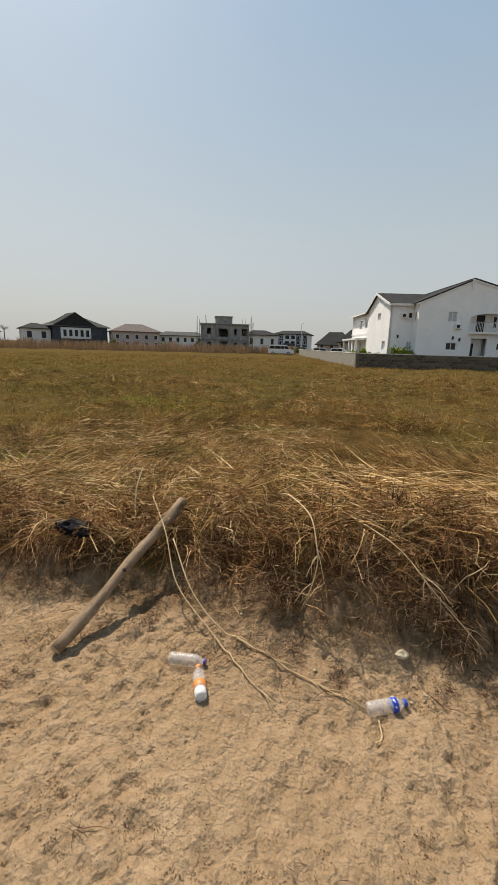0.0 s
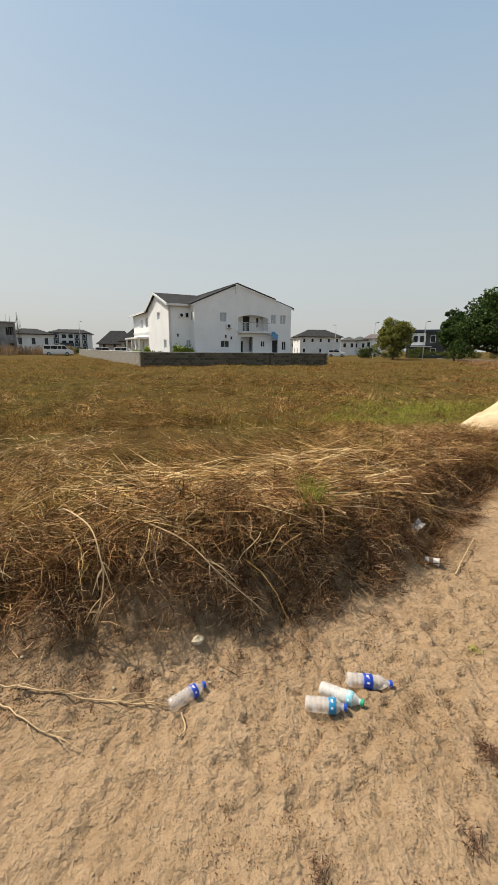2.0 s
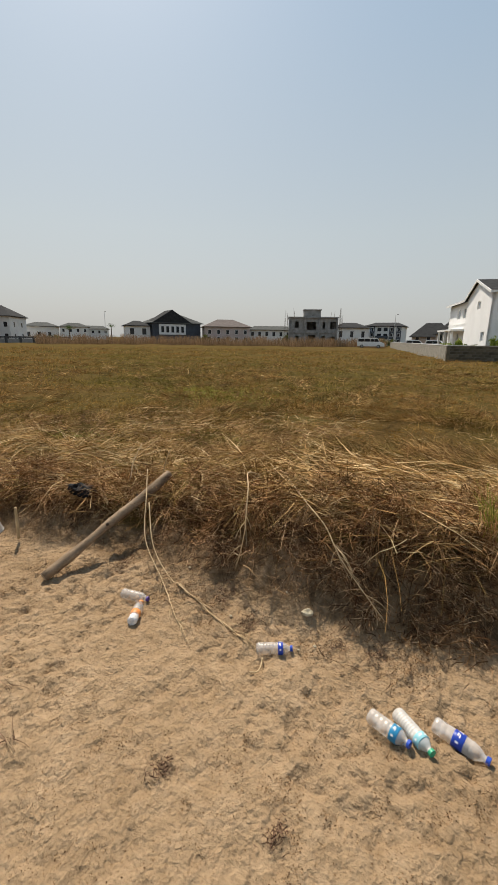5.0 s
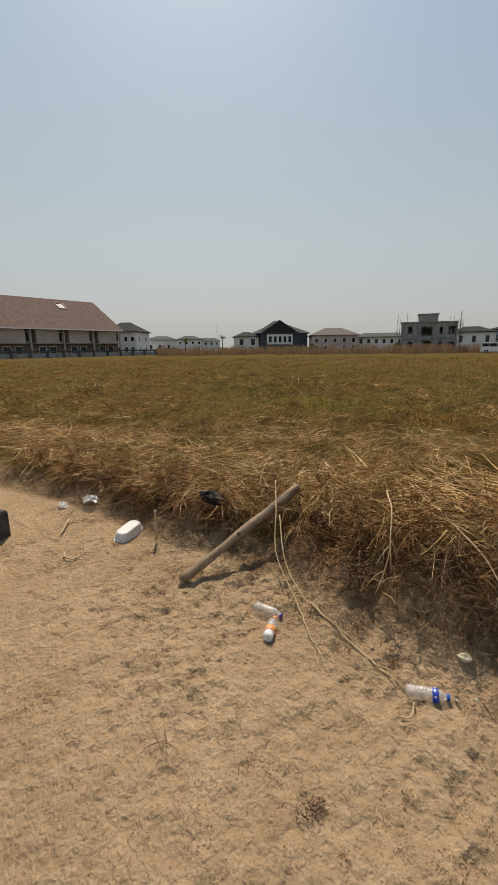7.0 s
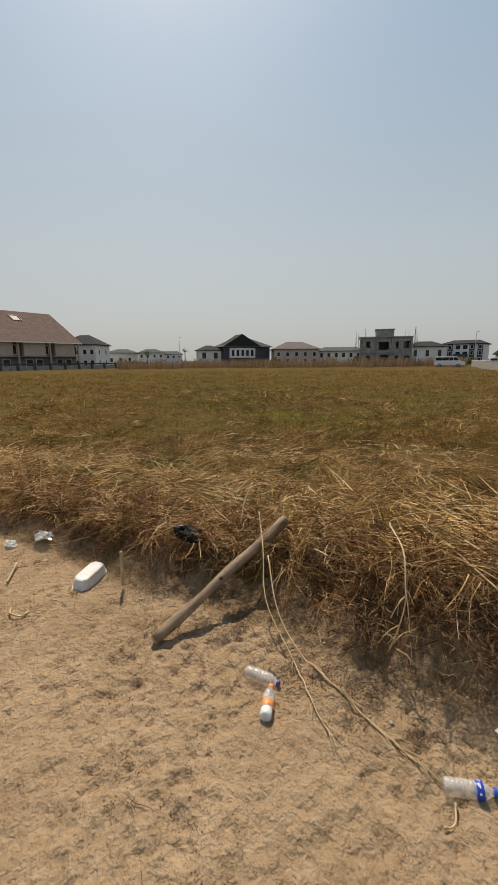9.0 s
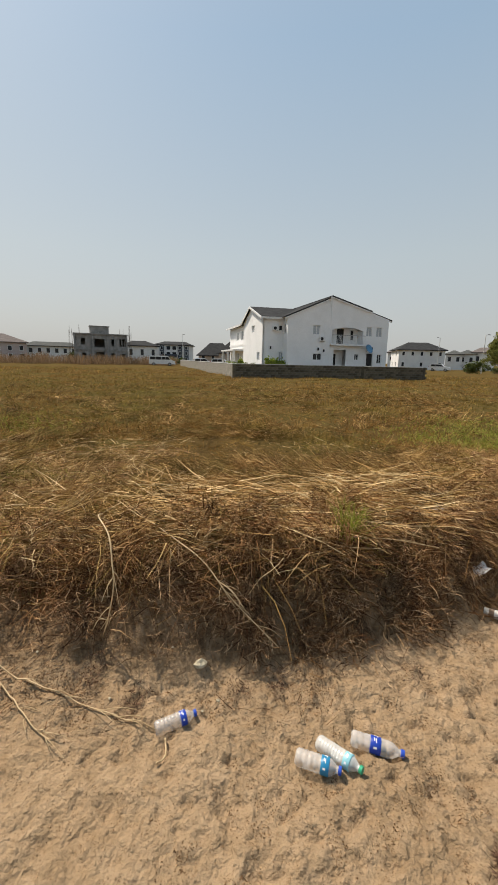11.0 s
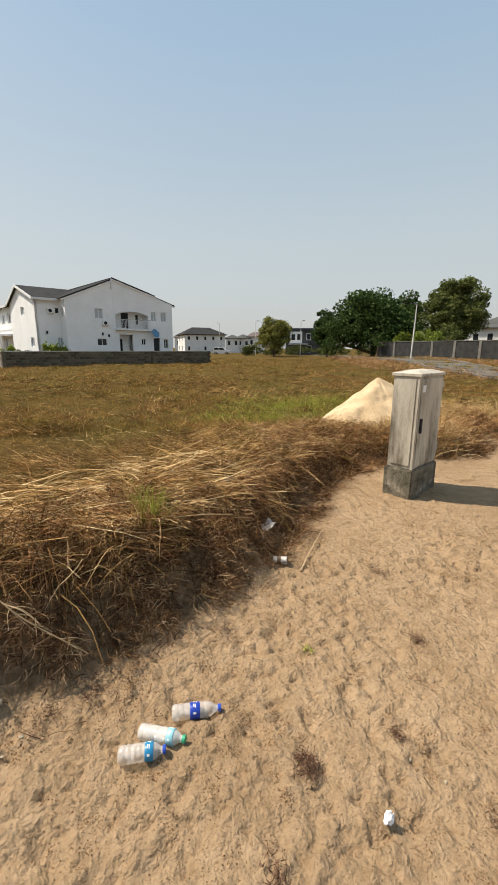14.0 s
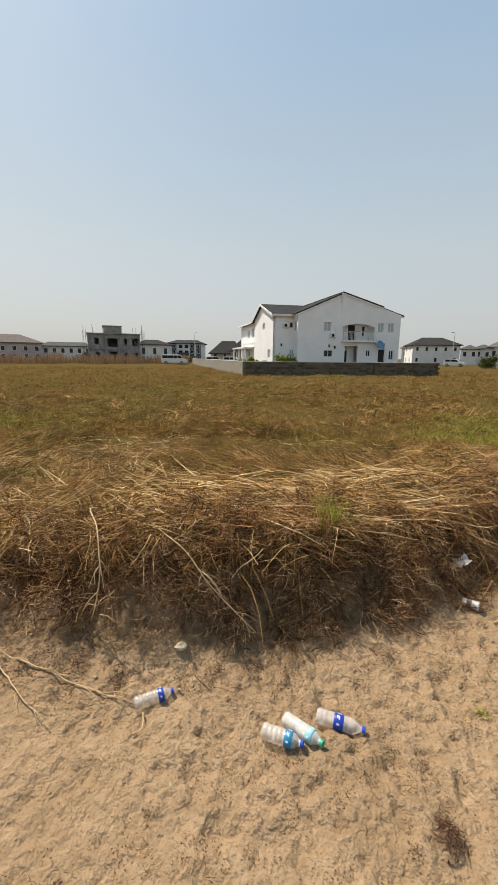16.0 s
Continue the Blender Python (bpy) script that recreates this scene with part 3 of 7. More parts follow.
def white_house():
    h = thing("white_house", HOUSE, "two-storey white rendered house with charcoal gabled roof", "house")
    front = pose(0, 0, 0)
    rec = pose(-4.8, 0.04, 0)
    # right half of the gable front
    op = [(0.18, 3.88, 3.5, 5.25), (0.5, 2.0, 0.25, 2.9), (4.25, 4.9, 4.4, 5.4), (5.45, 6.15, 4.4, 5.4), (3.0, 3.5, 1.85, 2.5), (4.45, 5.2, 0.25, 2.6), (5.75, 6.3, 1.5, 2.5)]
    part("front_wall", wall_bm(front, 6.9, 6.15, op), M_WHITE, h)
    part("gable", prism([(0, 6.15), (6.9, 6.15), (6.9, 6.25), (0, 8.32)], 0, 0.22), M_WHITE, h)
    arch = bmesh.new()
    n = 12
    for k in range(n):
        a, b = 0.18 + 3.7 * k / n, 0.18 + 3.7 * (k + 1) / n
        za, zb = (5.25 - 0.34 * (2 * (q - 2.03) / 3.7) ** 2 for q in (a, b))
        prism([(a, za), (b, zb), (b, 5.25), (a, 5.25)], 0.001, 0.219, arch)
    part("arch", arch, M_WHITE, h)
    # left half, set back
    op2 = [(2.85, 3.65, 4.4, 5.35), (2.95, 3.95, 1.75, 2.45)]
    part("front_wall", wall_bm(rec, 4.8, 6.15, op2), M_WHITE, h)
    part("gable", prism([(-4.8, 6.15), (0, 6.15), (0, 8.2), (-4.8, 6.14)], 0.04, 0.26), M_WHITE, h)
    part("reveal", box(-0.14, 0.0, -0.12, 0.039, 7.35, 8.3), M_FASCIA, h)
    for x0, x1, z0, z1 in ((4.25, 4.9, 4.4, 5.4), (5.45, 6.15, 4.4, 5.4)):
        window(h, front, x0, x1, z0, z1, M_CURTAIN)
    for x0, x1, z0, z1 in ((3.0, 3.5, 1.85, 2.5), (5.75, 6.3, 1.5, 2.5)):
        window(h, front, x0, x1, z0, z1)
    window(h, rec, 2.85, 3.65, 4.4, 5.35, M_CURTAIN)
    window(h, rec, 2.95, 3.95, 1.75, 2.45)
    d = part("door", box(4.5, 5.15, 0.1, 0.16, 0.25, 2.55), M_DARK, h, "dark metal back door")
    part("door_handle", box(4.56, 4.6, 0.06, 0.1, 1.2, 1.32), M_ALU, d)
    # balcony recess and its things
    part("balcony_back", wall_bm(pose(0.0, 1.3, 0.0), 4.1, 5.5, [(1.35, 2.2, 3.55, 5.2), (3.0, 3.4, 4.0, 5.1)], 0.15), M_WHITE, h)
    bal = bmesh.new()
    box(0.0, 0.18, 0.22, 1.3, 3.3, 5.6, bal)
    box(3.88, 4.06, 0.22, 1.3, 3.3, 5.6, bal)
    box(0.0, 4.06, 0.22, 1.3, 5.26, 5.5, bal)
    part("balcony_side", bal, M_WHITE, h)
    part("balcony_door", box(1.37, 2.18, 1.34, 1.4, 3.56, 5.18), M_DARK, h)
    window(h, pose(0, 1.3, 0), 3.0, 3.4, 4.0, 5.1, M_PANE, 0.03, 1)
    part("balcony_slab", box(0.05, 4.0, -0.45, 1.3, 3.32, 3.5), M_FASCIA, h)
    rail = part("railing", box(0.1, 3.95, -0.42, -0.37, 4.38, 4.44), M_ALU, h)
    for k in range(27):
        part("baluster", box(0.13 + k * 0.1465, 0.155 + k * 0.1465, -0.41, -0.385, 3.5, 4.38), M_FASCIA, rail)
    part("porch_wall", box(0.5, 2.0, 0.9, 1.0, 0.2, 2.9), M_WHITE, h)
    part("porch_door", box(0.55, 1.15, 0.84, 0.9, 0.2, 2.45), M_DARK, h)
    part("porch_ceiling", box(0.45, 2.05, 0.22, 1.0, 2.9, 3.0), M_WHITE, h)
    # flank and left wing
    part("side_wall", box(-4.8, -4.6, 0.26, 16, 0, 6.15), M_WHITE, h)
    part("side_wall", box(6.68, 6.9, 0.22, 16, 0, 6.15), M_WHITE, h)
    part("back_wall", box(-4.6, 6.9, 16, 16.2, 0, 6.15), M_WHITE, h)
    window(h, pose(-4.8, 1.0, 0, 0, 0, -90), 0.0, 0.45, 4.45, 5.4, M_PANE, -0.03, 2)
    wing = pose(-7.1, 1.4, 0)
    part("wing_wall", wall_bm(wing, 2.5, 6.1, [(1.8, 2.2, 4.75, 5.3), (1.85, 2.35, 1.7, 2.5)]), M_WHITE, h)
    window(h, wing, 1.8, 2.2, 4.75, 5.3, M_PANE, 0.1, 1)
    window(h, wing, 1.85, 2.35, 1.7, 2.5, M_CURTAIN)
    west = pose(-7.1, 10.6, 0, 0, 0, -90)
    part("wing_wall", wall_bm(west, 9.2, 6.1, [(4.3, 5.6, 4.75, 5.5), (6.9, 8.1, 1.6, 2.5)]), M_WHITE, h)
    window(h, west, 4.3, 5.6, 4.75, 5.5, M_CURTAIN)
    window(h, west, 6.9, 8.1, 1.6, 2.5, M_CURTAIN)
    g = prism([(1.4, 6.1), (10.6, 6.1), (6.6, 7.55)], 7.1, 6.88)
    g.transform(pose(0, 0, 0, 0, 0, 90))
    part("wing_gable", g, M_WHITE, h)
    nw = pose(-6.9, 20.5, 0, 0, 0, -90)
    part("far_wing", wall_bm(nw, 9.9, 5.95, [(4.6, 6.2, 4.2, 5.3), (7.6, 9.0, 4.2, 5.3), (1.4, 3.0, 0.4, 2.5), (5.0, 6.4, 0.6, 2.5)]), M_WHITE, h)
    for x0, x1, z0, z1 in ((4.6, 6.2, 4.2, 5.3), (7.6, 9.0, 4.2, 5.3), (1.4, 3.0, 0.4, 2.5), (5.0, 6.4, 0.6, 2.5)):
        window(h, nw, x0, x1, z0, z1, M_CURTAIN)
    part("far_wing", box(-6.9, -4.6, 20.3, 20.5, 0, 5.95), M_WHITE, h)
    for z in (3.0, 3.5):
        part("string_course", box(-7.0, -6.9, 10.62, 20.5, z, z + 0.12), M_FASCIA, h)
    part("porch_roof", box(-8.3, -6.9, 11.5, 20.2, 2.75, 2.95), M_FASCIA, h)
    for y in (11.8, 15.8, 19.8):
        part("porch_column", box(-8.2, -7.95, y, y + 0.25, 0, 2.75), M_FASCIA, h)
    # roofs
    def slope(name, x0, z0, x1, z1, y0, y1, t=0.14):
        r = part(name, prism([(x0, z0), (x1, z1), (x1, z1 + t), (x0, z0 + t)], y0, y1), M_ROOF, h)
        part("verge", prism([(x0, z0 - 0.14), (x1, z1 - 0.14), (x1, z1 - 0.003), (x0, z0 - 0.003)], y0 + 0.01, y0 + 0.06), M_FASCIA, r)
        return r
    slope("roof", 0.0, 8.3, 4.75, 6.95, -0.12, 16.4)
    slope("roof", 4.75, 6.87, 7.35, 6.1, 0.1, 16.4)
    slope("roof", -5.1, 6.02, 0.0, 8.2, -0.06, 16.4)
    for y0, z0, y1, z1 in ((1.1, 5.98, 6.6, 7.58), (6.6, 7.58, 10.9, 5.98)):
        b = prism([(y0, z0), (y1, z1), (y1, z1 + 0.13), (y0, z0 + 0.13)], 7.35, 1.0)
        b.transform(pose(0, 0, 0, 0, 0, 90))
        part("wing_roof", b, M_ROOF, h)
        b = prism([(y0, z0 - 0.1), (y1, z1 - 0.1), (y1, z1 + 0.14), (y0, z0 + 0.14)], 7.41, 7.353)
        b.transform(pose(0, 0, 0, 0, 0, 90))
        part("bargeboard", b, M_FASCIA, h)
    part("fascia", box(-7.35, -4.7, 1.04, 1.1, 5.9, 6.1), M_FASCIA, h)
    b = prism([(-7.4, 5.95), (-4.6, 6.3), (-4.6, 6.42), (-7.4, 6.07)], 10.75, 20.9)
    part("far_wing_roof", b, M_ROOF, h)
    part("fascia", box(-7.46, -7.403, 10.95, 20.9, 5.85, 6.08), M_FASCIA, h)
    part("floor_slab", box(-7.0, 6.8, 1.5, 20, -0.1, 0.1), M_CONCRETE, h)
    for x, y, z in ((-1.3, 0.04, 2.75), (-6.2, 1.4, 2.8), (5.05, 0.0, 2.95), (-0.65, 0.04, 2.6)):
        part("wall_lamp", box(x - 0.07, x + 0.07, y - 0.14, y, z, z + 0.3, bevel=0.02), M_DARK, h)
    return h


def outdoor_unit(x, y, z):
    """An air conditioner's outdoor unit on two brackets."""
    a = thing("outdoor_unit", HOUSE @ pose(x, y, z) @ Matrix.Scale(0.8, 4), "white air conditioner outdoor unit on the house wall", "air conditioner", "outdoor units")
    part("casing", box(-0.4, 0.4, -0.36, -0.06, 0.0, 0.56, bevel=0.02), M_FASCIA, a)
    g = turned([(0, 0.21), (0.015, 0.21)], 20)
    g.transform(pose(-0.08, -0.375, 0.28, 0, 0, 90))
    part("fan_grille", g, M_DARK, a, "dark round fan grille")
    for k in (-0.3, 0.26):
        part("bracket", box(k, k + 0.04, -0.36, 0.0, -0.05, 0.0), M_ALU, a)
    part("pipe", tube(spline([(0.36, -0.08, 0.3), (0.42, -0.04, 0.7), (0.3, -0.03, 1.2), (0.05, -0.02, 1.45)]), [0.02] * 19, 6), M_FASCIA, a)


def satellite_dish():
    a = thing("satellite_dish", HOUSE @ pose(4.35, 0, 3.1), "blue satellite dish fixed to the white house wall", "satellite dish")
    prof = [(-0.16 * (1 - (k / 6) ** 2), 0.02 + 0.48 * k / 6) for k in range(7)]
    bm = turned(prof, 24)
    bm.faces.ensure_lookup_table()
    bmesh.ops.delete(bm, geom=[bm.faces[-1]], context="FACES_ONLY")
    bmesh.ops.solidify(bm, geom=bm.faces[:], thickness=0.015)
    bm.transform(pose(0.1, -0.55, 0.0, 0, -25, -70))
    part("dish", bm, plain("blue_dish_paint", (0.10, 0.26, 0.42), 0.5), a, smooth=True)
    part("arm", tube([(0, -0.4, -0.3), (0.1, -1.0, -0.25)], [0.018, 0.015], 6), M_ALU, a)
    part("mount", tube([(0.05, -0.42, 0.0), (0.0, -0.2, -0.3), (0, 0.0, -0.3)], [0.025] * 3, 6), M_ALU, a)


white_house()
outdoor_unit(-0.95, 0.04, 3.75)
outdoor_unit(-5.75, 1.4, 4.75)
satellite_dish()

# ---- block wall round the house ----
WALL = pose(-8.0, 35.0, 0.03, 0, 0, 25)
south_wall = tagged(mesh_ob("wall_south", box(0.02, 19.1, 0.02, 0.2, -0.2, 1.27), M_MORTAR), "low grey block wall round the house plot", "wall", kind="structure")
south_wall.matrix_world = WALL
west_wall = tagged(mesh_ob("wall_west", box(0.02, 0.2, 0.2, 60, -0.2, 1.27), M_MORTAR), "long low grey block wall beside the field", "wall", kind="structure")
west_wall.matrix_world = WALL
for x in (0, 12.3, 18.9):
    c = part("pier", box(x, x + 0.24, -0.035, 0.26, -0.2, 1.29), M_BLOCK, south_wall)
part("coping", box(-0.03, 19.16, -0.03, 0.25, 1.27, 1.32, bevel=0.012), M_COPING, south_wall)
part("coping", box(-0.03, 0.25, 0.252, 60, 1.27, 1.32, bevel=0.012), M_COPING, west_wall)

# ---- cabinets ----
M_CAB = surf("weathered_cream_enamel", (0.40, 0.36, 0.285), (0.58, 0.53, 0.435), 3, 30, 0.6, 0.1, 0.003, grime=(0.14, 0.118, 0.085), grime_at=(0.46, 0.66), stretch=(2.2, 2.2, 0.5))
M_PLINTH = surf("damp_mossy_concrete", (0.06, 0.055, 0.04), (0.25, 0.22, 0.165), 9, 50, 0.95, 0.6, 0.01, grime=(0.36, 0.32, 0.26), grime_at=(0.58, 0.70), spec=0.05)
M_CAB2 = surf("grey_white_enamel", (0.50, 0.51, 0.54), (0.66, 0.67, 0.70), 2, 30, 0.5, 0.1, 0.003, grime=(0.36, 0.36, 0.37), grime_at=(0.6, 0.8), stretch=(1.5, 1.5, 0.4))


def street_cabinet():
    m = pose(3.525, 3.41, 0.03, 0, 0, 27.0) @ Matrix.Diagonal((1.04, 1.04, 1.035, 1))
    c = thing("street_cabinet", m, "weathered cream metal street cabinet on a concrete plinth", "street cabinet")
    part("plinth", box(0.0, 0.62, 0.0, 0.32, -0.12, 0.31, bevel=0.012), M_PLINTH, c, "stained mossy concrete plinth")
    part("body", box(0.025, 0.60, 0.022, 0.30, 0.31, 1.29, bevel=0.008), M_CAB, c)
    b = bmesh.new()
    lo = [b.verts.new(v) for v in ((0.008, 0.002, 1.292), (0.617, 0.002, 1.292), (0.617, 0.318, 1.292), (0.008, 0.318, 1.292))]
    md = [b.verts.new((v.co.x, v.co.y, 1.318)) for v in lo]
    hi = [b.verts.new(v) for v in ((0.14, 0.10, 1.350), (0.49, 0.10, 1.350), (0.49, 0.22, 1.350), (0.14, 0.22, 1.350))]
    b.faces.new(lo[::-1]); b.faces.new(hi)
    for p, q in ((lo, md), (md, hi)):
        for k in range(4):
            b.faces.new((p[k], p[(k + 1) % 4], q[(k + 1) % 4], q[k]))
    part("lid", b, M_CAB, c)
    d = part("door", box(0.055, 0.585, 0.008, 0.022, 0.345, 1.265, bevel=0.004), M_CAB, c)
    part("handle", box(0.075, 0.115, -0.012, 0.008, 0.70, 0.86, bevel=0.008), M_DARK, d, "black recessed handle")
    part("plate", box(0.085, 0.15, 0.003, 0.008, 1.13, 1.20), M_FASCIA, d, "small white marking plate")
    for z in (0.45, 1.15):
        part("hinge", box(0.578, 0.596, 0.002, 0.022, z, z + 0.07), M_ALU, d)
    side = box(0.015, 0.025, 0.05, 0.275, 0.35, 1.26, bevel=0.003)
    part("side_panel", side, M_CAB, c)
    part("corner_post", box(0.018, 0.05, 0.012, 0.04, 0.31, 1.29, bevel=0.004), M_CAB, c)


def feeder_cabinet():
    """The tall cabinet, seen from its shaded side."""
    ang = math.degrees(math.atan2(-0.33, 0.197))
    m = pose(-3.27, -0.04, 0.02, 0, 0, ang)
    c = thing("feeder_cabinet", m, "tall grey-white metal cabinet on a dark concrete plinth", "street cabinet")
    part("plinth", box(0.0, 1.1, -0.62, 0.0, -0.12, 0.25, bevel=0.012), surf("dark_damp_concrete", (0.03, 0.028, 0.024), (0.11, 0.10, 0.085), 7, 50, 0.95, 0.6, 0.01, spec=0.05), c, "dark stained concrete plinth")
    part("skirting", box(0.13, 0.98, -0.52, -0.09, 0.25, 0.40), M_DARK, c, "dark recessed base frame")
    part("body", box(0.055, 1.05, -0.57, -0.03, 0.40, 2.10, bevel=0.01), M_CAB2, c)
    part("roof", box(0.02, 1.09, -0.60, 0.005, 2.10, 2.245, bevel=0.02), M_CAB2, c)
    for x0, x1 in ((0.09, 0.54), (0.56, 1.02)):
        d = part("door", box(x0, x1, -0.03, -0.016, 0.45, 2.05, bevel=0.004), M_CAB2, c)
        part("lock", box(x1 - 0.06, x1 - 0.04, -0.016, -0.008, 1.0, 1.05, bevel=0.002), M_DARK, d)


street_cabinet()
feeder_cabinet()

# ---- houses and trees round the field ----
def towards(x, y, skew=0.0, z=0.05):
    """A pose on the ground whose front looks back to the sand."""
    return pose(x, y, z, 0, 0, math.degrees(math.atan2(-x, y)) + skew)


def hip(x0, x1, y0, y1, z0, z1, over=0.5, ridge=0.35):
    b = bmesh.new()
    X0, X1, Y0, Y1 = x0 - over, x1 + over, y0 - over, y1 + over
    cx, cy, half = (X0 + X1) / 2, (Y0 + Y1) / 2, max(0.05, ridge * (X1 - X0) / 2)
    lo = [b.verts.new(v) for v in ((X0, Y0, z0 - 0.18), (X1, Y0, z0 - 0.18), (X1, Y1, z0 - 0.18), (X0, Y1, z0 - 0.18))]
    md = [b.verts.new((v.co.x, v.co.y, z0)) for v in lo]
    a, c = b.verts.new((cx - half, cy, z1)), b.verts.new((cx + half, cy, z1))
    b.faces.new(lo[::-1])
    for k in range(4):
        b.faces.new((lo[k], lo[(k + 1) % 4], md[(k + 1) % 4], md[k]))
    b.faces.new((md[0], md[1], c, a))
    b.faces.new((md[1], md[2], c))
    b.faces.new((md[2], md[3], a, c))
    b.faces.new((md[3], md[0], a))
    return b


def far_window(parent, m, x0, x1, z0, z1, pane=None):
    """A window of a house far off: a proud frame round a dark pane."""
    fr = bmesh.new()
    for a in ((x0, x1, z0, z0 + 0.09), (x0, x1, z1 - 0.09, z1), (x0, x0 + 0.08, z0 + 0.09, z1 - 0.09), (x1 - 0.08, x1, z0 + 0.09, z1 - 0.09)):
        box(a[0], a[1], -0.06, 0.0, a[2], a[3], fr)
    fr.transform(m)
    w = part("window", fr, M_FASCIA, parent)
    g = box(x0 + 0.08, x1 - 0.08, -0.03, -0.004, z0 + 0.09, z1 - 0.09)
    g.transform(m)
    part("pane", g, pane or M_PANE, w)


def villa(m, w, d, eave, top, wall, roof, rows, label, cols=4, ridge=0.35, skip=(), wide=1.0, side=True, bands=False):
    """A far two-storey house with a hipped roof and rows of windows: rows of (sill, head)."""
    h = thing("villa", m, label, "house")
    part("wall", box(-w / 2, w / 2, 0, d, -0.3, eave), wall, h)
    part("roof", hip(-w / 2, w / 2, 0, d, eave, top, 0.55, ridge), roof, h)
    for z0, z1 in rows:
        for k in range(cols):
            if (k, z0) in skip:
                continue
            c = -w / 2 + w * (k + 0.5) / cols
            far_window(h, Matrix.Identity(4), c - wide / 2, c + wide / 2, z0, z1)
        if side:
            for s in (-90, 90):
                e = pose(w / 2, 0, 0, 0, 0, 90) if s > 0 else pose(-w / 2, d, 0, 0, 0, -90)
                for c in (0.25 * d, 0.7 * d):
                    far_window(h, e, c - wide / 2, c + wide / 2, z0, z1)
    if bands:
        for z in rows:
            part("band", box(-w / 2 - 0.04, w / 2 + 0.04, -0.05, 0.0, z[0] - 0.35, z[0] - 0.15), M_FASCIA, h)
    return h


M_PEACH = surf("peach_render", (0.52, 0.36, 0.21), (0.62, 0.45, 0.28), 0.5, 8, 0.85, 0.1, 0.01)
M_TAN = surf("beige_render", (0.36, 0.30, 0.25), (0.46, 0.39, 0.33), 0.5, 8, 0.85, 0.1, 0.01)
# recess walls: a darker brown that carries the shade behind the panels
M_SHADEDWALL = surf("render_with_recess_shade", (0.13, 0.095, 0.075), (0.2, 0.155, 0.13), 0.6, 8, 0.9, 0.1, 0.01)
M_ROOFBROWN = surf("brown_roof_sheet", (0.115, 0.075, 0.06), (0.165, 0.115, 0.095), 1.2, 12, 0.92, 0.25, 0.02, spec=0.06)
M_ROOFGREY = surf("grey_green_roof", (0.06, 0.063, 0.06), (0.11, 0.112, 0.105), 1.2, 12, 0.92, 0.2, 0.02, spec=0.06)
M_ROOFDUSK = surf("dusty_brown_roof", (0.12, 0.10, 0.09), (0.185, 0.16, 0.148), 1.2, 12, 0.92, 0.2, 0.02, spec=0.06)
M_PINK = surf("faded_pink_render", (0.40, 0.33, 0.31), (0.52, 0.45, 0.42), 0.6, 8, 0.85, 0.1, 0.01)
M_SLATE = surf("slate_blue_render", (0.045, 0.055, 0.07), (0.08, 0.09, 0.11), 0.7, 8, 0.7, 0.1, 0.01)
M_OFFWHITE = surf("off_white_render", (0.62, 0.62, 0.61), (0.76, 0.76, 0.74), 0.6, 8, 0.85, 0.1, 0.01)
M_GREYWALL = surf("dark_grey_render", (0.045, 0.045, 0.045), (0.085, 0.085, 0.083), 0.6, 12, 0.9, 0.25, 0.01, grime=(0.05, 0.05, 0.045))


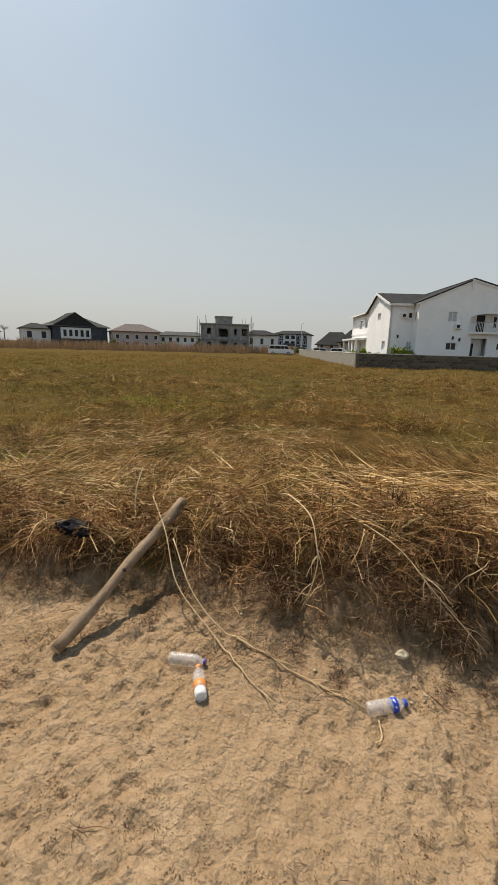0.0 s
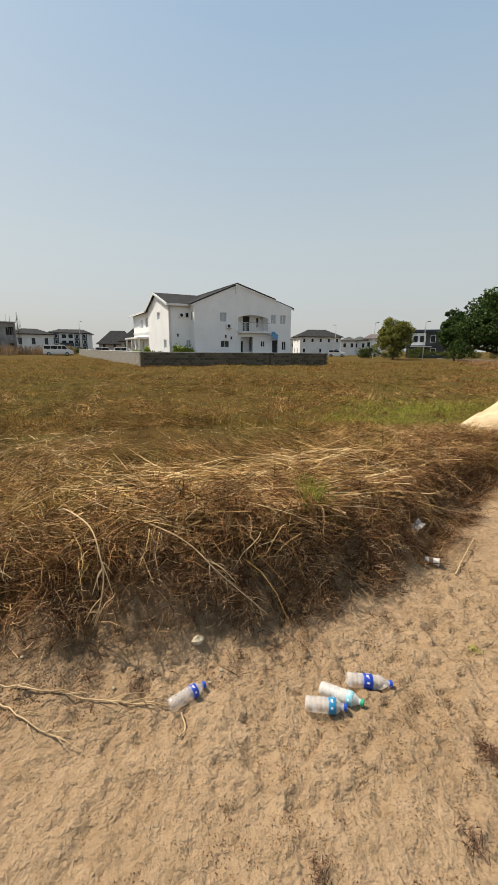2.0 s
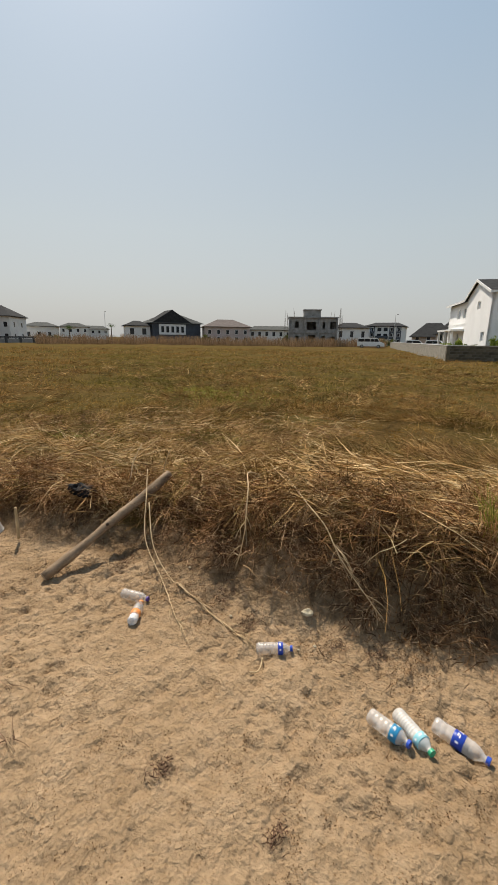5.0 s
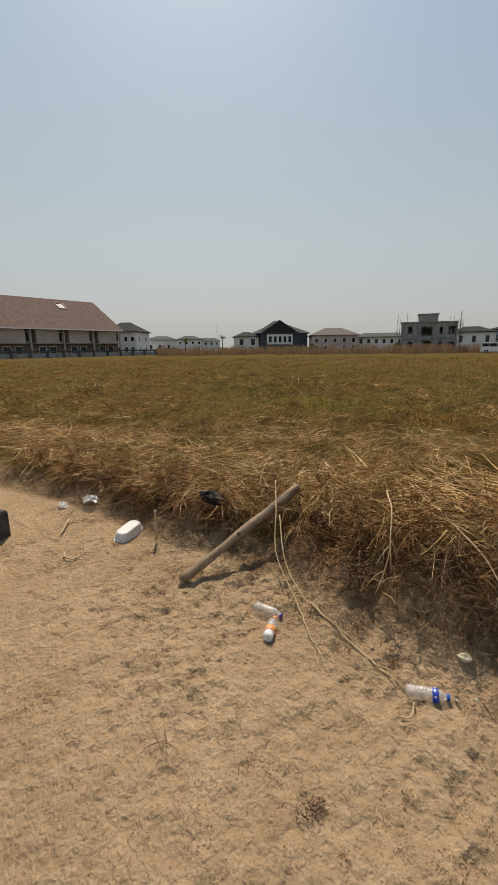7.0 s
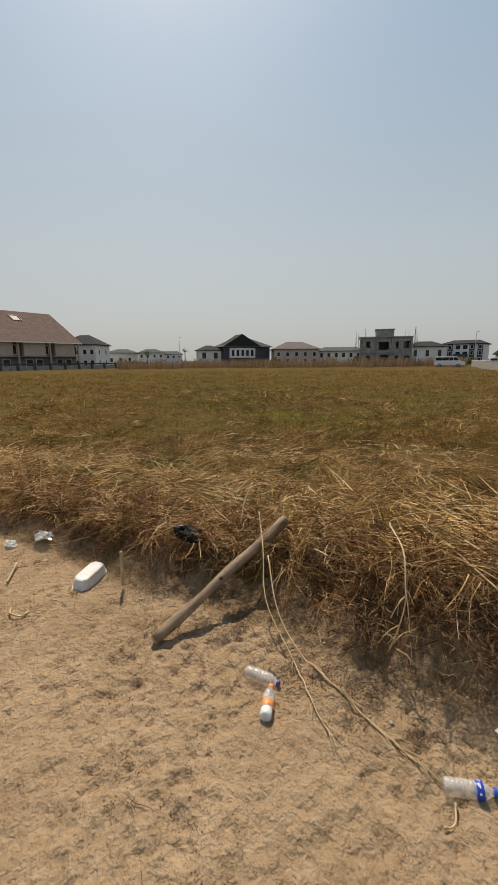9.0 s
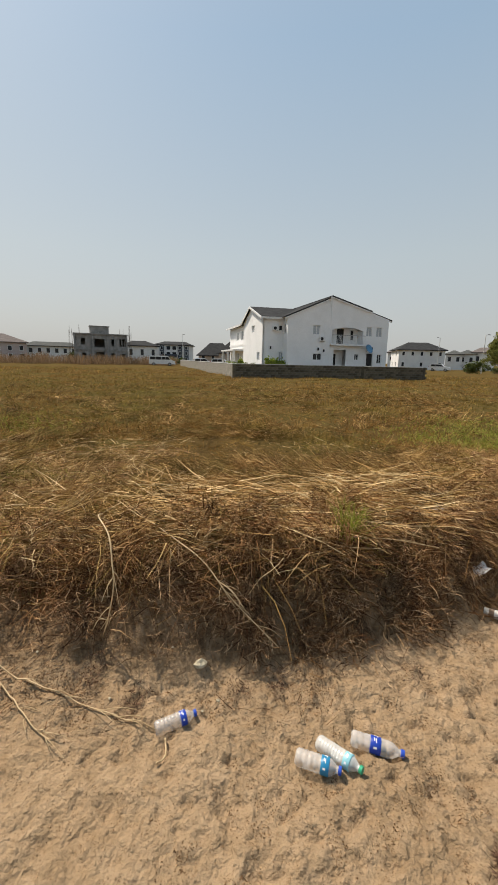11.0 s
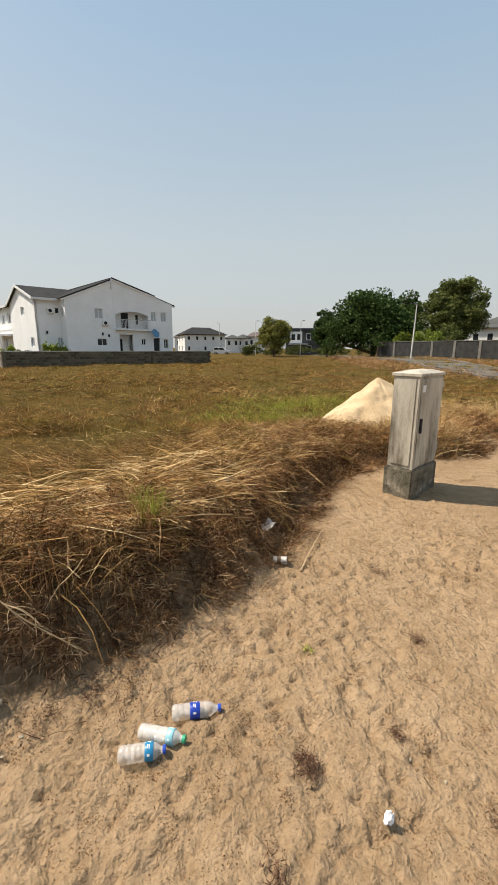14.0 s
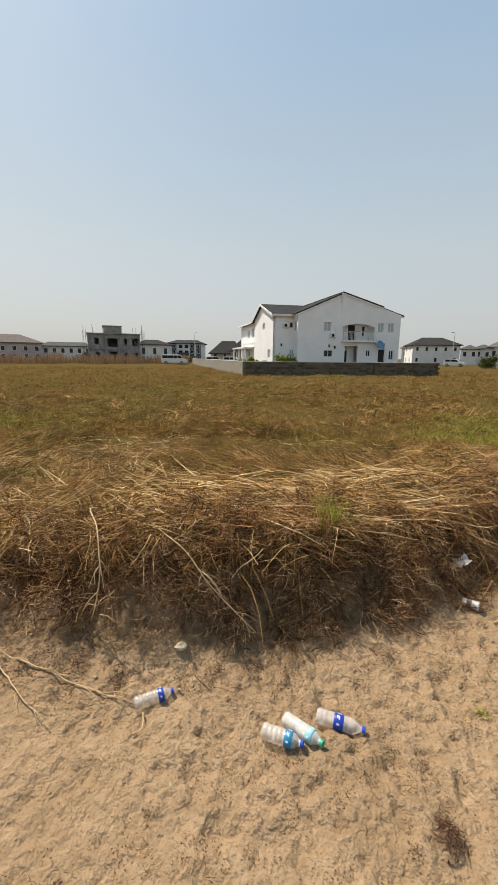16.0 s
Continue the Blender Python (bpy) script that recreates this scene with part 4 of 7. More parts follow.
def terrace():
    """The long terrace with its brown roof: five units with pale projecting panels over a ground floor, recess shade
    put into the wall colour.
    """
    # the eave's two ends, seen from the sand
    a, b = Vector((-92.5, 7.3, 0)), Vector((-100.2, 35.1, 0))
    d = (b - a)
    L = d.length
    m = Matrix.Translation(a) @ pose(0, 0, 0, 0, 0, math.degrees(math.atan2(d.y, d.x)))
    h = thing("terrace", m, "long beige terrace with a big brown pitched roof", "house")
    D = 11.0
    part("ground_floor", box(0, L, 0.9, 2 * D, -0.3, 3.0), M_SHADEDWALL, h)
    part("upper_floor", box(0, L, 0.9, 2 * D, 3.004, 6.2), M_SHADEDWALL, h)
    part("floor_slab", box(0, L, -0.1, 0.9, 2.85, 3.05), M_CONCRETE, h)
    g = prism([(0, 5.8), (2 * D, 5.8), (D, 12.9)], 0, -0.25)
    g.transform(pose(0, 0, 0, 0, 0, 90))
    part("gable", g, M_PEACH, h, "peach gable wall")
    part("end_wall", box(-0.25, -0.003, 0.0, 2 * D, -0.3, 5.8), M_PEACH, h, "peach gable wall")
    for y0, z0, y1, z1 in ((-0.9, 5.75, D, 13.0), (D, 13.0, 2 * D + 0.9, 5.75)):
        r = prism([(y0, z0), (y1, z1), (y1, z1 + 0.2), (y0, z0 + 0.2)], 0.6, -L - 0.5)
        r.transform(pose(0, 0, 0, 0, 0, 90))
        part("roof", r, M_ROOFBROWN, h)
        r = prism([(y0, z0 - 0.15), (y1, z1 - 0.15), (y1, z1 + 0.22), (y0, z0 + 0.22)], 0.72, 0.61)
        r.transform(pose(0, 0, 0, 0, 0, 90))
        part("bargeboard", r, M_FASCIA, h)
    part("gutter", box(-0.6, L + 0.5, -1.02, -0.9, 5.72, 5.95), M_FASCIA, h)
    unit = L / 4.1
    for k in range(4):
        x = 0.28 * unit + k * unit
        part("panel", box(x, x + 0.68 * unit, -0.1, 0.9, 3.06, 5.75), M_TAN, h)
        part("post", box(x + 0.84 * unit - 0.15, x + 0.84 * unit + 0.15, -0.1, 0.2, -0.3, 5.75), M_TAN, h)
        for c in (0.1, 0.42):
            far_window(h, pose(0, 0.9, 0), x + c * unit, x + (c + 0.22) * unit, 0.6, 2.4)
        far_window(h, pose(0, 0.9, 0), x + 0.74 * unit, x + 0.86 * unit, 3.3, 5.3)
    far_window(h, pose(0, 0.9, 0), 0.06 * unit, 0.2 * unit, 3.3, 5.3)
    # roof lights lie in the slope
    pitch = math.degrees(math.atan2(13.0 - 5.75, D + 0.9))
    for x in (0.42 * unit + 0.2, 2.6 * unit):
        fr = bmesh.new()
        for q in ((0, 2.0, 0, 0.13), (0, 2.0, 2.4, 2.53), (0, 0.13, 0.13, 2.4), (1.87, 2.0, 0.13, 2.4)):
            box(q[0], q[1], q[2], q[3], 0.0, 0.18, fr)
        mm = pose(x, 7.0, 5.75 + (7.9) * math.tan(radians(pitch)) + 0.2, pitch, 0, 0)
        fr.transform(mm)
        w = part("roof_light", fr, M_TAN, h)
        g = box(0.1, 1.9, 0.1, 2.45, 0.02, 0.06)
        g.transform(mm)
        part("pane", g, plain("brown_blind", (0.1, 0.075, 0.06), 0.6), w)
    # fence before it
    f = thing("rail_fence", Matrix.Translation(a) @ pose(0, 0, 0, 0, 0, math.degrees(math.atan2(d.y, d.x))), "low grey wall with dark posts and rail", "fence")
    part("low_wall", box(-10, L + 14, -8.2, -8.0, -0.3, 1.0), M_CONCRETE, f)
    part("rail", box(-10, L + 14, -8.28, -8.0, 1.15, 1.45), M_GREYWALL, f)
    for k in range(17):
        x = -9.6 + k * (L + 23) / 16
        part("post", box(x, x + 0.45, -8.4, -7.95, -0.3, 1.5), M_GREYWALL, f)


terrace()
R2 = ((0.6, 2.1), (3.6, 5.0))
villa(towards(-118.0, 41.2, -22), 9.8, 12, 6.4, 9.2, M_OFFWHITE, M_ROOF, R2, "white two-storey house with grey hipped roof", 5, 0.25)
villa(towards(-127, 57.6, -10), 8.5, 9, 4.4, 5.6, M_OFFWHITE, M_ROOFGREY, ((1.4, 2.8),), "low pale house with a dark grey roof", 3)
villa(towards(-166.7, 89.9), 11, 9, 5.4, 7.0, M_OFFWHITE, M_ROOFGREY, ((3.2, 4.6),), "pale house with a grey roof far behind reeds", 4)
villa(towards(-171.8, 101.3), 13, 9, 4.9, 6.3, M_OFFWHITE, M_ROOFGREY, ((2.9, 4.2),), "long pale house far behind reeds", 5, 0.6)
villa(towards(-100.5, 73.4, 6), 6.8, 8, 4.8, 6.2, M_OFFWHITE, M_ROOF, ((2.2, 4.1),), "small white house with a dark hipped roof", 2, 0.2, (), 1.3)
villa(towards(-83.4, 92.4, 8), 13.2, 11, 4.9, 7.1, M_PINK, M_ROOFDUSK, ((0.8, 2.0), (2.7, 4.0)), "faded pink house with a brown hipped roof", 5, 0.33)
villa(towards(-76.7, 104.4), 13.0, 9, 4.3, 5.5, M_OFFWHITE, M_ROOFGREY, ((2.3, 3.7),), "low white house with a grey-green roof", 6, 0.7)
villa(towards(-51.5, 108.0, 10), 9.0, 9, 4.9, 6.3, M_OFFWHITE, M_ROOF, ((2.2, 4.0),), "white house with a dark roof behind the building site", 3)
villa(towards(-33.2, 115.0, -12), 8.4, 9, 2.7, 6.3, M_TAN, M_ROOF, ((1.5, 3.0),), "house with a steep black roof", 3, 0.4)
villa(towards(-28.0, 111.2, -30), 5.4, 7, 3.4, 7.4, M_TAN, M_ROOF, ((1.5, 3.2),), "house with a tall black hipped roof", 2, 0.05)
villa(towards(23.2, 117.4, 14), 11.6, 11, 5.3, 7.4, M_OFFWHITE, M_ROOF, ((0.9, 2.1), (3.7, 4.8)), "white two-storey house with a charcoal hipped roof", 5, 0.4, ((1, 0.9), (3, 0.9)), 0.75)
villa(towards(36.2, 137.0), 4.6, 6, 4.8, 6.0, M_OFFWHITE, M_ROOFGREY, ((2.5, 4.0),), "small pale house with a grey roof", 2, 0.1)
villa(towards(40.2, 138.1), 4.6, 6, 5.0, 6.2, M_OFFWHITE, M_ROOFGREY, ((2.5, 4.0),), "small pale house with a grey roof", 2, 0.1)
villa(towards(20.9, 150.3), 4.4, 6, 5.4, 6.7, M_OFFWHITE, M_ROOFDUSK, ((2.5, 4.0),), "pale house with a brown roof", 2, 0.1)
villa(towards(44.5, 137.2), 6.0, 6, 5.5, 7.0, M_OFFWHITE, M_ROOFDUSK, ((2.8, 4.4),), "pale house behind a tree", 2, 0.3)
villa(towards(60.5, 55.4, -15), 9, 9, 5.2, 7.2, M_OFFWHITE, M_ROOFGREY, ((2.8, 4.3),), "white house behind the grey fence", 4, 0.3)


def slate_house():
    """The dark house: a big gabled roof, white window bays on slate walls."""
    m = towards(-94.2, 82.6, 20)
    h = thing("slate_house", m, "slate-blue house with a white window bay and black roof", "house")
    part("wall", box(-7.2, 7.2, 0, 12, -0.3, 5.7), M_SLATE, h)
    # paler grey than the black gable, so the colour imitates distance haze
    part("roof", hip(-7.2, 7.2, 0, 12, 5.7, 9.2, 0.7, 0.02), M_ROOFGREY, h)
    b = bmesh.new()
    v = [b.verts.new(p) for p in ((-7.6, -0.6, 5.72), (4.2, -0.6, 5.72), (-1.7, -0.6, 9.3), (-7.6, 6, 5.72), (4.2, 6, 5.72), (-1.7, 6, 9.3))]
    for f in ((0, 1, 2), (0, 2, 5, 3), (1, 4, 5, 2), (3, 5, 4), (0, 3, 4, 1)):
        b.faces.new([v[k] for k in f])
    part("front_gable", b, M_ROOF, h)
    part("window_bay", box(-5.6, 2.4, -0.35, -0.003, 2.4, 5.3), M_OFFWHITE, h, "white projecting window bay")
    for k in range(5):
        far_window(h, pose(0, -0.35, 0), -5.1 + 1.5 * k, -4.1 + 1.5 * k, 2.9, 4.8)
    part("window_bay", box(7.203, 7.5, 1.2, 7.5, 2.4, 5.3), M_OFFWHITE, h, "white projecting window bay")
    for k in range(4):
        far_window(h, pose(7.5, 0, 0, 0, 0, 90), 1.7 + 1.45 * k, 2.6 + 1.45 * k, 2.9, 4.8)


def site_building():
    """A two-storey building under construction: bare frame, openings, stair tower, poles round it."""
    m = towards(-49.1, 83.3, 4)
    h = thing("unfinished_building", m, "unfinished two-storey concrete building with scaffold poles", "building")
    W = pose(-5.4, 0, 0)
    op = [(1.3, 2.2, 4.1, 5.5), (4.0, 6.1, 3.6, 5.4), (7.5, 8.1, 4.0, 5.4), (9.2, 10.5, 3.9, 5.5), (1.4, 2.3, 0.9, 2.4), (4.3, 6.0, 0.0, 2.6), (7.4, 8.2, 0.4, 2.4), (9.3, 10.4, 0.8, 2.3)]
    part("front_wall", wall_bm(W, 10.8, 6.3, op, 0.25), M_CONCRETE, h)
    part("side_wall", wall_bm(pose(-5.4, 9.0, 0, 0, 0, -90), 8.99, 6.3, [(1.5, 3, 3.9, 5.4), (5.5, 7, 3.9, 5.4), (1.5, 3, 0.8, 2.4)], 0.25), M_CONCRETE, h)
    part("side_wall", wall_bm(pose(5.4, 0.26, 0, 0, 0, 90), 8.7, 6.3, [(1.5, 3, 3.9, 5.4), (5.5, 7, 3.9, 5.4)], 0.25), M_CONCRETE, h)
    part("back_wall", box(-5.1, 5.1, 8.7, 9.0, -0.3, 6.3), M_CONCRETE, h)
    part("floor_slab", box(-5.5, 5.5, -0.2, 8.6, 3.0, 3.2), M_CONCRETE, h)
    part("roof_slab", box(-5.6, 5.6, -0.35, 9.2, 6.3, 6.5), M_CONCRETE, h)
    part("stair_tower", box(-2.1, 1.7, 0.6, 5.0, 6.5, 8.0), M_CONCRETE, h)
    part("tower_slab", box(-2.25, 1.85, 0.45, 5.15, 8.0, 8.15), M_CONCRETE, h)
    for x in (-5.5, -1.95, 1.2, 5.2):
        part("column", box(x, x + 0.3, -0.33, -0.03, -0.3, 6.3), M_CONCRETE, h)
    r = random.Random(5)
    for k in range(18):
        x, y = r.choice(((-6.2, -0.7), (-5.9, -0.9), (6.0, -0.7), (6.4, -0.5), (6.2, 3.0), (-6.1, 3.0), (-4.0, 0.2), (2.8, 0.2), (4.4, 0.4), (-0.5, 2.0)))
        x += r.uniform(-0.5, 0.5)
        z0 = -0.2 if abs(x) > 5.7 else 6.5
        z1 = r.uniform(6.6, 8.4) if abs(x) > 5.7 else r.uniform(7.2, 8.6)
        part("scaffold_pole", tube([(x, y, z0), (x + r.uniform(-0.15, 0.15), y, z1)], [0.03, 0.026], 5), M_BARK, h)


def striped_block():
    m = towards(-47.9, 120.5, -12)
    h = thing("apartment_block", m, "white three-bay block with dark vertical strips", "building")
    part("wall", box(-5.0, 5.0, 0, 10, -0.3, 5.7), M_OFFWHITE, h)
    part("roof", hip(-5.0, 5.0, 0, 10, 5.7, 6.8, 0.5, 0.6), M_ROOF, h)
    for x in (-3.6, 1.9, 3.9):
        part("strip", box(x, x + 1.3, -0.15, -0.003, -0.3, 5.65), M_SLATE, h, "dark vertical strip")
        for z in (0.8, 2.6, 4.2):
            far_window(h, pose(0, -0.15, 0), x + 0.25, x + 1.05, z, z + 1.1)
    for x in (-1.6, 0.2):
        for z in (2.4, 4.1):
            far_window(h, Matrix.Identity(4), x, x + 1.3, z, z + 1.2)
    part("balcony", box(-1.9, 1.6, -0.6, -0.003, 2.0, 2.9), M_SLATE, h, "dark balcony")


def modern_house():
    m = towards(42.6, 95.5, 0)
    h = thing("modern_house", m, "dark grey modern house with a flat roof", "house")
    part("wall", box(-3.6, 5.2, 0, 9, -0.3, 5.9), M_GREYWALL, h)
    part("roof_slab", box(-3.8, 5.4, -0.4, 9.2, 5.9, 6.4), M_SLATE, h)
    part("white_bay", box(-2.6, 0.4, -0.3, -0.003, 2.9, 5.6), M_OFFWHITE, h, "white window bay")
    for x, z in ((-2.3, 3.5), (-0.9, 3.5), (-1.8, 0.6), (1.4, 3.6), (3.2, 3.6), (1.6, 0.7)):
        far_window(h, pose(0, -0.3 if x < 0.4 and z > 3 else 0.0, 0), x, x + 1.1, z, z + 1.6)
    part("canopy", box(-2.8, 1.8, -1.6, -0.003, 2.55, 2.75), M_OFFWHITE, h)


slate_house()
site_building()
striped_block()
modern_house()


def lamp_post(x, y, z0, top, side=1, skew=0, base="pale grey"):
    p = thing("street_lamp", pose(x, y, z0, 0, skew, 0), "tall pale grey street lamp post with one arm", "street lamp", "street lamps")
    hgt = top - z0
    part("pole", tube([(0, 0, -0.3), (0, 0, hgt * 0.5), (0, 0, hgt)], [0.085, 0.07, 0.05], 8), M_COPING, p)
    part("arm", tube([(0, 0, hgt - 0.05), (0.2 * side, 0, hgt + 0.03), (0.4 * side, 0, hgt + 0.04)], [0.05, 0.045, 0.04], 6), M_ALU, p)
    part("lamp_head", box(min(0.3 * side, 0.8 * side), max(0.3 * side, 0.8 * side), -0.1, 0.1, hgt, hgt + 0.1, bevel=0.02), M_GREYWALL, p)


lamp_post(26.9, 82.4, 0.0, 7.0)
lamp_post(26.0, 111.7, 0.0, 8.1, -1)
lamp_post(32.6, 72.7, 0.2, 6.6)
lamp_post(31.3, 39.3, 0.4, 6.35, -1, 1.5)
lamp_post(-118.1, 74.0, 0.0, 9.1)
lamp_post(-43.5, 118.0, 0.0, 8.6, 1)


def tree(name, x, y, z, wide, top, low, leaf, seed, count, label, lean=0.0, size=0.3, flat=0.7):
    """A trunk with limbs and a crown of leaf clumps with gaps and an uneven outline."""
    r = random.Random(seed)
    q = np.random.default_rng(seed)
    t = thing(name, pose(x, y, z), label, "tree")
    h = top - z
    base = low - z
    bm = tube(spline([(0, 0, -0.4), (0.05 * wide * lean, 0, base * 0.7), (0.1 * wide * lean, 0.1, base + 0.3 * (h - base)), (0.1 * wide * lean, 0, h * 0.82)]),
              [0.045 * wide * (1 - 0.05 * k) * 0.75 for k in range(19)], 9)
    ends = []
    for k in range(13):
        a, e = 2 * math.pi * k / 13 + r.uniform(-0.3, 0.3), r.uniform(0.15, 0.95)
        rad = wide / 2 * r.uniform(0.45, 0.85) * math.sqrt(max(0.1, 1 - (e - 0.4) ** 2 * 1.8))
        end = (math.cos(a) * rad, math.sin(a) * rad, base + e * (h - base))
        z0 = base * r.uniform(0.6, 1.1) + 0.2 * e * (h - base)
        tube(spline([(0.03 * wide * lean, 0, z0), (end[0] * 0.5, end[1] * 0.5, (z0 + end[2]) / 2 + 0.25), end], 4), [0.012 * wide * (1 - 0.09 * j) for j in range(9)], 6, bm)
        ends.append(end)
    part("trunk", bm, M_BARK, t, smooth=True)
    # clumps on and between the limbs' ends, each a puff of leaves
    c = []
    n = 150
    for k in range(n):
        u, v, w = r.uniform(-1, 1), r.uniform(0, 2 * math.pi), r.random() ** 0.33
        s = math.sqrt(1 - u * u)
        bump = 0.82 + 0.3 * noise.noise(Vector((s * math.cos(v) * 1.7, s * math.sin(v) * 1.7, u * 1.7 + seed)))
        zz = (u * flat / 0.7 * 0.5 + 0.5)
        c.append((s * math.cos(v) * w * bump * wide * 0.46, s * math.sin(v) * w * bump * wide * 0.46, base + (h - base) * (0.5 + (zz - 0.5) * w * bump * 0.94)))
    c = np.array(c + ends)
    pick = q.integers(0, len(c), count)
    puff = wide * 0.088 * q.uniform(0.7, 1.5, len(c))
    d = q.normal(size=(count, 3))
    d /= np.linalg.norm(d, axis=1)[:, None]
    p = c[pick] + d * (puff[pick] * q.random(count) ** 0.35)[:, None] * np.array((1, 1, 0.7))
    s = size * q.uniform(0.6, 1.25, count)
    a = q.normal(size=(count, 3)) + np.array((0, 0, 0.0))
    a /= np.linalg.norm(a, axis=1)[:, None]
    b = np.cross(a, q.normal(size=(count, 3)))
    b /= np.linalg.norm(b, axis=1)[:, None]
    co = np.stack((p - a * s[:, None] / 2, p + b * s[:, None] * 0.28, p + a * s[:, None] / 2, p - b * s[:, None] * 0.28), 1).reshape(-1, 3)
    me = bpy.data.meshes.new("crown")
    me.from_pydata(co.tolist(), [], np.arange(count * 4).reshape(-1, 4).tolist())
    me.materials.append(leaf)
    ob = new("crown", me)
    ob.parent = t
    return t


tree("spreading_tree", 36.8, 55.2, 0.5, 16.4, 10.2, 0.6, M_LEAF, 3, 36000, "broad dark green tree behind the grey fence", 0.0, 0.46)
tree("tall_tree", 42.6, 46.0, 0.5, 9.3, 11.1, 0.9, M_LEAF2, 8, 36000, "tall olive-green tree behind the grey fence", 0.1, 0.33)
tree("small_tree", 35.2, 66.8, 0.4, 6.8, 8.4, 0.8, M_LEAF, 12, 16000, "dark green tree beside the road", -0.2, 0.42)
tree("bushy_tree", 28.2, 75.2, 0.2, 7.6, 7.8, 0.7, M_LEAF4, 21, 15000, "bushy olive and yellow-green tree beside the road", 0.2, 0.33)


def shrub(x, y, z, wide, high, leaf, seed, count, label, size=0.22, category="shrub"):
    """A low mass of leaves on a few stems."""
    q = np.random.default_rng(seed)
    t = thing("shrub", pose(x, y, z), label, category)
    bm = bmesh.new()
    for k in range(6):
        a = k * 1.05
        tube([(0, 0, -0.1), (math.cos(a) * wide * 0.18, math.sin(a) * wide * 0.18, high * 0.5), (math.cos(a) * wide * 0.3, math.sin(a) * wide * 0.3, high * 0.8)], [0.04, 0.03, 0.015], 5, bm)
    part("stem", bm, M_BARK, t)
    cen = np.stack((q.uniform(-0.42, 0.42, 16) * wide, q.uniform(-0.3, 0.3, 16) * min(wide, 2.5), q.uniform(0.25, 0.85, 16) * high), -1)
    p = cen[q.integers(0, 16, count)] + q.normal(0, 0.13, (count, 3)) * np.array((max(1.0, wide * 0.45), 1.0, high * 0.8))
    p[:, 2] = np.maximum(p[:, 2], 0.05)
    a = q.normal(size=(count, 3))
    a /= np.linalg.norm(a, axis=1)[:, None]
    b = np.cross(a, q.normal(size=(count, 3)))
    b /= np.linalg.norm(b, axis=1)[:, None]
    s = (size * q.uniform(0.6, 1.3, count))[:, None]
    co = np.stack((p - a * s / 2, p + b * s * 0.25, p + a * s / 2, p - b * s * 0.25), 1).reshape(-1, 3)
    me = bpy.data.meshes.new("foliage")
    me.from_pydata(co.tolist(), [], np.arange(count * 4).reshape(-1, 4).tolist())
    me.materials.append(leaf)
    ob = new("foliage", me)
    ob.parent = t


for x, y, w, hh, sd in ((36.5, 47.4, 3.4, 3.2, 31), (36.7, 45.0, 3.6, 3.35, 41), (36.9, 42.6, 3.4, 3.2, 42)):
    shrub(x, y, 0.5, w, hh, M_LEAF3, sd, 2600, "yellow-green hedge showing over the grey fence", 0.28, "hedge")
shrub(37.6, 40.2, 0.5, 3.2, 3.2, M_LEAF2, 32, 2500, "olive shrub showing over the grey fence", 0.28)
for u, v, w, hh, sd in ((-5.9, 0.2, 2.4, 1.9, 33), (-9.2, 5.5, 2.0, 1.7, 34), (-8.1, 3.0, 1.3, 1.3, 35)):
    q = HOUSE @ Vector((u, v, 0))
    shrub(q.x, q.y, 0.08, w, hh, M_LEAF3 if sd != 35 else M_LEAF2, sd, 1800, "leafy green garden shrub beside the white house", 0.24)
for x, y, w, hh, sd in ((-58, 103, 6, 2.6, 41), (-66, 98, 5, 2.8, 42), (-40, 103, 6, 2.4, 43), (-104, 80, 3, 3.0, 44), (24, 80, 5, 2.2, 45), (30, 84, 6, 1.8, 46), (-96, 47, 5, 1.6, 47), (-84, 84, 3, 2.4, 48), (37, 86, 9, 2.2, 49), (45, 84, 9, 2.4, 50), (52, 80, 9, 2.6, 51), (40, 74, 5, 1.8, 52)):
    shrub(x, y, 0.05, w, hh, M_LEAF2, sd, 1400, "dusty olive shrub at the field's far edge", 0.34)


def palm(x, y, z, high, spread, seed):
    r = random.Random(seed)
    t = thing("palm", pose(x, y, z), "young palm with spiky green fronds", "palm")
    part("trunk", tube([(0, 0, -0.3), (0.05, 0, high * 0.5)], [0.16, 0.12], 8), M_BARK, t)
    for k in range(14):
        a, e = k * 2.4, r.uniform(0.2, 1.3)
        b = bmesh.new()
        d = Vector((math.cos(a) * math.cos(e), math.sin(a) * math.cos(e), math.sin(e)))
        o = Vector((0.05, 0, high * 0.5))
        pts = spline([o, o + d * spread * 0.5, o + d * spread * 0.85 - Vector((0, 0, 0.22 * spread))], 6)
        sd = d.cross(Vector((0, 0, 1))).normalized()
        for i in range(len(pts) - 1):
            ln = 0.35 * spread * math.sin(math.pi * (0.15 + 0.8 * i / len(pts)))
            for s in (-1, 1):
                v0, v1 = pts[i], pts[i] * 0.6 + pts[i + 1] * 0.4
                tip = pts[i + 1] + sd * s * ln + Vector((0, 0, -0.25 * ln))
                b.faces.new([b.verts.new(v) for v in (v0, v1, tip)])
        part("frond", b, M_LEAF, t)


palm(33.2, 48.6, 0.5, 3.0, 2.4, 1)
palm(-122.5, 64.5, 0.0, 7.0, 2.6, 2)
palm(-116.5, 75.0, 0.0, 9.0, 2.2, 3)

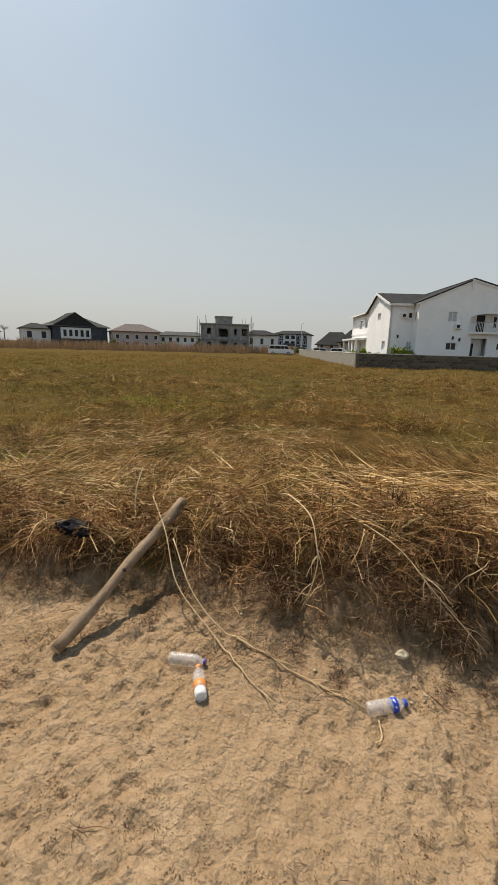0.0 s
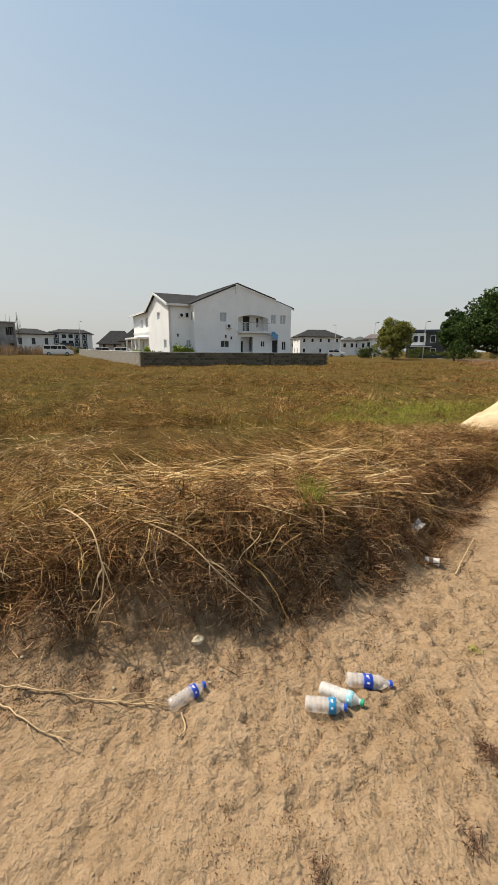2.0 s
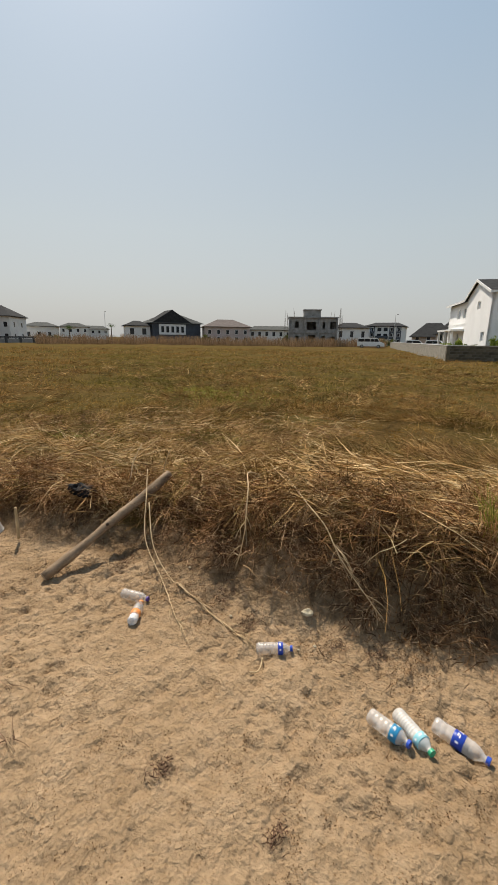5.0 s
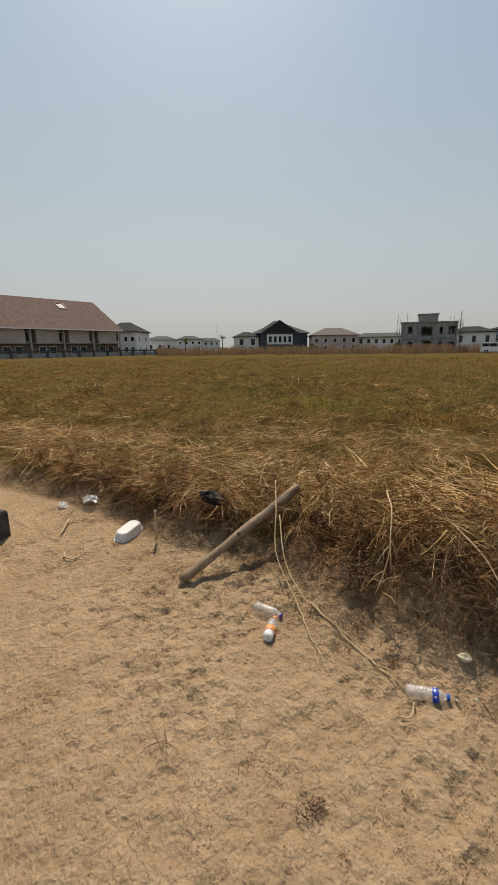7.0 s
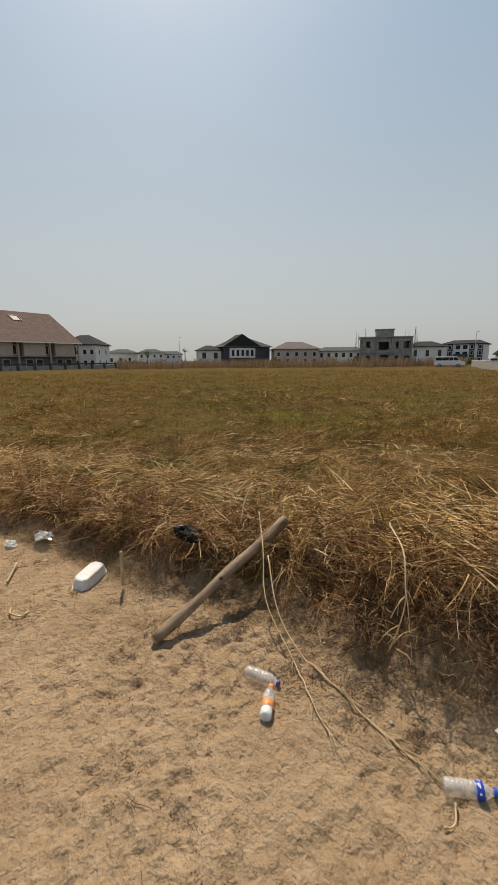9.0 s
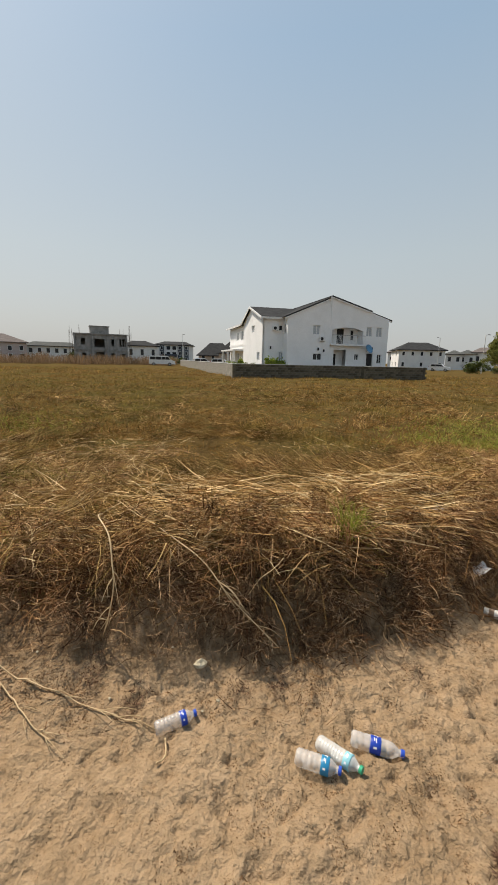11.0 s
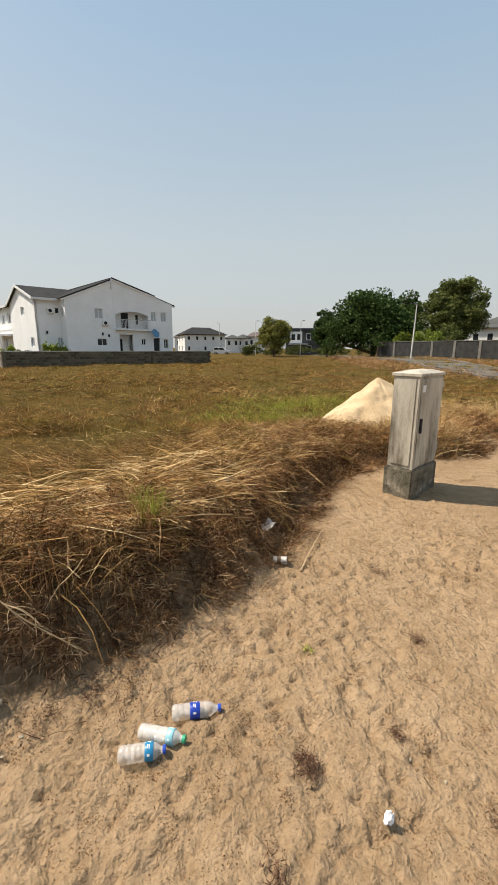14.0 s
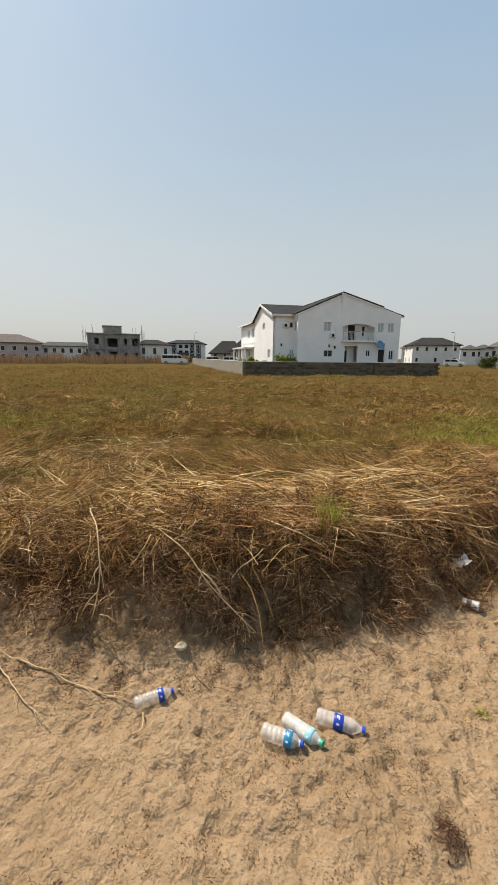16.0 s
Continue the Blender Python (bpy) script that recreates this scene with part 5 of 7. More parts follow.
# ---- grey fence and road ----
fm = pose(33.9, 49.7, 0.35, 0, 0, math.degrees(math.atan2(-18.7, 1.6)))
fence = tagged(mesh_ob("fence_wall", box(0, 32, 0, 0.2, -0.3, 2.15), surf("sooty_grey_block", (0.028, 0.028, 0.028), (0.06, 0.06, 0.058), 1.5, 20, 0.95, 0.3, 0.01, spec=0.05)), "dark grey block fence wall with paler posts", "fence wall", kind="structure")
fence.matrix_world = fm
for k in range(11):
    part("post", box(k * 3.15, k * 3.15 + 0.3, -0.06, 0.26, -0.3, 2.22), M_MORTAR, fence)
part("coping", box(0.3, 32, -0.05, 0.25, 2.15, 2.21), M_MORTAR, fence)


def ribbon(name, line, wide, lift, mat, label, category, thick=0.0):
    """A strip laid along the ground, with kerbs of its own thickness."""
    b = bmesh.new()
    pts = spline([(x, y, 0) for x, y in line], 10)
    rows = []
    for k, p in enumerate(pts):
        d = (pts[min(k + 1, len(pts) - 1)] - pts[max(k - 1, 0)]).normalized()
        s = Vector((-d.y, d.x, 0))
        row = []
        z = float(ground_z(p.x, p.y))
        for o in (-wide / 2, wide / 2):
            q = p + s * o
            row += [b.verts.new((q.x, q.y, z + lift)), b.verts.new((q.x, q.y, z - 0.3))]
        rows.append(row)
    for p, q in zip(rows, rows[1:]):
        b.faces.new((p[0], p[2], q[2], q[0]))
        b.faces.new((p[1], p[0], q[0], q[1]))
        b.faces.new((p[2], p[3], q[3], q[2]))
    bmesh.ops.recalc_face_normals(b, faces=b.faces)
    return tagged(mesh_ob(name, b, mat), label, category, kind="structure")


ROAD = [(12, -12), (18.2, 8), (22.9, 21.5), (28.2, 34), (34.5, 52), (46, 90)]
ribbon("road", ROAD, 3.6, 0.03, M_ASPHALT, "worn grey asphalt road past the field", "road")
ribbon("kerb_1", [(x - 2.05, y + 0.8) for x, y in ROAD], 0.2, 0.08, M_MORTAR, "grey concrete kerb along the road", "kerb")
ribbon("kerb_2", [(x + 2.05, y - 0.8) for x, y in ROAD], 0.2, 0.08, M_MORTAR, "pale concrete kerb along the road", "kerb")


# ---- vehicles ----
def wheel(parent, x, y, r=0.34):
    b = turned([(-0.11, r * 0.86), (-0.08, r), (0.08, r), (0.11, r * 0.86)], 18)
    b.transform(pose(x, y, r, 0, 0, 90))
    w = part("wheel", b, M_RUBBER, parent, "black tyre")
    b = turned([(-0.118, r * 0.55), (0.118, r * 0.55)], 14)
    b.transform(pose(x, y, r, 0, 0, 90))
    part("rim", b, M_ALU, w)


def vehicle(name, m, label, category, outline, glass, L, W, wheels, tail):
    """A car from its side outline, with its windows, lights and wheels."""
    v = thing(name, m, label, category)
    b = prism(outline, -W / 2, W / 2)
    bmesh.ops.bevel(b, geom=list(b.edges), offset=0.07, segments=2, affect="EDGES")
    part("body", b, M_CARWHITE, v, smooth=False)
    for g in glass:
        for y0, y1 in ((-W / 2 - 0.012, -W / 2 + 0.02), (W / 2 - 0.02, W / 2 + 0.012)):
            part("side_window", prism(g, y0, y1), M_GLASSCAR, v)
    for x in wheels:
        for y in (-W / 2 + 0.08, W / 2 - 0.08):
            wheel(v, x, y)
    for y in (-W / 2 + 0.12, W / 2 - 0.42):
        part("headlight", box(L - 0.06, L + 0.01, y, y + 0.3, 0.72, 0.92, bevel=0.02), M_CURTAIN, v)
        part("tail_light", box(-0.015, 0.05, y, y + 0.2, tail, tail + 0.35, bevel=0.01), plain("red_lamp", (0.35, 0.02, 0.02), 0.3), v)
    part("bumper", box(L - 0.1, L + 0.06, -W / 2 + 0.05, W / 2 - 0.05, 0.3, 0.58, bevel=0.04), M_FASCIA, v)
    return v


VAN = [(0.0, 0.35), (5.2, 0.35), (5.25, 0.75), (5.1, 1.0), (4.35, 1.25), (3.9, 1.93), (3.6, 2.02), (0.15, 2.02), (0.02, 1.6)]
van = vehicle("minibus", pose(-36.2, 79.2, 0.12, 0, 0, 22), "white low-roof minibus parked at the end of the wall", "van", VAN,
              [[(0.2, 1.25), (1.3, 1.25), (1.3, 1.8), (0.22, 1.8)], [(1.36, 1.25), (2.5, 1.25), (2.5, 1.8), (1.36, 1.8)], [(2.56, 1.25), (3.2, 1.25), (3.2, 1.8), (2.56, 1.8)],
               [(3.27, 1.25), (4.2, 1.25), (3.85, 1.8), (3.27, 1.8)]], 5.2, 1.75, (0.95, 4.1), 1.0)
part("windscreen", prism([(4.32, 1.28), (4.36, 1.29), (3.93, 1.9), (3.89, 1.89)], -0.75, 0.75), M_GLASSCAR, van)
CAR = [(0.0, 0.35), (4.5, 0.35), (4.55, 0.75), (4.35, 0.98), (3.35, 1.1), (2.75, 1.62), (2.4, 1.72), (0.4, 1.72), (0.05, 1.1)]
for x, y, a, lab in ((-28.5, 84.0, 20, "white family car parked behind the wall"), (-24.0, 82.0, 8, "white estate car parked behind the wall"), (22.5, 104.0, -20, "white car parked by the far house")):
    vehicle("car", pose(x, y, 0.1, 0, 0, a), lab, "car", CAR, [[(0.35, 1.12), (1.5, 1.12), (1.5, 1.56), (0.5, 1.56)], [(1.58, 1.12), (3.1, 1.12), (2.68, 1.56), (1.58, 1.56)]], 4.5, 1.75, (0.85, 3.6), 0.85)

# ---- grass ----
def drifts(x, y):
    return vnoise(x, y, 2.2, 51) * 0.6 + vnoise(x, y, 0.7, 52) * 0.4


def clumped(nc, per, x0, x1, y0, y1, s0, s1, spread, keep=None):
    """Roots gathered in clumps; also the clump's number of each root."""
    c = scatter(nc, x0, x1, y0, y1, s0, s1, keep)
    i = np.repeat(np.arange(nc), per)
    q = c[i, :2] + N(0, spread, (nc * per, 2))
    return np.concatenate((q, ground_z(q[:, 0], q[:, 1])[:, None]), 1), i


def low_edge(x, y, s):
    """The tangle comes down over the foot of the bank where the bank is highest."""
    return bare_left(x, y, s) & (s > 0.10 - 0.24 * smooth(-0.4, 0.6, x) + 0.08 * vnoise(x, y, 0.22, 59))


def bare_left(x, y, s):
    """Keeps the low bank bare at its foot where it flattens out."""
    return (x > -1.7) | (s > 0.2)


# the tangle of dry stems that hangs over the bank: fuzzy tussocks with dark gaps between them
p, i = clumped(1650, 26, -5.2, 8.0, -0.6, 7.5, -0.16, 0.85, 0.045, lambda x, y, s: (vnoise(x, y, 0.2, 57) > -0.12) & low_edge(x, y, s))
n = len(p)
p[:, 2] += (U(0.0, 0.2, 1650)[i] + U(0, 0.04, n)) * smooth(-0.1, 0.4, from_foot(p[:, 0], p[:, 1]))
strands("bank_grass", p, (downhill(p) + N(0, 1.5, 1650)[i]) + N(0, 0.7, n), U(-0.6, 0.9, 1650)[i] + N(0, 0.35, n), U(0.05, 0.22, n), U(-0.3, 1.0, n), U(0.002, 0.0055, n), 3, M_DRY, "matted dry brown grass hanging over the sandy bank", curl=0.6, kink=0.28)
p, i = clumped(2300, 20, -4.5, 6.5, -0.6, 6.5, -0.2, 0.42, 0.045, lambda x, y, s: bare_left(x, y, s) & (vnoise(x, y, 0.16, 58) > 0.3 - 3.0 * (s + 0.16 * smooth(-0.4, 0.6, x))))
n = len(p)
p[:, 2] += U(0.0, 0.07, n)
strands("root_mat", p, downhill(p) + N(0, 1.2, 2300)[i] + N(0, 0.7, n), U(-0.4, 1.0, n), U(0.04, 0.16, n), U(0.0, 2.0, n), U(0.002, 0.005, n), 3, M_MAT, "dark fuzzy mat of dead stems and roots on the bank face", curl=0.9, kink=0.4)
p, i = clumped(170, 14, -4.5, 7.5, -0.6, 6.5, 0.2, 0.5, 0.035, bare_left)
n = len(p)
p[:, 2] += U(0.04, 0.2, 170)[i]
strands("hanging_grass", p, downhill(p) + N(0, 0.8, 170)[i] + N(0, 0.35, n), U(-0.3, 0.8, 170)[i] + N(0, 0.25, n), U(0.15, 0.42, n), U(0.6, 2.2, 170)[i] + N(0, 0.2, n), U(0.0025, 0.006, n), 5, M_DRY, "long dry stems hanging down the bank face", curl=0.5, kink=0.16)
p, i = clumped(700, 4, -4.5, 6.5, -0.6, 6.5, 0.12, 0.9, 0.03, bare_left)
n = len(p)
p[:, 2] += U(0.06, 0.24, 700)[i]
strands("loose_stems", p, U(0, 6.28, 700)[i] + N(0, 0.3, n), U(-0.7, 0.5, 700)[i] + N(0, 0.15, n), U(0.12, 0.5, n), U(-0.1, 0.5, n), U(0.003, 0.0075, n), 3, M_LODGED, "loose straight dry stems sticking out of the bank's tangle", curl=0.2, kink=0.07)
p, i = clumped(1000, 22, -6.5, 8.5, -0.8, 9, 0.5, 3.2, 0.06)
n = len(p)
p[:, 2] += U(0.0, 0.10, 1000)[i]
strands("trampled_grass", p, U(0, 6.28, 1000)[i] + N(0, 0.45, n), U(-0.1, 0.8, 1000)[i] + N(0, 0.2, n), U(0.10, 0.36, n), U(0.0, 1.2, n), U(0.003, 0.0075, n), 3, M_LODGED, "tangled trampled brown grass behind the bank's edge", curl=0.4, kink=0.16)
p = scatter(2600, -7.5, 5.5, 0.2, 7.5, 0.3, 4.2, lambda x, y, s: drifts(x, y) > -0.15)
n = len(p)
p[:, 2] += U(0.0, 0.10, n)
strands("broken_stems", p, U(0, 6.28, n), U(-0.3, 0.5, n), U(0.08, 0.26, n), U(0.0, 0.5, n), U(0.004, 0.010, n), 2, M_STRAW, "stiff pale broken stems lying every way on the bank", "straw", curl=0.15)
# cut straw lying in swathes on the bank
p = scatter(1500, -2.6, 4.2, 1.5, 6.5, 0.3, 2.0, lambda x, y, s: drifts(x, y) > -0.1)
n = len(p)
p[:, 2] += U(0.03, 0.12, n)
strands("cut_straw", p, N(0.0, 1.0, n) + np.where(U(0, 1, n) < 0.5, math.pi, 0.0), U(-0.3, 0.4, n), U(0.10, 0.42, n), U(-0.1, 0.4, n), U(0.005, 0.012, n), 3, M_STRAW, "pale golden cut straw lying on the bank", "straw", curl=0.2, kink=0.06)
p = scatter(1700, -0.9, 1.75, 2.2, 4.2, 0.36, 1.4)
n = len(p)
p[:, 2] += U(0.03, 0.15, n)
strands("straw_heap", p, N(-0.12, 0.48, n) + np.where(U(0, 1, n) < 0.5, math.pi, 0.0), U(-0.2, 0.3, n), U(0.14, 0.5, n), U(-0.1, 0.25, n), U(0.005, 0.012, n), 3, M_STRAW, "heap of golden straw lying mostly one way", "straw", curl=0.15, kink=0.06)
p = scatter(2200, 2.6, 6.4, 5.4, 8.2, 0.4, 2.8)
n = len(p)
p[:, 2] += U(0.02, 0.10, n)
strands("red_straw", p, N(0.35, 0.35, n) + np.where(U(0, 1, n) < 0.5, math.pi, 0.0), U(-0.05, 0.25, n), U(0.3, 0.7, n), U(0.0, 0.5, n), U(0.004, 0.008, n), 4, M_RED, "reddish dry straw laid flat before the sand heap", "straw")
p = scatter(4200, -8.5, -1.6, 0.4, 7.0, 0.35, 4.6, lambda x, y, s: drifts(x, y) > -0.15)
n = len(p)
p[:, 2] += U(0.0, 0.08, n)
strands("left_straw", p, U(0, 6.28, n), U(-0.1, 0.4, n), U(0.15, 0.5, n), U(0.2, 1.0, n), U(0.003, 0.008, n), 4, M_RED, "brown broken stems lying over the field's edge", "straw")
p = scatter(2500, -9.0, -1.8, 0.4, 8.0, 0.5, 5.2, lambda x, y, s: vnoise(x, y, 0.9, 55) > 0.15)
n = len(p)
p[:, 2] += U(0.02, 0.10, n)
strands("stubble", p, U(0, 6.28, n), U(-0.15, 0.35, n), U(0.12, 0.4, n), U(0.0, 0.5, n), U(0.004, 0.009, n), 3, M_STRAW, "pale snapped stems strewn in patches over the field's edge", "straw", kink=0.1)
p, i = clumped(330, 5, -4.0, 5.5, 0.0, 5.5, 0.2, 0.75, 0.03)
n = len(p)
p[:, 2] += U(0.08, 0.2, 330)[i]
strands("wiry_stems", p, U(0, 6.28, 330)[i] + N(0, 0.5, n), U(-0.3, 0.6, n), U(0.12, 0.42, n), U(0.2, 1.6, n), U(0.003, 0.006, n), 5, M_STRAW, "wiry pale stems curling out of the bank's mat", curl=0.6, kink=0.25)
p, i = clumped(420, 6, -8.5, -2.0, -0.4, 5.0, 0.3, 2.2, 0.08)
n = len(p)
p[:, 2] += U(0.03, 0.14, 420)[i]
strands("edge_straw", p, U(0, 6.28, 420)[i] + N(0, 0.35, n), U(-0.1, 0.5, 420)[i] + N(0, 0.12, n), U(0.15, 0.5, n), U(0.0, 0.5, n), U(0.005, 0.010, n), 3, M_STRAW, "bundles of pale snapped stems along the field's edge", "straw", kink=0.12)
# the field: short turf, thinner blades near, coarser far
def polar(n, r0, r1, a0, a1):
    r, a = r0 * (r1 / r0) ** U(0, 1, n), np.radians(U(a0, a1, n))
    x, y = 0.5 + r * np.sin(a), -0.2 + r * np.cos(a)
    ok = from_foot(x, y) > 0.7
    return np.stack((x[ok], y[ok], ground_z(x[ok], y[ok])), -1), r[ok]


def turf(count, per, r0, r1, seg, name):
    p, r = polar(count, r0, r1, -92, 50)
    i = np.repeat(np.arange(len(p)), per)
    r = r[i]
    p = p[i] + N(0, 1, (len(i), 3)) * (0.008 * r + 0.02)[:, None] * np.array((1, 1, 0))
    p[:, 2] = ground_z(p[:, 0], p[:, 1])
    n = len(p)
    lean, rear = U(0, 6.28, i[-1] + 1)[i], U(0.2, 1.4, i[-1] + 1)[i]
    hh = np.clip(0.14 + 0.09 * drifts(p[:, 0], p[:, 1]), 0.04, 0.3)
    strands(name, p, lean + N(0, 0.8, n), rear + N(0, 0.3, n), hh * U(0.4, 1.2, n) + 0.0015 * r, U(0.0, 0.7, n), np.maximum(0.002, 0.0010 * r) * U(0.6, 1.4, n), seg, M_TURF, "short rough brown and olive field grass", curl=0.3)


turf(5200, 9, 2.4, 9.0, 3, "near_turf")
turf(15000, 9, 7.5, 60.0, 2, "field_grass")


def lodged(count, per, r0, r1, name, label):
    """Tufts of long grass beaten flat in swathes, standing out of the turf with shade beside them."""
    p, r = polar(count * 2, r0, r1, -92, 50)
    ok = vnoise(p[:, 0], p[:, 1], 1.3, 53) + 0.6 * vnoise(p[:, 0], p[:, 1], 0.5, 54) > -0.05
    p, r = p[ok][:count], r[ok][:count]
    k = len(p)
    i = np.repeat(np.arange(k), per)
    h0 = 1.2 * vnoise(p[:, 0], p[:, 1], 1.9, 56) * math.pi + N(0, 0.5, k)
    p = p[i] + N(0, 1, (len(i), 3)) * (0.05 + 0.006 * r[i])[:, None] * np.array((1, 1, 0))
    p[:, 2] = ground_z(p[:, 0], p[:, 1]) + U(0.0, 0.07, k)[i]
    n = len(i)
    strands(name, p, h0[i] + N(0, 0.35, n), U(0.05, 0.8, k)[i] + N(0, 0.15, n), U(0.14, 0.42, n), U(0.2, 1.0, k)[i] + N(0, 0.2, n), np.maximum(0.003, 0.0009 * r[i]) * U(0.6, 1.5, n), 3, M_LODGED, label, curl=0.2, kink=0.06)


lodged(1900, 14, 2.6, 8.0, "lodged_grass", "long brown grass beaten flat in swathes")
lodged(2100, 11, 7.5, 24.0, "lodged_grass", "tufts of long brown grass leaning over in the field")
p, r = polar(1900, 3.0, 14, -92, 50)
n = len(p)
strands("field_stems", p, U(0, 6.28, n), U(-0.1, 0.5, n), U(0.08, 0.32, n), U(0.0, 0.6, n), np.maximum(0.003, 0.0009 * r), 2, M_STRAW, "scattered pale dry stems standing out of the field")
# green growth
def tuft(n, x, y, rx, ry, high, mat, label, name="green_tuft", w=0.004):
    q = np.stack((x + N(0, rx, n), y + N(0, ry, n)), -1)
    q = np.concatenate((q, ground_z(q[:, 0], q[:, 1])[:, None]), 1)
    strands(name, q, U(0, 6.28, n), U(0.7, 1.5, n), high * U(0.5, 1.2, n), U(0.2, 1.3, n), U(0.5, 1.2, n) * w, 4, mat, label)


q = np.stack((0.70 + N(0, 0.045, 130), 2.50 + N(0, 0.03, 130)), -1)
q = np.concatenate((q, ground_z(q[:, 0], q[:, 1])[:, None] + 0.08), 1)
strands("green_tuft", q, U(0, 6.28, 130), U(1.15, 1.55, 130), U(0.16, 0.32, 130), U(0.1, 0.9, 130), U(0.004, 0.008, 130), 4, M_GREEN, "fresh green grass tuft on the dry bank")
tuft(3600, 5.4, 10.2, 1.5, 1.2, 0.22, M_GREEN, "patch of fresh green grass in the brown field", "green_patch", 0.011)
tuft(1500, 3.4, 8.6, 0.9, 0.7, 0.2, M_GREEN, "green grass at the edge of the brown field", "green_patch", 0.009)
tuft(500, 5.0, 6.1, 0.5, 0.15, 0.25, M_GREEN, "green blades at the foot of the sand heap", "green_patch", 0.006)
tuft(900, -6.4, 7.6, 0.8, 0.5, 0.2, M_GREEN, "green grass in the brown field", "green_patch", 0.008)
tuft(500, -3.1, 4.0, 0.35, 0.25, 0.16, M_GREEN, "green grass in the brown field", "green_patch", 0.005)
tuft(400, -4.6, 2.9, 0.35, 0.25, 0.14, M_GREEN, "low green weeds among the dry stems", "green_patch", 0.006)
for x, y, rx, ry, k in ((-8.0, 8.5, 2.2, 1.2, 1800), (-14.0, 12.0, 3.5, 2.0, 2400), (-5.2, 6.2, 1.2, 0.7, 1200), (-11.0, 20.0, 5.0, 2.5, 2400), (-24.0, 18.0, 5.0, 3.0, 2400), (-3.5, 13.0, 2.5, 1.2, 1400)):
    tuft(k, x, y, rx, ry, 0.17, M_OLIVE, "olive-green flush of grass in the brown field", "olive_patch", 0.0011 * math.hypot(x, y))
tuft(220, -1.9, 2.3, 0.2, 0.12, 0.14, M_GREEN, "yellow-green blades among dry stems", "green_patch", 0.004)
tuft(40, 1.466, 1.601, 0.022, 0.016, 0.035, M_GREEN, "tiny green weed sprouting on the sand", "sand_weed", 0.005)
tuft(1600, 4.9, 6.05, 0.8, 0.12, 0.34, M_DRY, "dry brown grass before the sand heap", "tall_dry_grass", 0.004)
# long dry grass behind the cabinet
tuft(2600, 5.15, 5.3, 0.34, 0.2, 0.62, M_STRAW, "fountain of long pale dry grass behind the cabinet", "tall_dry_grass", 0.005)
tuft(2200, 4.25, 5.25, 0.55, 0.16, 0.34, M_DRY, "dry brown grass behind the cabinet", "tall_dry_grass", 0.004)
tuft(2500, 7.5, 6.9, 1.0, 0.4, 0.4, M_STRAW, "pale dry grass beside the sand", "tall_dry_grass", 0.007)
# reeds at the far edge, dry grass by the road
a = np.radians(U(-66, -21, 9000))
r = U(88, 97, 9000) + 6 * vnoise(a * 40, a * 0, 1.0, 61)
q = np.stack((r * np.sin(a), r * np.cos(a), np.full(9000, 0.05)), -1)
strands("reeds", q, U(0, 6.28, 9000), U(1.1, 1.55, 9000), U(1.0, 2.3, 9000) + 0.4 * vnoise(a * 60, a, 1.0, 62), U(0.0, 0.5, 9000), U(0.05, 0.12, 9000), 3, M_REED, "belt of tall brown reeds along the far field edge", "reeds")
q = np.stack((U(16, 33, 9000), U(16, 56, 9000)), -1)
q = q[(q[:, 0] - 22.9 - (q[:, 1] - 21.5) * 0.41 < -2.5) & (q[:, 0] - 15.5 - (q[:, 1] - 21.5) * 0.41 > 0)]
q = np.concatenate((q, ground_z(q[:, 0], q[:, 1])[:, None]), 1)
n = len(q)
strands("verge_grass", q, U(0, 6.28, n), U(0.3, 1.3, n), U(0.25, 0.6, n) + 0.25 * np.maximum(0, vnoise(q[:, 0], q[:, 1], 3.0, 63)), U(0.3, 1.6, n), U(0.02, 0.045, n), 3, M_RED, "heaped dry reddish grass along the road verge", "grass")
q = np.stack((U(27, 35.5, 6000), U(26, 54, 6000)), -1)
q = q[(q[:, 0] - 25.8 - (q[:, 1] - 21.5) * 0.41 > 0) & (q[:, 0] < 35.2 - (q[:, 1] - 31) * 0.075)]
q = np.concatenate((q, ground_z(q[:, 0], q[:, 1])[:, None]), 1)
n = len(q)
strands("verge_grass", q, U(0, 6.28, n), U(0.3, 1.3, n), U(0.12, 0.3, n), U(0.3, 1.6, n), U(0.02, 0.05, n), 3, M_RED, "pale dry grass between road and grey fence", "grass")


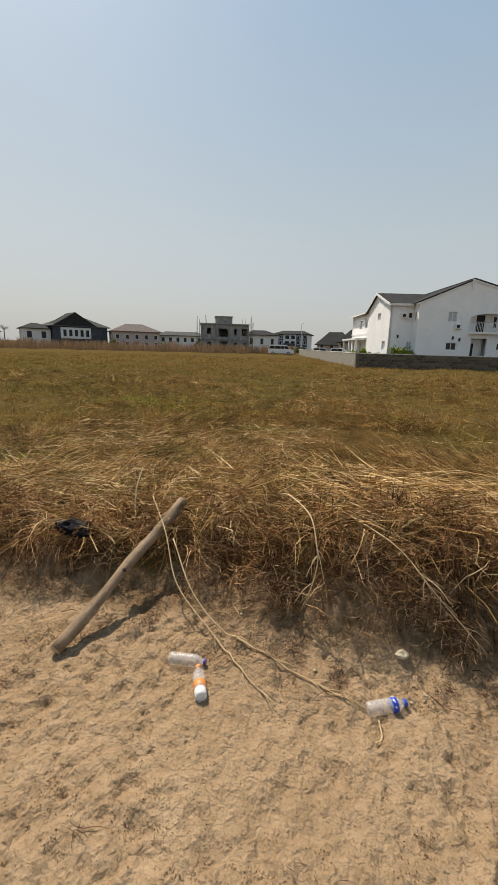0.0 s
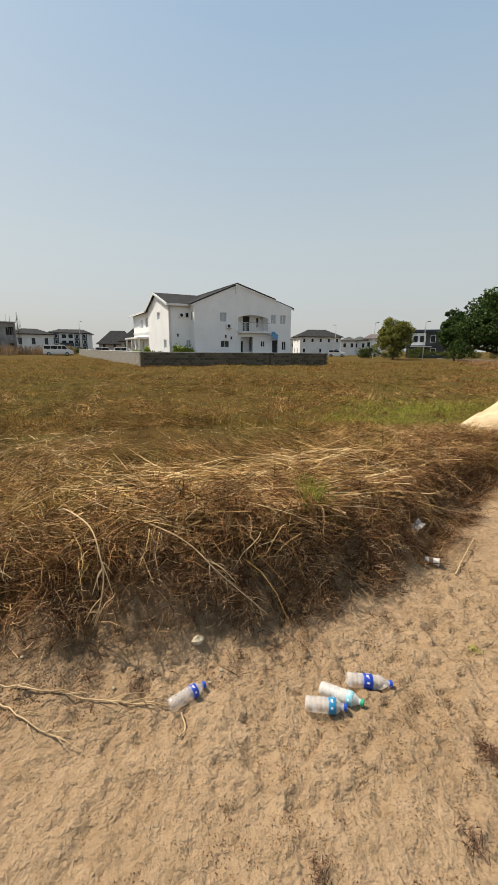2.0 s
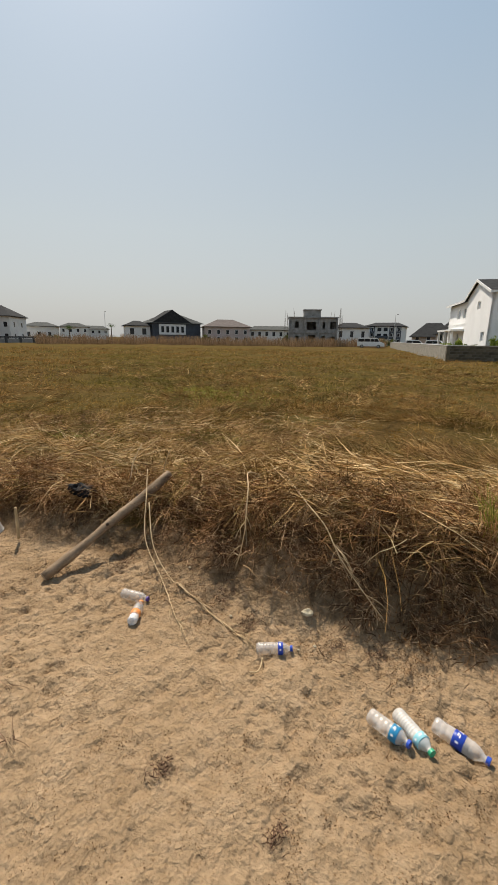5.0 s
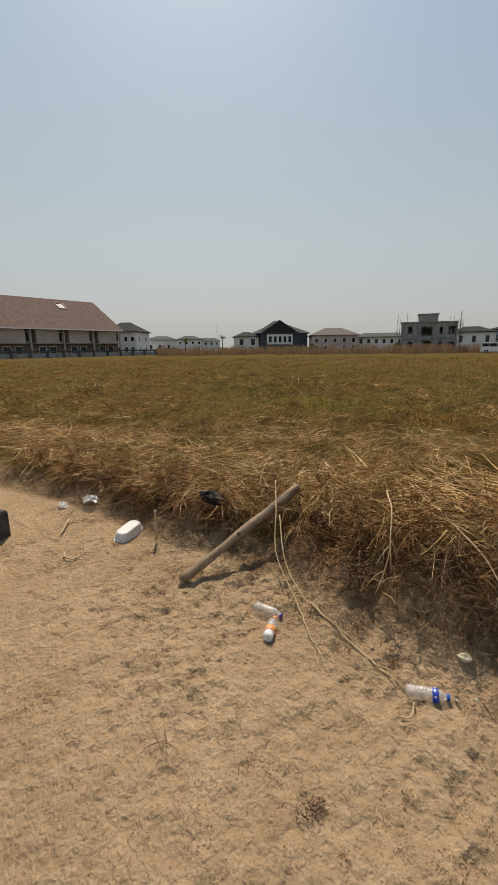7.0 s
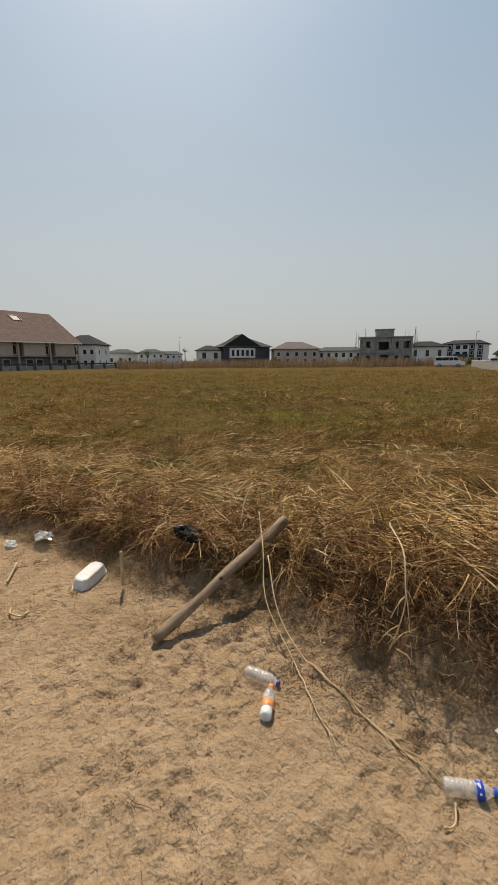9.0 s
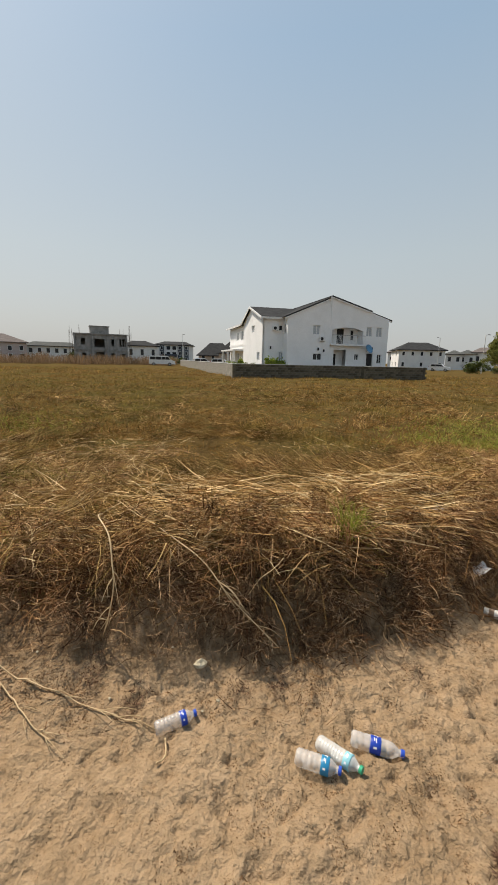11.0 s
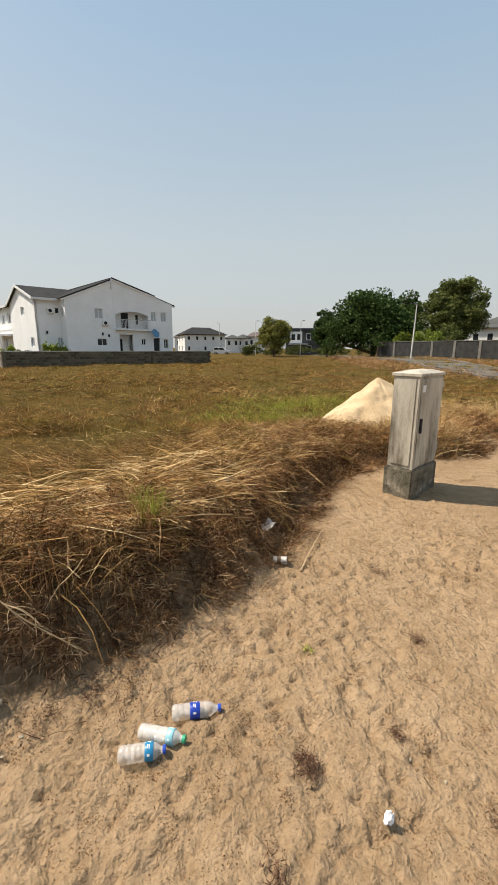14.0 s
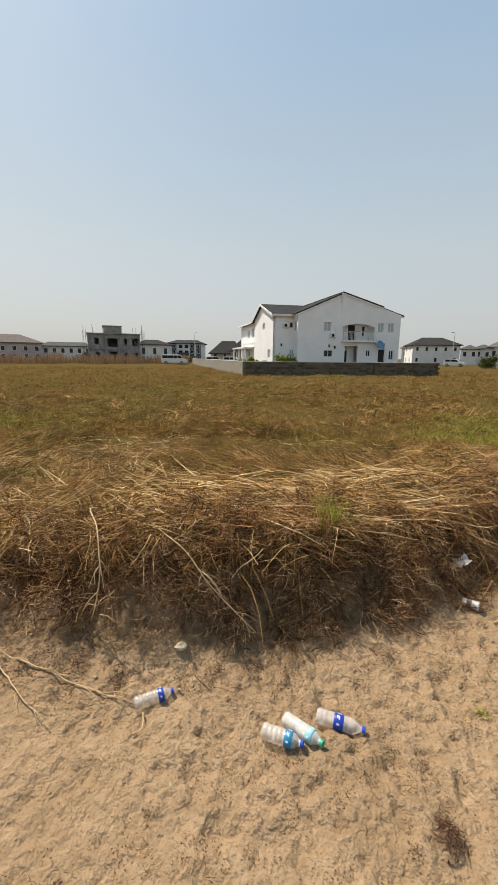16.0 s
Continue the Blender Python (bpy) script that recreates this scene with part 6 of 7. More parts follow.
# ---- sand heap ----
def sand_mound():
    M = surf("yellow_builder_sand", (0.45, 0.325, 0.185), (0.64, 0.485, 0.30), 3, 30, 0.95, 0.8, 0.04)
    b = bmesh.new()
    rows = []
    for i in range(49):
        row = []
        for k in range(96):
            a, r = 2 * math.pi * k / 96, 1.32 * i / 48
            x, y = 5.6 + r * math.cos(a) * 1.1, 7.25 + r * math.sin(a) * 0.85
            f = 1 - r / 1.32
            lump = 0.11 * float(vnoise(x, y, 0.45, 71)) + 0.09 * float(vnoise(x, y, 0.18, 72)) + 0.04 * float(vnoise(x, y, 0.08, 73)) - 0.07 * max(0.0, float(vnoise(math.atan2(y - 7.25, x - 5.6) * 2.2, r, 0.45, 74)))
            z = float(ground_z(x, y)) - 0.04 + 1.05 * f ** 1.12 * (1 - 0.08 * f * f) + 0.6 * lump * min(1, 3 * f) * (0.4 + 0.6 * (1 - f))
            row.append(b.verts.new((x, y, z)))
        rows.append(row)
    for p, q in zip(rows[1:], rows[2:]):
        for k in range(96):
            b.faces.new((p[k], q[k], q[(k + 1) % 96], p[(k + 1) % 96]))
    b.faces.new(rows[1])
    bmesh.ops.delete(b, geom=rows[0], context="VERTS")
    bmesh.ops.recalc_face_normals(b, faces=b.faces)
    tagged(mesh_ob("sand_mound", b, M, True), "heap of yellow builder's sand on the field edge", "sand heap")


sand_mound()

# ---- crumbs and pebbles on the sand ----
def crumbs(name, pts, lo, hi, mat, label, category):
    n = len(pts)
    s = U(lo, hi, n)[:, None]
    a = N(size=(n, 3)) * np.array((1, 1, 0.25))
    a /= np.linalg.norm(a, axis=1)[:, None]
    b = np.cross(a, N(size=(n, 3)) * 0.35 + np.array((0, 0, 1.0)))
    b /= np.linalg.norm(b, axis=1)[:, None]
    c = pts + np.array((0, 0, 0.0015))
    co = np.stack((c - a * s, c + b * s * 0.65, c + a * s, c - b * s * 0.65 + np.array((0, 0, 0.002))), 1).reshape(-1, 3)
    me = bpy.data.meshes.new(name)
    idx = np.arange(n * 4).reshape(-1, 4)
    me.from_pydata(co.tolist(), [], np.concatenate((idx[:, (0, 1, 2)], idx[:, (0, 2, 3)])).tolist())
    me.materials.append(mat)
    return tagged(new(name, me), label, category, kind="stuff")


def in_clusters(count, per, s0, s1, spread, keep=None):
    q, _ = clumped(count, per, -3.8, 5.5, -0.3, 4.6, s0, s1, spread, keep)
    return q


crumbs("plant_crumbs", in_clusters(1300, 34, -0.40, 0.22, 0.04, lambda x, y, s: vnoise(x, y, 0.17, 83) > -0.15 - 0.9 * s), 0.0018, 0.0055, M_CRUMB, "brown crumbs of dead plants at the bank's foot", "plant litter")
crumbs("leaf_crumbs", in_clusters(1500, 22, -6, -0.15, 0.016, lambda x, y, s: (vnoise(x, y, 0.32, 81) > -0.1) & (vnoise(x, y, 0.09, 82) > 0.25)), 0.0015, 0.0045, M_CRUMB, "clusters of brown plant crumbs trodden into the sand", "plant litter")
crumbs("leaf_specks", scatter(15000, -3.8, 5.5, -0.3, 4.2, -6, -0.1), 0.0014, 0.0042, M_CRUMB, "scattered brown specks on the sand", "plant litter")
p, i = clumped(260, 9, -3.0, 4.5, -0.1, 4.2, -3, -0.1, 0.02, lambda x, y, s: (vnoise(x, y, 0.32, 81) > -0.1) & (vnoise(x, y, 0.09, 82) > 0.2))
n = len(p)
strands("sand_litter", p, U(0, 6.28, n), U(-0.1, 0.6, n), U(0.008, 0.035, n), U(0.0, 1.0, n), U(0.0015, 0.003, n), 2, M_CRUMB, "tiny dead sprigs trodden into the sand", "plant litter", curl=0.8, kink=0.4)


p = scatter(420, -3.2, 4.5, -0.2, 4.5, -0.5, 0.08)
n = len(p)
strands("foot_twigs", p, U(0, 6.28, n), U(-0.1, 0.3, n), U(0.03, 0.13, n), U(0.0, 0.6, n), U(0.002, 0.0045, n), 3, M_MAT, "thin broken twigs fallen at the bank's foot", "plant litter", curl=0.6, kink=0.25)


def clump(x, y, r, n, high, name="dead_weed"):
    q = np.stack((x + N(0, 0.7 * r, n), y + N(0, r, n)), -1)
    q = np.concatenate((q, ground_z(q[:, 0], q[:, 1])[:, None]), 1)
    strands(name, q, U(0, 6.28, n), U(0.0, 1.4, n), U(0.25, 0.8, n) * high, U(0.2, 1.6, n), U(0.002, 0.0045, n), 3, M_WEED, "small dead brown weed on the sand", "weed", kind="stuff")


for x, y, r, k, hh in ((1.194, 1.008, 0.032, 520, 0.045), (1.62, 1.02, 0.02, 110, 0.04), (0.42, 0.62, 0.025, 120, 0.04), (-0.05, 0.52, 0.03, 150, 0.04), (0.36, 1.62, 0.05, 200, 0.03), (0.18, 1.5, 0.05, 180, 0.03), (2.1, 1.5, 0.03, 140, 0.05),
                      (-0.55, 1.42, 0.06, 220, 0.04), (-0.3, 1.35, 0.05, 200, 0.04), (0.95, 0.7, 0.03, 150, 0.04), (-1.4, 1.25, 0.05, 160, 0.04), (1.05, 1.9, 0.06, 200, 0.03), (-0.62, 0.19, 0.012, 14, 0.16), (-0.9, 0.3, 0.012, 12, 0.12), (1.75, 0.6, 0.03, 160, 0.04), (2.3, 2.2, 0.05, 160, 0.04)):
    clump(x, y, r, k, hh)

# ---- things lying about ----
def on_ground(x, y, up=0.0):
    return float(ground_z(x, y)) + up


def bottle(base, top, r, body, cap, label_mat=None, band=(0.5, 0.68), ribs=8, label="", fill=None, lift=0.0, bars=None):
    """A plastic drink bottle on its side: ribbed body, shoulder, neck, cap, label sleeve with plain bars."""
    b0, t0 = Vector((*base, on_ground(*base, r * 0.82 + lift))), Vector((*top, on_ground(*top, r * 0.62)))
    L = (t0 - b0).length
    d = (t0 - b0).normalized()
    m = Matrix.Translation(b0) @ d.to_track_quat("X", "Z").to_matrix().to_4x4()
    t = thing("plastic_bottle", m, label, "bottle", "discarded bottles")
    prof = [(0.004, r * 0.55), (0.0, r * 0.8), (0.008, r * 0.97), (0.02, r)]
    x1 = 0.70 * L
    for k in range(ribs):
        a = 0.02 + (x1 - 0.02) * (k + 0.5) / ribs
        if label_mat and band[0] * L - 0.005 < a < band[1] * L + 0.005:
            prof.append((a, r * 0.985))
        else:
            prof += [(a - 0.004, r), (a, r * 0.94), (a + 0.004, r)]
    prof += [(x1, r), (0.78 * L, r * 0.88), (0.85 * L, r * 0.62), (0.895 * L, r * 0.42), (0.93 * L, r * 0.40), (0.935 * L, r * 0.47), (0.94 * L, r * 0.40), (0.985 * L, r * 0.38)]
    part("body", turned(prof, 22, lobes=5, lobe=0.012), body, t, smooth=True)
    if cap:
        part("cap", turned([(0.93 * L, r * 0.44), (0.934 * L, r * 0.49), (0.995 * L, r * 0.49), (L, r * 0.44)], 18), cap, t, smooth=False)
    if label_mat:
        s = part("label_sleeve", turned([(band[0] * L, r * 0.99), (band[0] * L + 0.001, r * 1.012), (band[1] * L - 0.001, r * 1.012), (band[1] * L, r * 0.99)], 22), label_mat, t, smooth=True)
        if bars:
            w = (band[1] - band[0]) * L
            for u0, u1, ang, hw in ((0.3, 0.55, -34, 0.004), (0.62, 0.7, -26, 0.007), (0.3, 0.42, 8, 0.007), (0.5, 0.58, 14, 0.009), (0.3, 0.6, 62, 0.004)):
                q = box(band[0] * L + u0 * w, band[0] * L + u1 * w, -hw, hw, r * 1.004, r * 1.016)
                q.transform(pose(0, 0, 0, ang, 0, 0))
                part("print_bar", q, bars, s)
    if fill:
        part("contents", turned([(0.006, r * 0.7), (0.012, r * 0.9), (0.24 * L, r * 0.92), (0.27 * L, r * 0.5)], 18), fill, t, "white powdery remains", True)
    return t


P_CLEAR = clear_plastic("clear_bottle_plastic", (0.97, 0.97, 0.98), 0.28)
P_MILKY = clear_plastic("milky_bottle_plastic", (0.93, 0.97, 0.98), 0.45)
P_DUSTY = clear_plastic("dusty_bottle_plastic", (0.98, 0.96, 0.93), 0.34)
C_BLUE = plain("blue_cap_plastic", (0.02, 0.07, 0.42), 0.4)
C_GREEN = plain("green_cap_plastic", (0.03, 0.32, 0.17), 0.4)
C_VIOLET = plain("violet_cap_plastic", (0.08, 0.04, 0.24), 0.45)
L_BLUE = plain("deep_blue_label", (0.015, 0.05, 0.36), 0.4)
L_TEAL = plain("teal_blue_label", (0.02, 0.20, 0.38), 0.4)
L_PALE = plain("pale_teal_label", (0.25, 0.52, 0.58), 0.4)
L_ORANGE = plain("orange_label", (0.72, 0.27, 0.08), 0.45)
W_PAPER = plain("white_paper", (0.78, 0.77, 0.75), 0.8)
bottle((-0.142, 1.221), (0.010, 1.333), 0.031, P_CLEAR, C_BLUE, L_BLUE, (0.6, 0.74), 7, "clear bottle with a torn blue label and blue cap", bars=W_PAPER)
bottle((0.472, 1.244), (0.658, 1.217), 0.034, P_DUSTY, C_BLUE, L_TEAL, (0.56, 0.74), 5, "dusty clear bottle with teal-blue label and blue cap", bars=W_PAPER)
bottle((0.560, 1.332), (0.741, 1.231), 0.032, P_MILKY, C_GREEN, L_PALE, (0.62, 0.76), 10, "milky ribbed bottle with a green cap", bars=W_PAPER)
bottle((0.701, 1.387), (0.922, 1.365), 0.034, P_DUSTY, C_BLUE, L_BLUE, (0.36, 0.56), 6, "dusty clear bottle with deep blue label and cap", bars=W_PAPER)
bottle((-1.110, 1.064), (-0.928, 1.128), 0.031, P_CLEAR, C_VIOLET, None, (0, 0), 8, "clear unlabelled bottle with a violet cap")
bottle((-0.828, 0.931), (-0.953, 1.092), 0.030, P_CLEAR, L_ORANGE, L_ORANGE, (0.28, 0.46), 5, "clear drink bottle with orange label and white remains", W_PAPER)


def container():
    """The white plastic container lying upside down, with its wire handle."""
    x, y = -2.635, 0.80
    t = thing("plastic_container", pose(x, y, on_ground(x, y), 6, -5, math.degrees(math.atan2(0.24, -0.15))), "white plastic container lying upside down on the sand", "container")
    b = bmesh.new()
    rows = []
    for z, s in ((0.0, 1.06), (0.014, 1.06), (0.018, 1.0), (0.085, 0.84), (0.092, 0.78)):
        ring = [(-0.15, -0.04), (-0.11, -0.08), (0.11, -0.08), (0.15, -0.045), (0.15, 0.045), (0.11, 0.08), (-0.11, 0.08), (-0.15, 0.04)]
        rows.append([b.verts.new((u * s, v * s * 0.82, z)) for u, v in ring])
    for p, q in zip(rows, rows[1:]):
        for k in range(8):
            b.faces.new((p[k], p[(k + 1) % 8], q[(k + 1) % 8], q[k]))
    b.faces.new(rows[0][::-1])
    b.faces.new(rows[-1])
    bmesh.ops.bevel(b, geom=[e for e in b.edges if abs(e.verts[0].co.z - e.verts[1].co.z) < 0.001], offset=0.004, segments=2, affect="EDGES")
    part("tub", b, surf("scuffed_white_plastic", (0.56, 0.53, 0.48), (0.74, 0.71, 0.66), 12, 60, 0.65, 0.05, 0.002, spec=0.2, grime=(0.5, 0.42, 0.3), grime_at=(0.6, 0.8)), t)
    part("wire_handle", tube(spline([(-0.14, -0.06, 0.02), (-0.2, -0.05, 0.012), (-0.215, 0.0, 0.008), (-0.19, 0.05, 0.01), (-0.14, 0.06, 0.02)]), [0.004] * 25, 5), plain("rusty_wire", (0.12, 0.05, 0.025), 0.8, 0.3), t)


def crumple(name, m, size, mat, label, category, seed, rough=0.5, flat=0.5, detail=3):
    b = bmesh.new()
    bmesh.ops.create_icosphere(b, subdivisions=detail, radius=1.0)
    for v in b.verts:
        p = v.co * 1.8 + Vector((seed, seed * 2, 0))
        k = 1 + rough * noise.noise(p) + rough * 0.7 * abs(noise.noise(p * 2.6)) + 0.3 * rough * noise.noise(p * 6)
        v.co = Vector((v.co.x * k * size[0], v.co.y * k * size[1], max(-0.25, v.co.z * k) * size[2]))
    ob = mesh_ob(name, b, mat)
    ob.matrix_world = m
    return tagged(ob, label, category)


container()
crumple("polythene_bag", pose(-2.18, 1.42, on_ground(-2.18, 1.42, 0.15), 0, 8, 20), (0.125, 0.08, 0.06), plain("black_polythene", (0.006, 0.006, 0.007), 0.6, 0, 0.08), "crumpled black polythene bag on the dry grass", "plastic bag", 3.1, 0.45)
M_ROCK = surf("pale_yellow_stone", (0.30, 0.25, 0.16), (0.52, 0.45, 0.32), 20, 90, 0.9, 0.5, 0.004)
crumple("stone", pose(-0.05, 1.565, on_ground(-0.05, 1.565, -0.004), 0, 0, 15), (0.036, 0.026, 0.022), M_ROCK, "pale yellow stone at the foot of the bank", "stone", 5.3, 0.35, detail=2)
for x, y, s in ((0.085, 1.43, 0.014), (0.03, 1.36, 0.010), (-0.42, 1.33, 0.012), (1.62, 0.93, 0.012), (1.68, 0.80, 0.011), (0.72, 1.95, 0.012), (-0.9, 1.45, 0.013), (2.0, 2.0, 0.011), (2.6, 2.3, 0.012), (1.3, 2.2, 0.012), (-0.2, 1.58, 0.012)):
    tagged(crumple("pebble", pose(x, y, on_ground(x, y, 0.003), 0, 0, 40 * x), (0.7 * s, 0.55 * s, 0.42 * s), M_ROCK, "small pale pebble lying on the sand", "pebble", x * 3 + y, 0.3, detail=2), group="pebbles")
crumple("tissue", pose(1.385, 0.745, on_ground(1.385, 0.745, 0.014), 10, 20, 30), (0.017, 0.012, 0.02), plain("white_tissue", (0.82, 0.82, 0.82), 0.9), "crumpled white tissue on the sand", "tissue", 9.2, 0.9)
crumple("plastic_scrap", pose(-3.50, 0.72, on_ground(-3.50, 0.72, 0.03), 0, 0, 30), (0.07, 0.05, 0.04), P_MILKY, "crumpled clear plastic film at the grass edge", "plastic scrap", 4.4, 0.8)
crumple("plastic_scrap", pose(-3.70, 0.49, on_ground(-3.70, 0.49, 0.02), 0, 0, 10), (0.05, 0.035, 0.03), P_MILKY, "torn clear plastic film at the grass edge", "plastic scrap", 6.4, 0.8)
crumple("plastic_scrap", pose(1.45, 3.35, on_ground(1.45, 3.35, 0.10), 0, 0, 10), (0.05, 0.03, 0.03), P_MILKY, "pale plastic film caught in dry grass", "plastic scrap", 2.4, 0.8)


def cup():
    x, y = 1.655, 2.526
    t = thing("paper_cup", pose(x, y, on_ground(x, y, 0.026), 0, 0, -25), "dirty white paper cup lying on the sand", "cup")
    bm = turned([(-0.05, 0.022), (-0.049, 0.024), (0.05, 0.030), (0.051, 0.031)], 20)
    part("cup_body", bm, surf("dirty_white_card", (0.42, 0.38, 0.32), (0.68, 0.65, 0.6), 25, 90, 0.8, 0.1, 0.002), t)
    part("rim", turned([(0.049, 0.032), (0.052, 0.033), (0.054, 0.031)], 20), W_PAPER, t)
    part("print_band", turned([(-0.02, 0.0266), (-0.019, 0.0272), (0.01, 0.0290), (0.011, 0.0284)], 20), plain("brown_print", (0.2, 0.13, 0.08), 0.7), t)


def wrapper():
    """A folded white wrapper caught on the bank."""
    x, y = 1.672, 2.85
    b = bmesh.new()
    rows = []
    for i in range(9):
        row = []
        for j in range(5):
            u, v = (i / 8 - 0.5) * 0.15, (j / 4 - 0.5) * 0.07
            row.append(b.verts.new((u, v, 0.012 * math.sin(i * 1.3) + 0.02 * abs(v) / 0.035 + 0.006 * math.sin(j * 2 + i))))
        rows.append(row)
    for p, q in zip(rows, rows[1:]):
        for j in range(4):
            b.faces.new((p[j], p[j + 1], q[j + 1], q[j]))
    bmesh.ops.solidify(b, geom=b.faces[:], thickness=0.0015)
    ob = mesh_ob("wrapper", b, W_PAPER, True)
    ob.matrix_world = pose(x, y, on_ground(x, y, 0.06), 25, -10, 40)
    tagged(ob, "crumpled white wrapper caught in the dry grass", "wrapper")


cup()
wrapper()


def log():
    """The weathered pole leaning on the bank."""
    a, b = Vector((-1.655, 0.815, 0.0)), Vector((-1.64, 1.905, 0.515))
    a.z = on_ground(a.x, a.y, 0.03)
    t = thing("wooden_pole", pose(0, 0, 0), "weathered grey-brown wooden pole leaning on the bank", "wooden pole")
    pts, rad = [], []
    for k in range(23):
        s = k / 22
        p = a.lerp(b, s)
        p += Vector((0.010 * math.sin(s * 9), 0, 0.008 * math.sin(s * 6 + 1)))
        pts.append(p)
        rad.append(0.0325 + 0.005 * math.sin(s * 13) * math.sin(s * 5) + 0.003 * s)
    M = surf("weathered_wood", (0.105, 0.066, 0.038), (0.36, 0.26, 0.165), 4, 50, 0.85, 0.8, 0.008, stretch=(6, 1.2, 2.5), grime=(0.08, 0.055, 0.035), grime_at=(0.6, 0.72))
    bm = tube(pts, rad, 14)
    part("shaft", bm, M, t, smooth=True)
    C = surf("pale_cut_wood", (0.36, 0.27, 0.17), (0.52, 0.41, 0.28), 30, 120, 0.9, 0.3, 0.002)
    d = (b - a).normalized()
    for p, s in ((pts[0], -1), (pts[-1], 1)):
        e = turned([(0.0, 0.033), (0.003, 0.030)], 14)
        e.transform(Matrix.Translation(p + d * s * 0.0005) @ (d * s).to_track_quat("X", "Z").to_matrix().to_4x4())
        part("cut_end", e, C, t)
    K = plain("dark_knot", (0.05, 0.032, 0.02), 0.9)
    for s, o in ((0.2, (-0.6, -0.75)), (0.73, (0.75, -0.5)), (0.45, (-0.9, 0.3))):
        p = a.lerp(b, s)
        side = d.cross(Vector((0, 0, 1))).normalized()
        up = side.cross(d)
        q = (side * -o[0] + up * 0.9).normalized()
        e = turned([(0.0, 0.013), (0.006, 0.011), (0.009, 0.006)], 10)
        e.transform(Matrix.Translation(p + q * 0.032) @ q.to_track_quat("X", "Z").to_matrix().to_4x4())
        part("knot", e, K, t)


def stalk(points, r0, r1, label, branches=0, seed=0, name="dry_stalk"):
    """One long dry stalk, tapered, with a few side sprigs near its tip."""
    q = random.Random(seed)
    pts = spline(points, 7)
    pts = [Vector((p.x, p.y, max(p.z, on_ground(p.x, p.y, 0.012)))) for p in pts]
    n = len(pts)
    t = thing(name, pose(0, 0, 0), label, "stalk", "long dry stalks")
    part("stem", tube(pts, [r0 + (r1 - r0) * k / (n - 1) for k in range(n)], 6), M_STALK, t, smooth=True)
    for k in range(branches):
        i = int(n * q.uniform(0.5, 0.92))
        o = pts[i]
        d = (pts[min(i + 2, n - 1)] - pts[i - 1]).normalized()
        e = o + d * q.uniform(0.06, 0.16) + Vector((q.uniform(-0.06, 0.06), q.uniform(-0.05, 0.05), q.uniform(-0.05, 0.03)))
        e.z = max(e.z, on_ground(e.x, e.y, 0.003))
        mid = (o + e) / 2 + Vector((q.uniform(-0.015, 0.015), 0, 0.015))
        part("sprig", tube(spline([o, mid, e], 3), [r1 * 0.9, r1 * 0.85, r1 * 0.75, r1 * 0.7, r1 * 0.6, r1 * 0.5, r1 * 0.45][:7], 5), M_STALK, t)


log()
stalk([(-1.10, 2.45, 0.50), (-0.85, 2.0, 0.68), (-0.62, 1.72, 0.70), (-0.535, 1.60, 0.60), (-0.51, 1.56, 0.50), (-0.535, 1.55, 0.35), (-0.585, 1.56, 0.20)], 0.005, 0.003, "long pale stalk bent over the bank's edge", 9, 1)
stalk([(-0.97, 2.63, 0.51), (-0.337, 1.99, 0.585), (-0.118, 1.85, 0.538), (0.067, 1.74, 0.41), (0.33, 1.74, 0.16)], 0.005, 0.0025, "long pale stalk slanting down the bank", 10, 2)
stalk([(-1.45, 1.55, 0.42), (-1.16, 1.36, 0.22), (-0.86, 1.31, 0.07), (-0.43, 1.26, 0.05), (-0.14, 1.23, 0.04)], 0.0046, 0.0025, "long stalk trailing across the sand", 9, 3)
stalk([(-1.87, 1.86, 0.52), (-1.55, 1.60, 0.42), (-1.31, 1.40, 0.22), (-0.969, 1.276, 0.08), (-0.696, 1.136, 0.04), (-0.56, 1.09, 0.035)], 0.0046, 0.0025, "long stalk fallen from the bank to the sand", 10, 4)
stalk([(-0.085, 1.20, 0.04), (-0.06, 1.14, 0.035), (-0.078, 1.085, 0.03)], 0.004, 0.003, "short bent twig beside a bottle", 0, 5, "twig")
stalk([(-2.345, 0.938, 0.06), (-2.35, 0.94, 0.19), (-2.355, 0.944, 0.32)], 0.012, 0.010, "short pale stake standing at the bank's foot", 0, 6, "stake")
stalk([(-2.987, 0.31, 0.05), (-3.11, 0.375, 0.06), (-3.236, 0.436, 0.07)], 0.007, 0.008, "pale stick lying on the sand", 0, 7, "stick")
stalk([(-2.62, 0.26, 0.03), (-2.53, 0.24, 0.05), (-2.46, 0.29, 0.04), (-2.5, 0.34, 0.03)], 0.006, 0.005, "curled brown root on the sand", 1, 8, "root")
stalk([(-1.9, 1.70, 0.46), (-1.95, 1.78, 0.60), (-1.99, 1.9, 0.72)], 0.006, 0.004, "broken upright stalk on the bank", 0, 9)
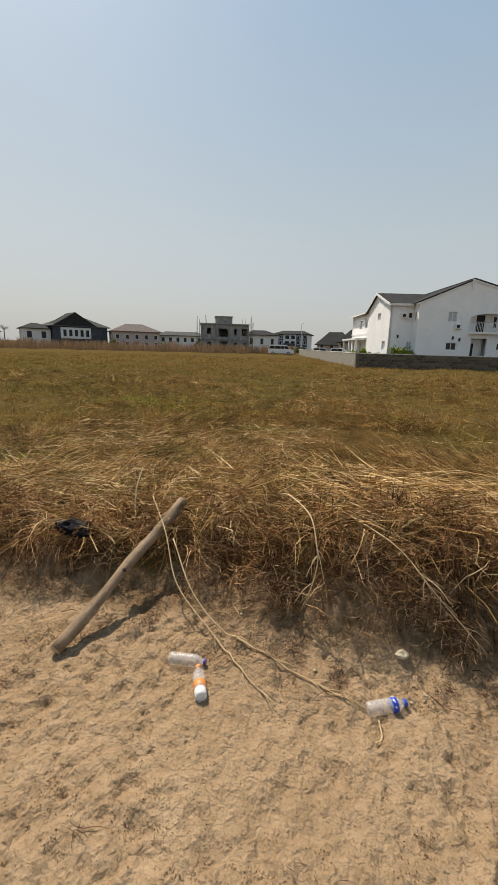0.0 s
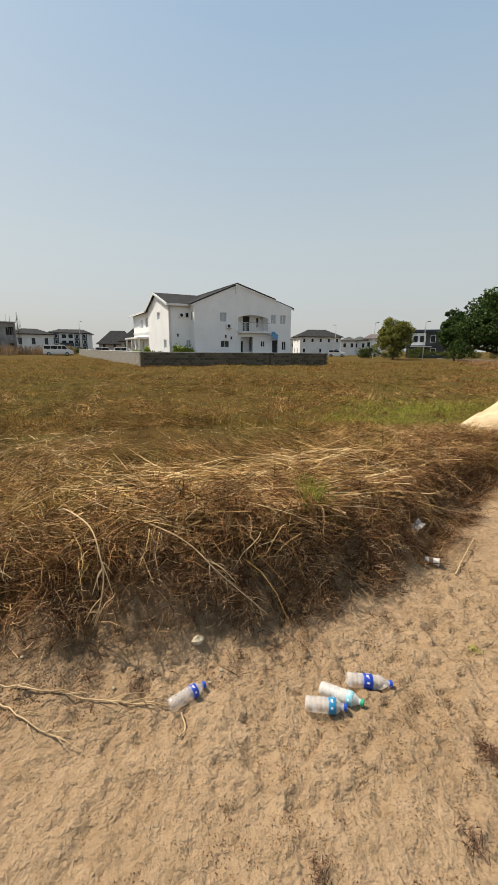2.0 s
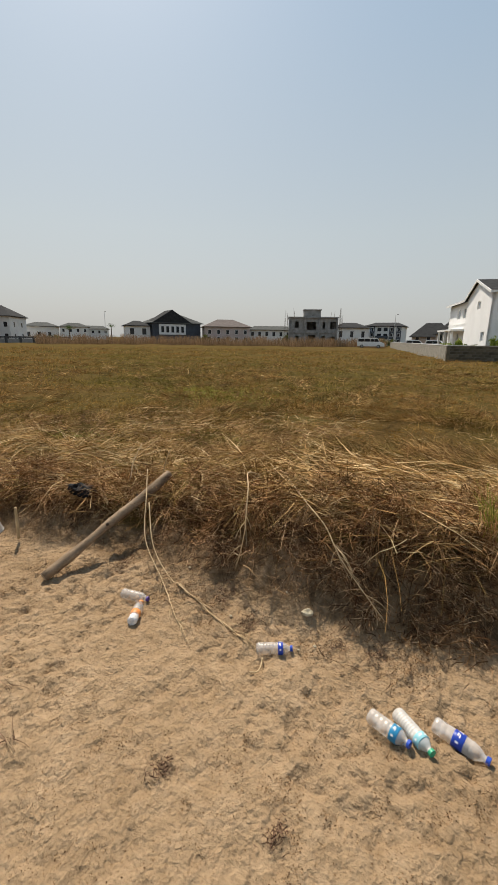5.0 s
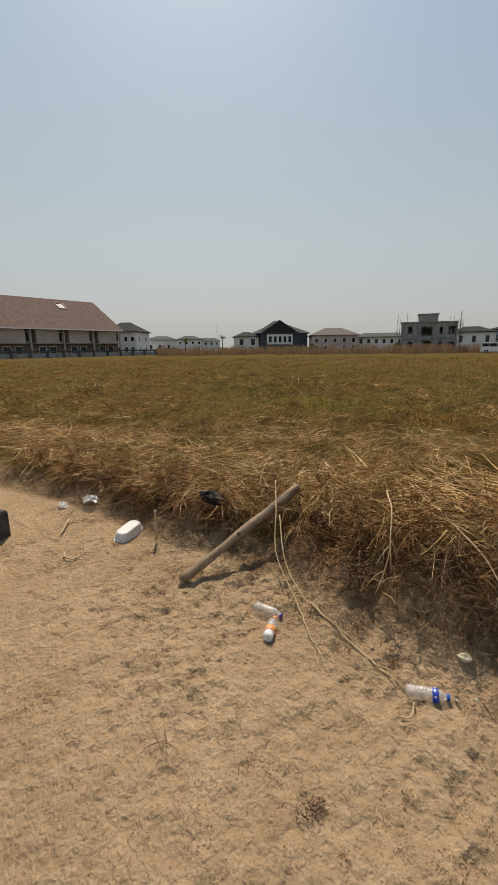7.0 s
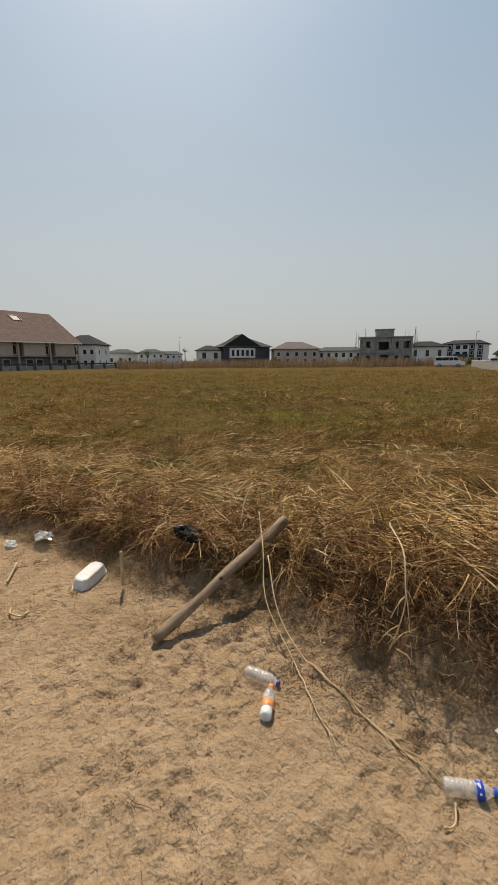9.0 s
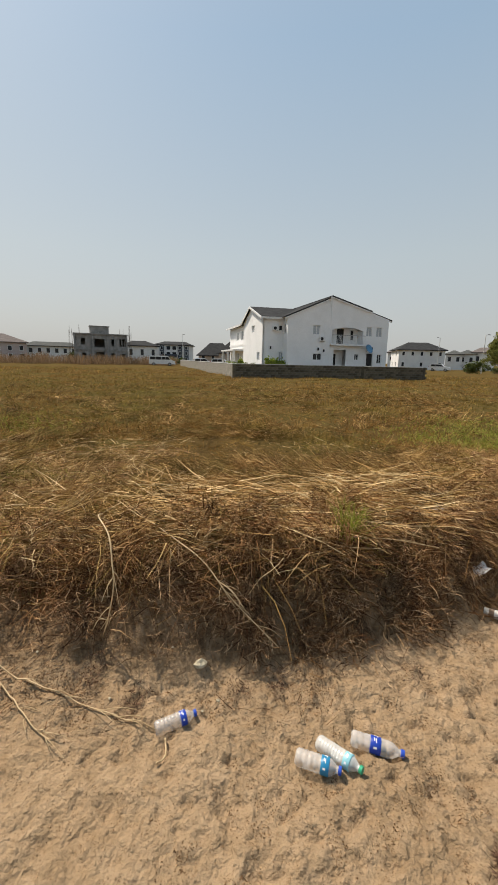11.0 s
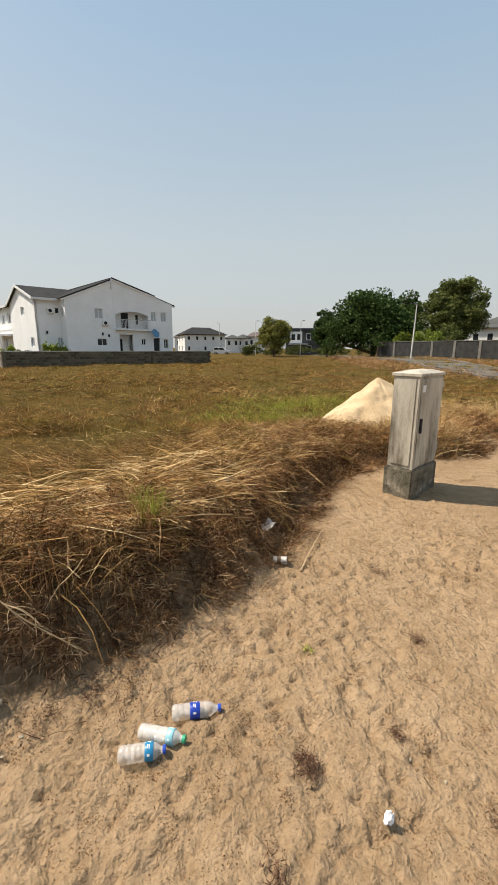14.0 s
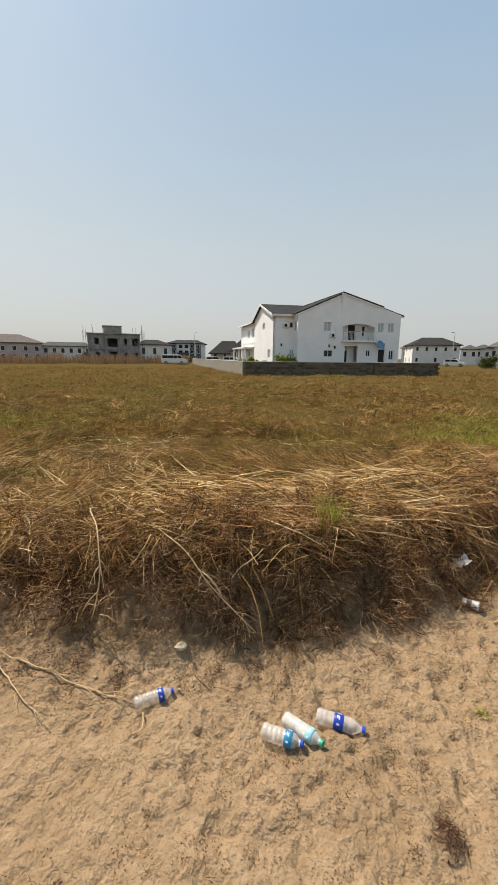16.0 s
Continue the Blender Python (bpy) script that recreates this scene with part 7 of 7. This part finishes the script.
stalk([(-1.78, 1.95, 0.45), (-1.76, 1.98, 0.6), (-1.72, 2.0, 0.70)], 0.006, 0.004, "broken upright stalk on the bank", 0, 10)
stalk([(-0.1, 2.75, 0.46), (0.35, 2.46, 0.50), (0.95, 2.52, 0.50), (1.3, 2.6, 0.44)], 0.005, 0.003, "long straw stalk lying along the bank", 3, 11)
stalk([(0.0, 2.5, 0.44), (0.4, 2.36, 0.47), (0.9, 2.42, 0.47)], 0.0045, 0.003, "long straw stalk lying along the bank", 3, 12)
stalk([(1.75, 2.35, 0.03), (1.95, 2.6, 0.05), (2.2, 2.9, 0.06)], 0.005, 0.003, "dark twig at the foot of the bank", 3, 13, "twig")
stalk([(0.2, 3.3, 0.42), (0.9, 3.5, 0.48), (1.6, 3.1, 0.44)], 0.006, 0.003, "long golden stalk on the straw heap", 3, 14)
stalk([(-2.9, 1.5, 0.25), (-3.3, 1.2, 0.33), (-3.9, 0.75, 0.22)], 0.006, 0.003, "broken pale stalk at the field's edge", 3, 15)

# ---- blocks of the plot wall ----
def block_mesh(l, d, h):
    b = box(0.011, l - 0.011, 0, d, 0.011, h - 0.011)
    me = bpy.data.meshes.new("block")
    b.to_mesh(me)
    b.free()
    me.materials.append(M_BLOCK)
    return me


BL, BH = 0.4545, 0.2125
full, halfb = block_mesh(BL, 0.03, BH), block_mesh(BL / 2, 0.03, BH)
for j in range(6):
    x = 0.0
    while x < 18.88:
        me = halfb if (x == 0.0 and j % 2) else full
        o = new("block", me)
        o.parent = south_wall
        o.location = (x + 0.02, -0.008 + 0.006 * random.random(), j * BH)
        x += BL / 2 if me is halfb else BL
b = bmesh.new()
for j in range(6):
    for k in range(130):
        y = 0.26 + k * BL + (BL / 2 if j % 2 else 0)
        if y + BL < 60:
            box(-0.006 + 0.005 * random.random(), 0.025, y + 0.006, y + BL - 0.006, j * BH + 0.006, (j + 1) * BH - 0.006, b)
tagged(part("blocks", b, M_PALEBLOCK, west_wall, "weathered grey blocks"), kind="stuff")
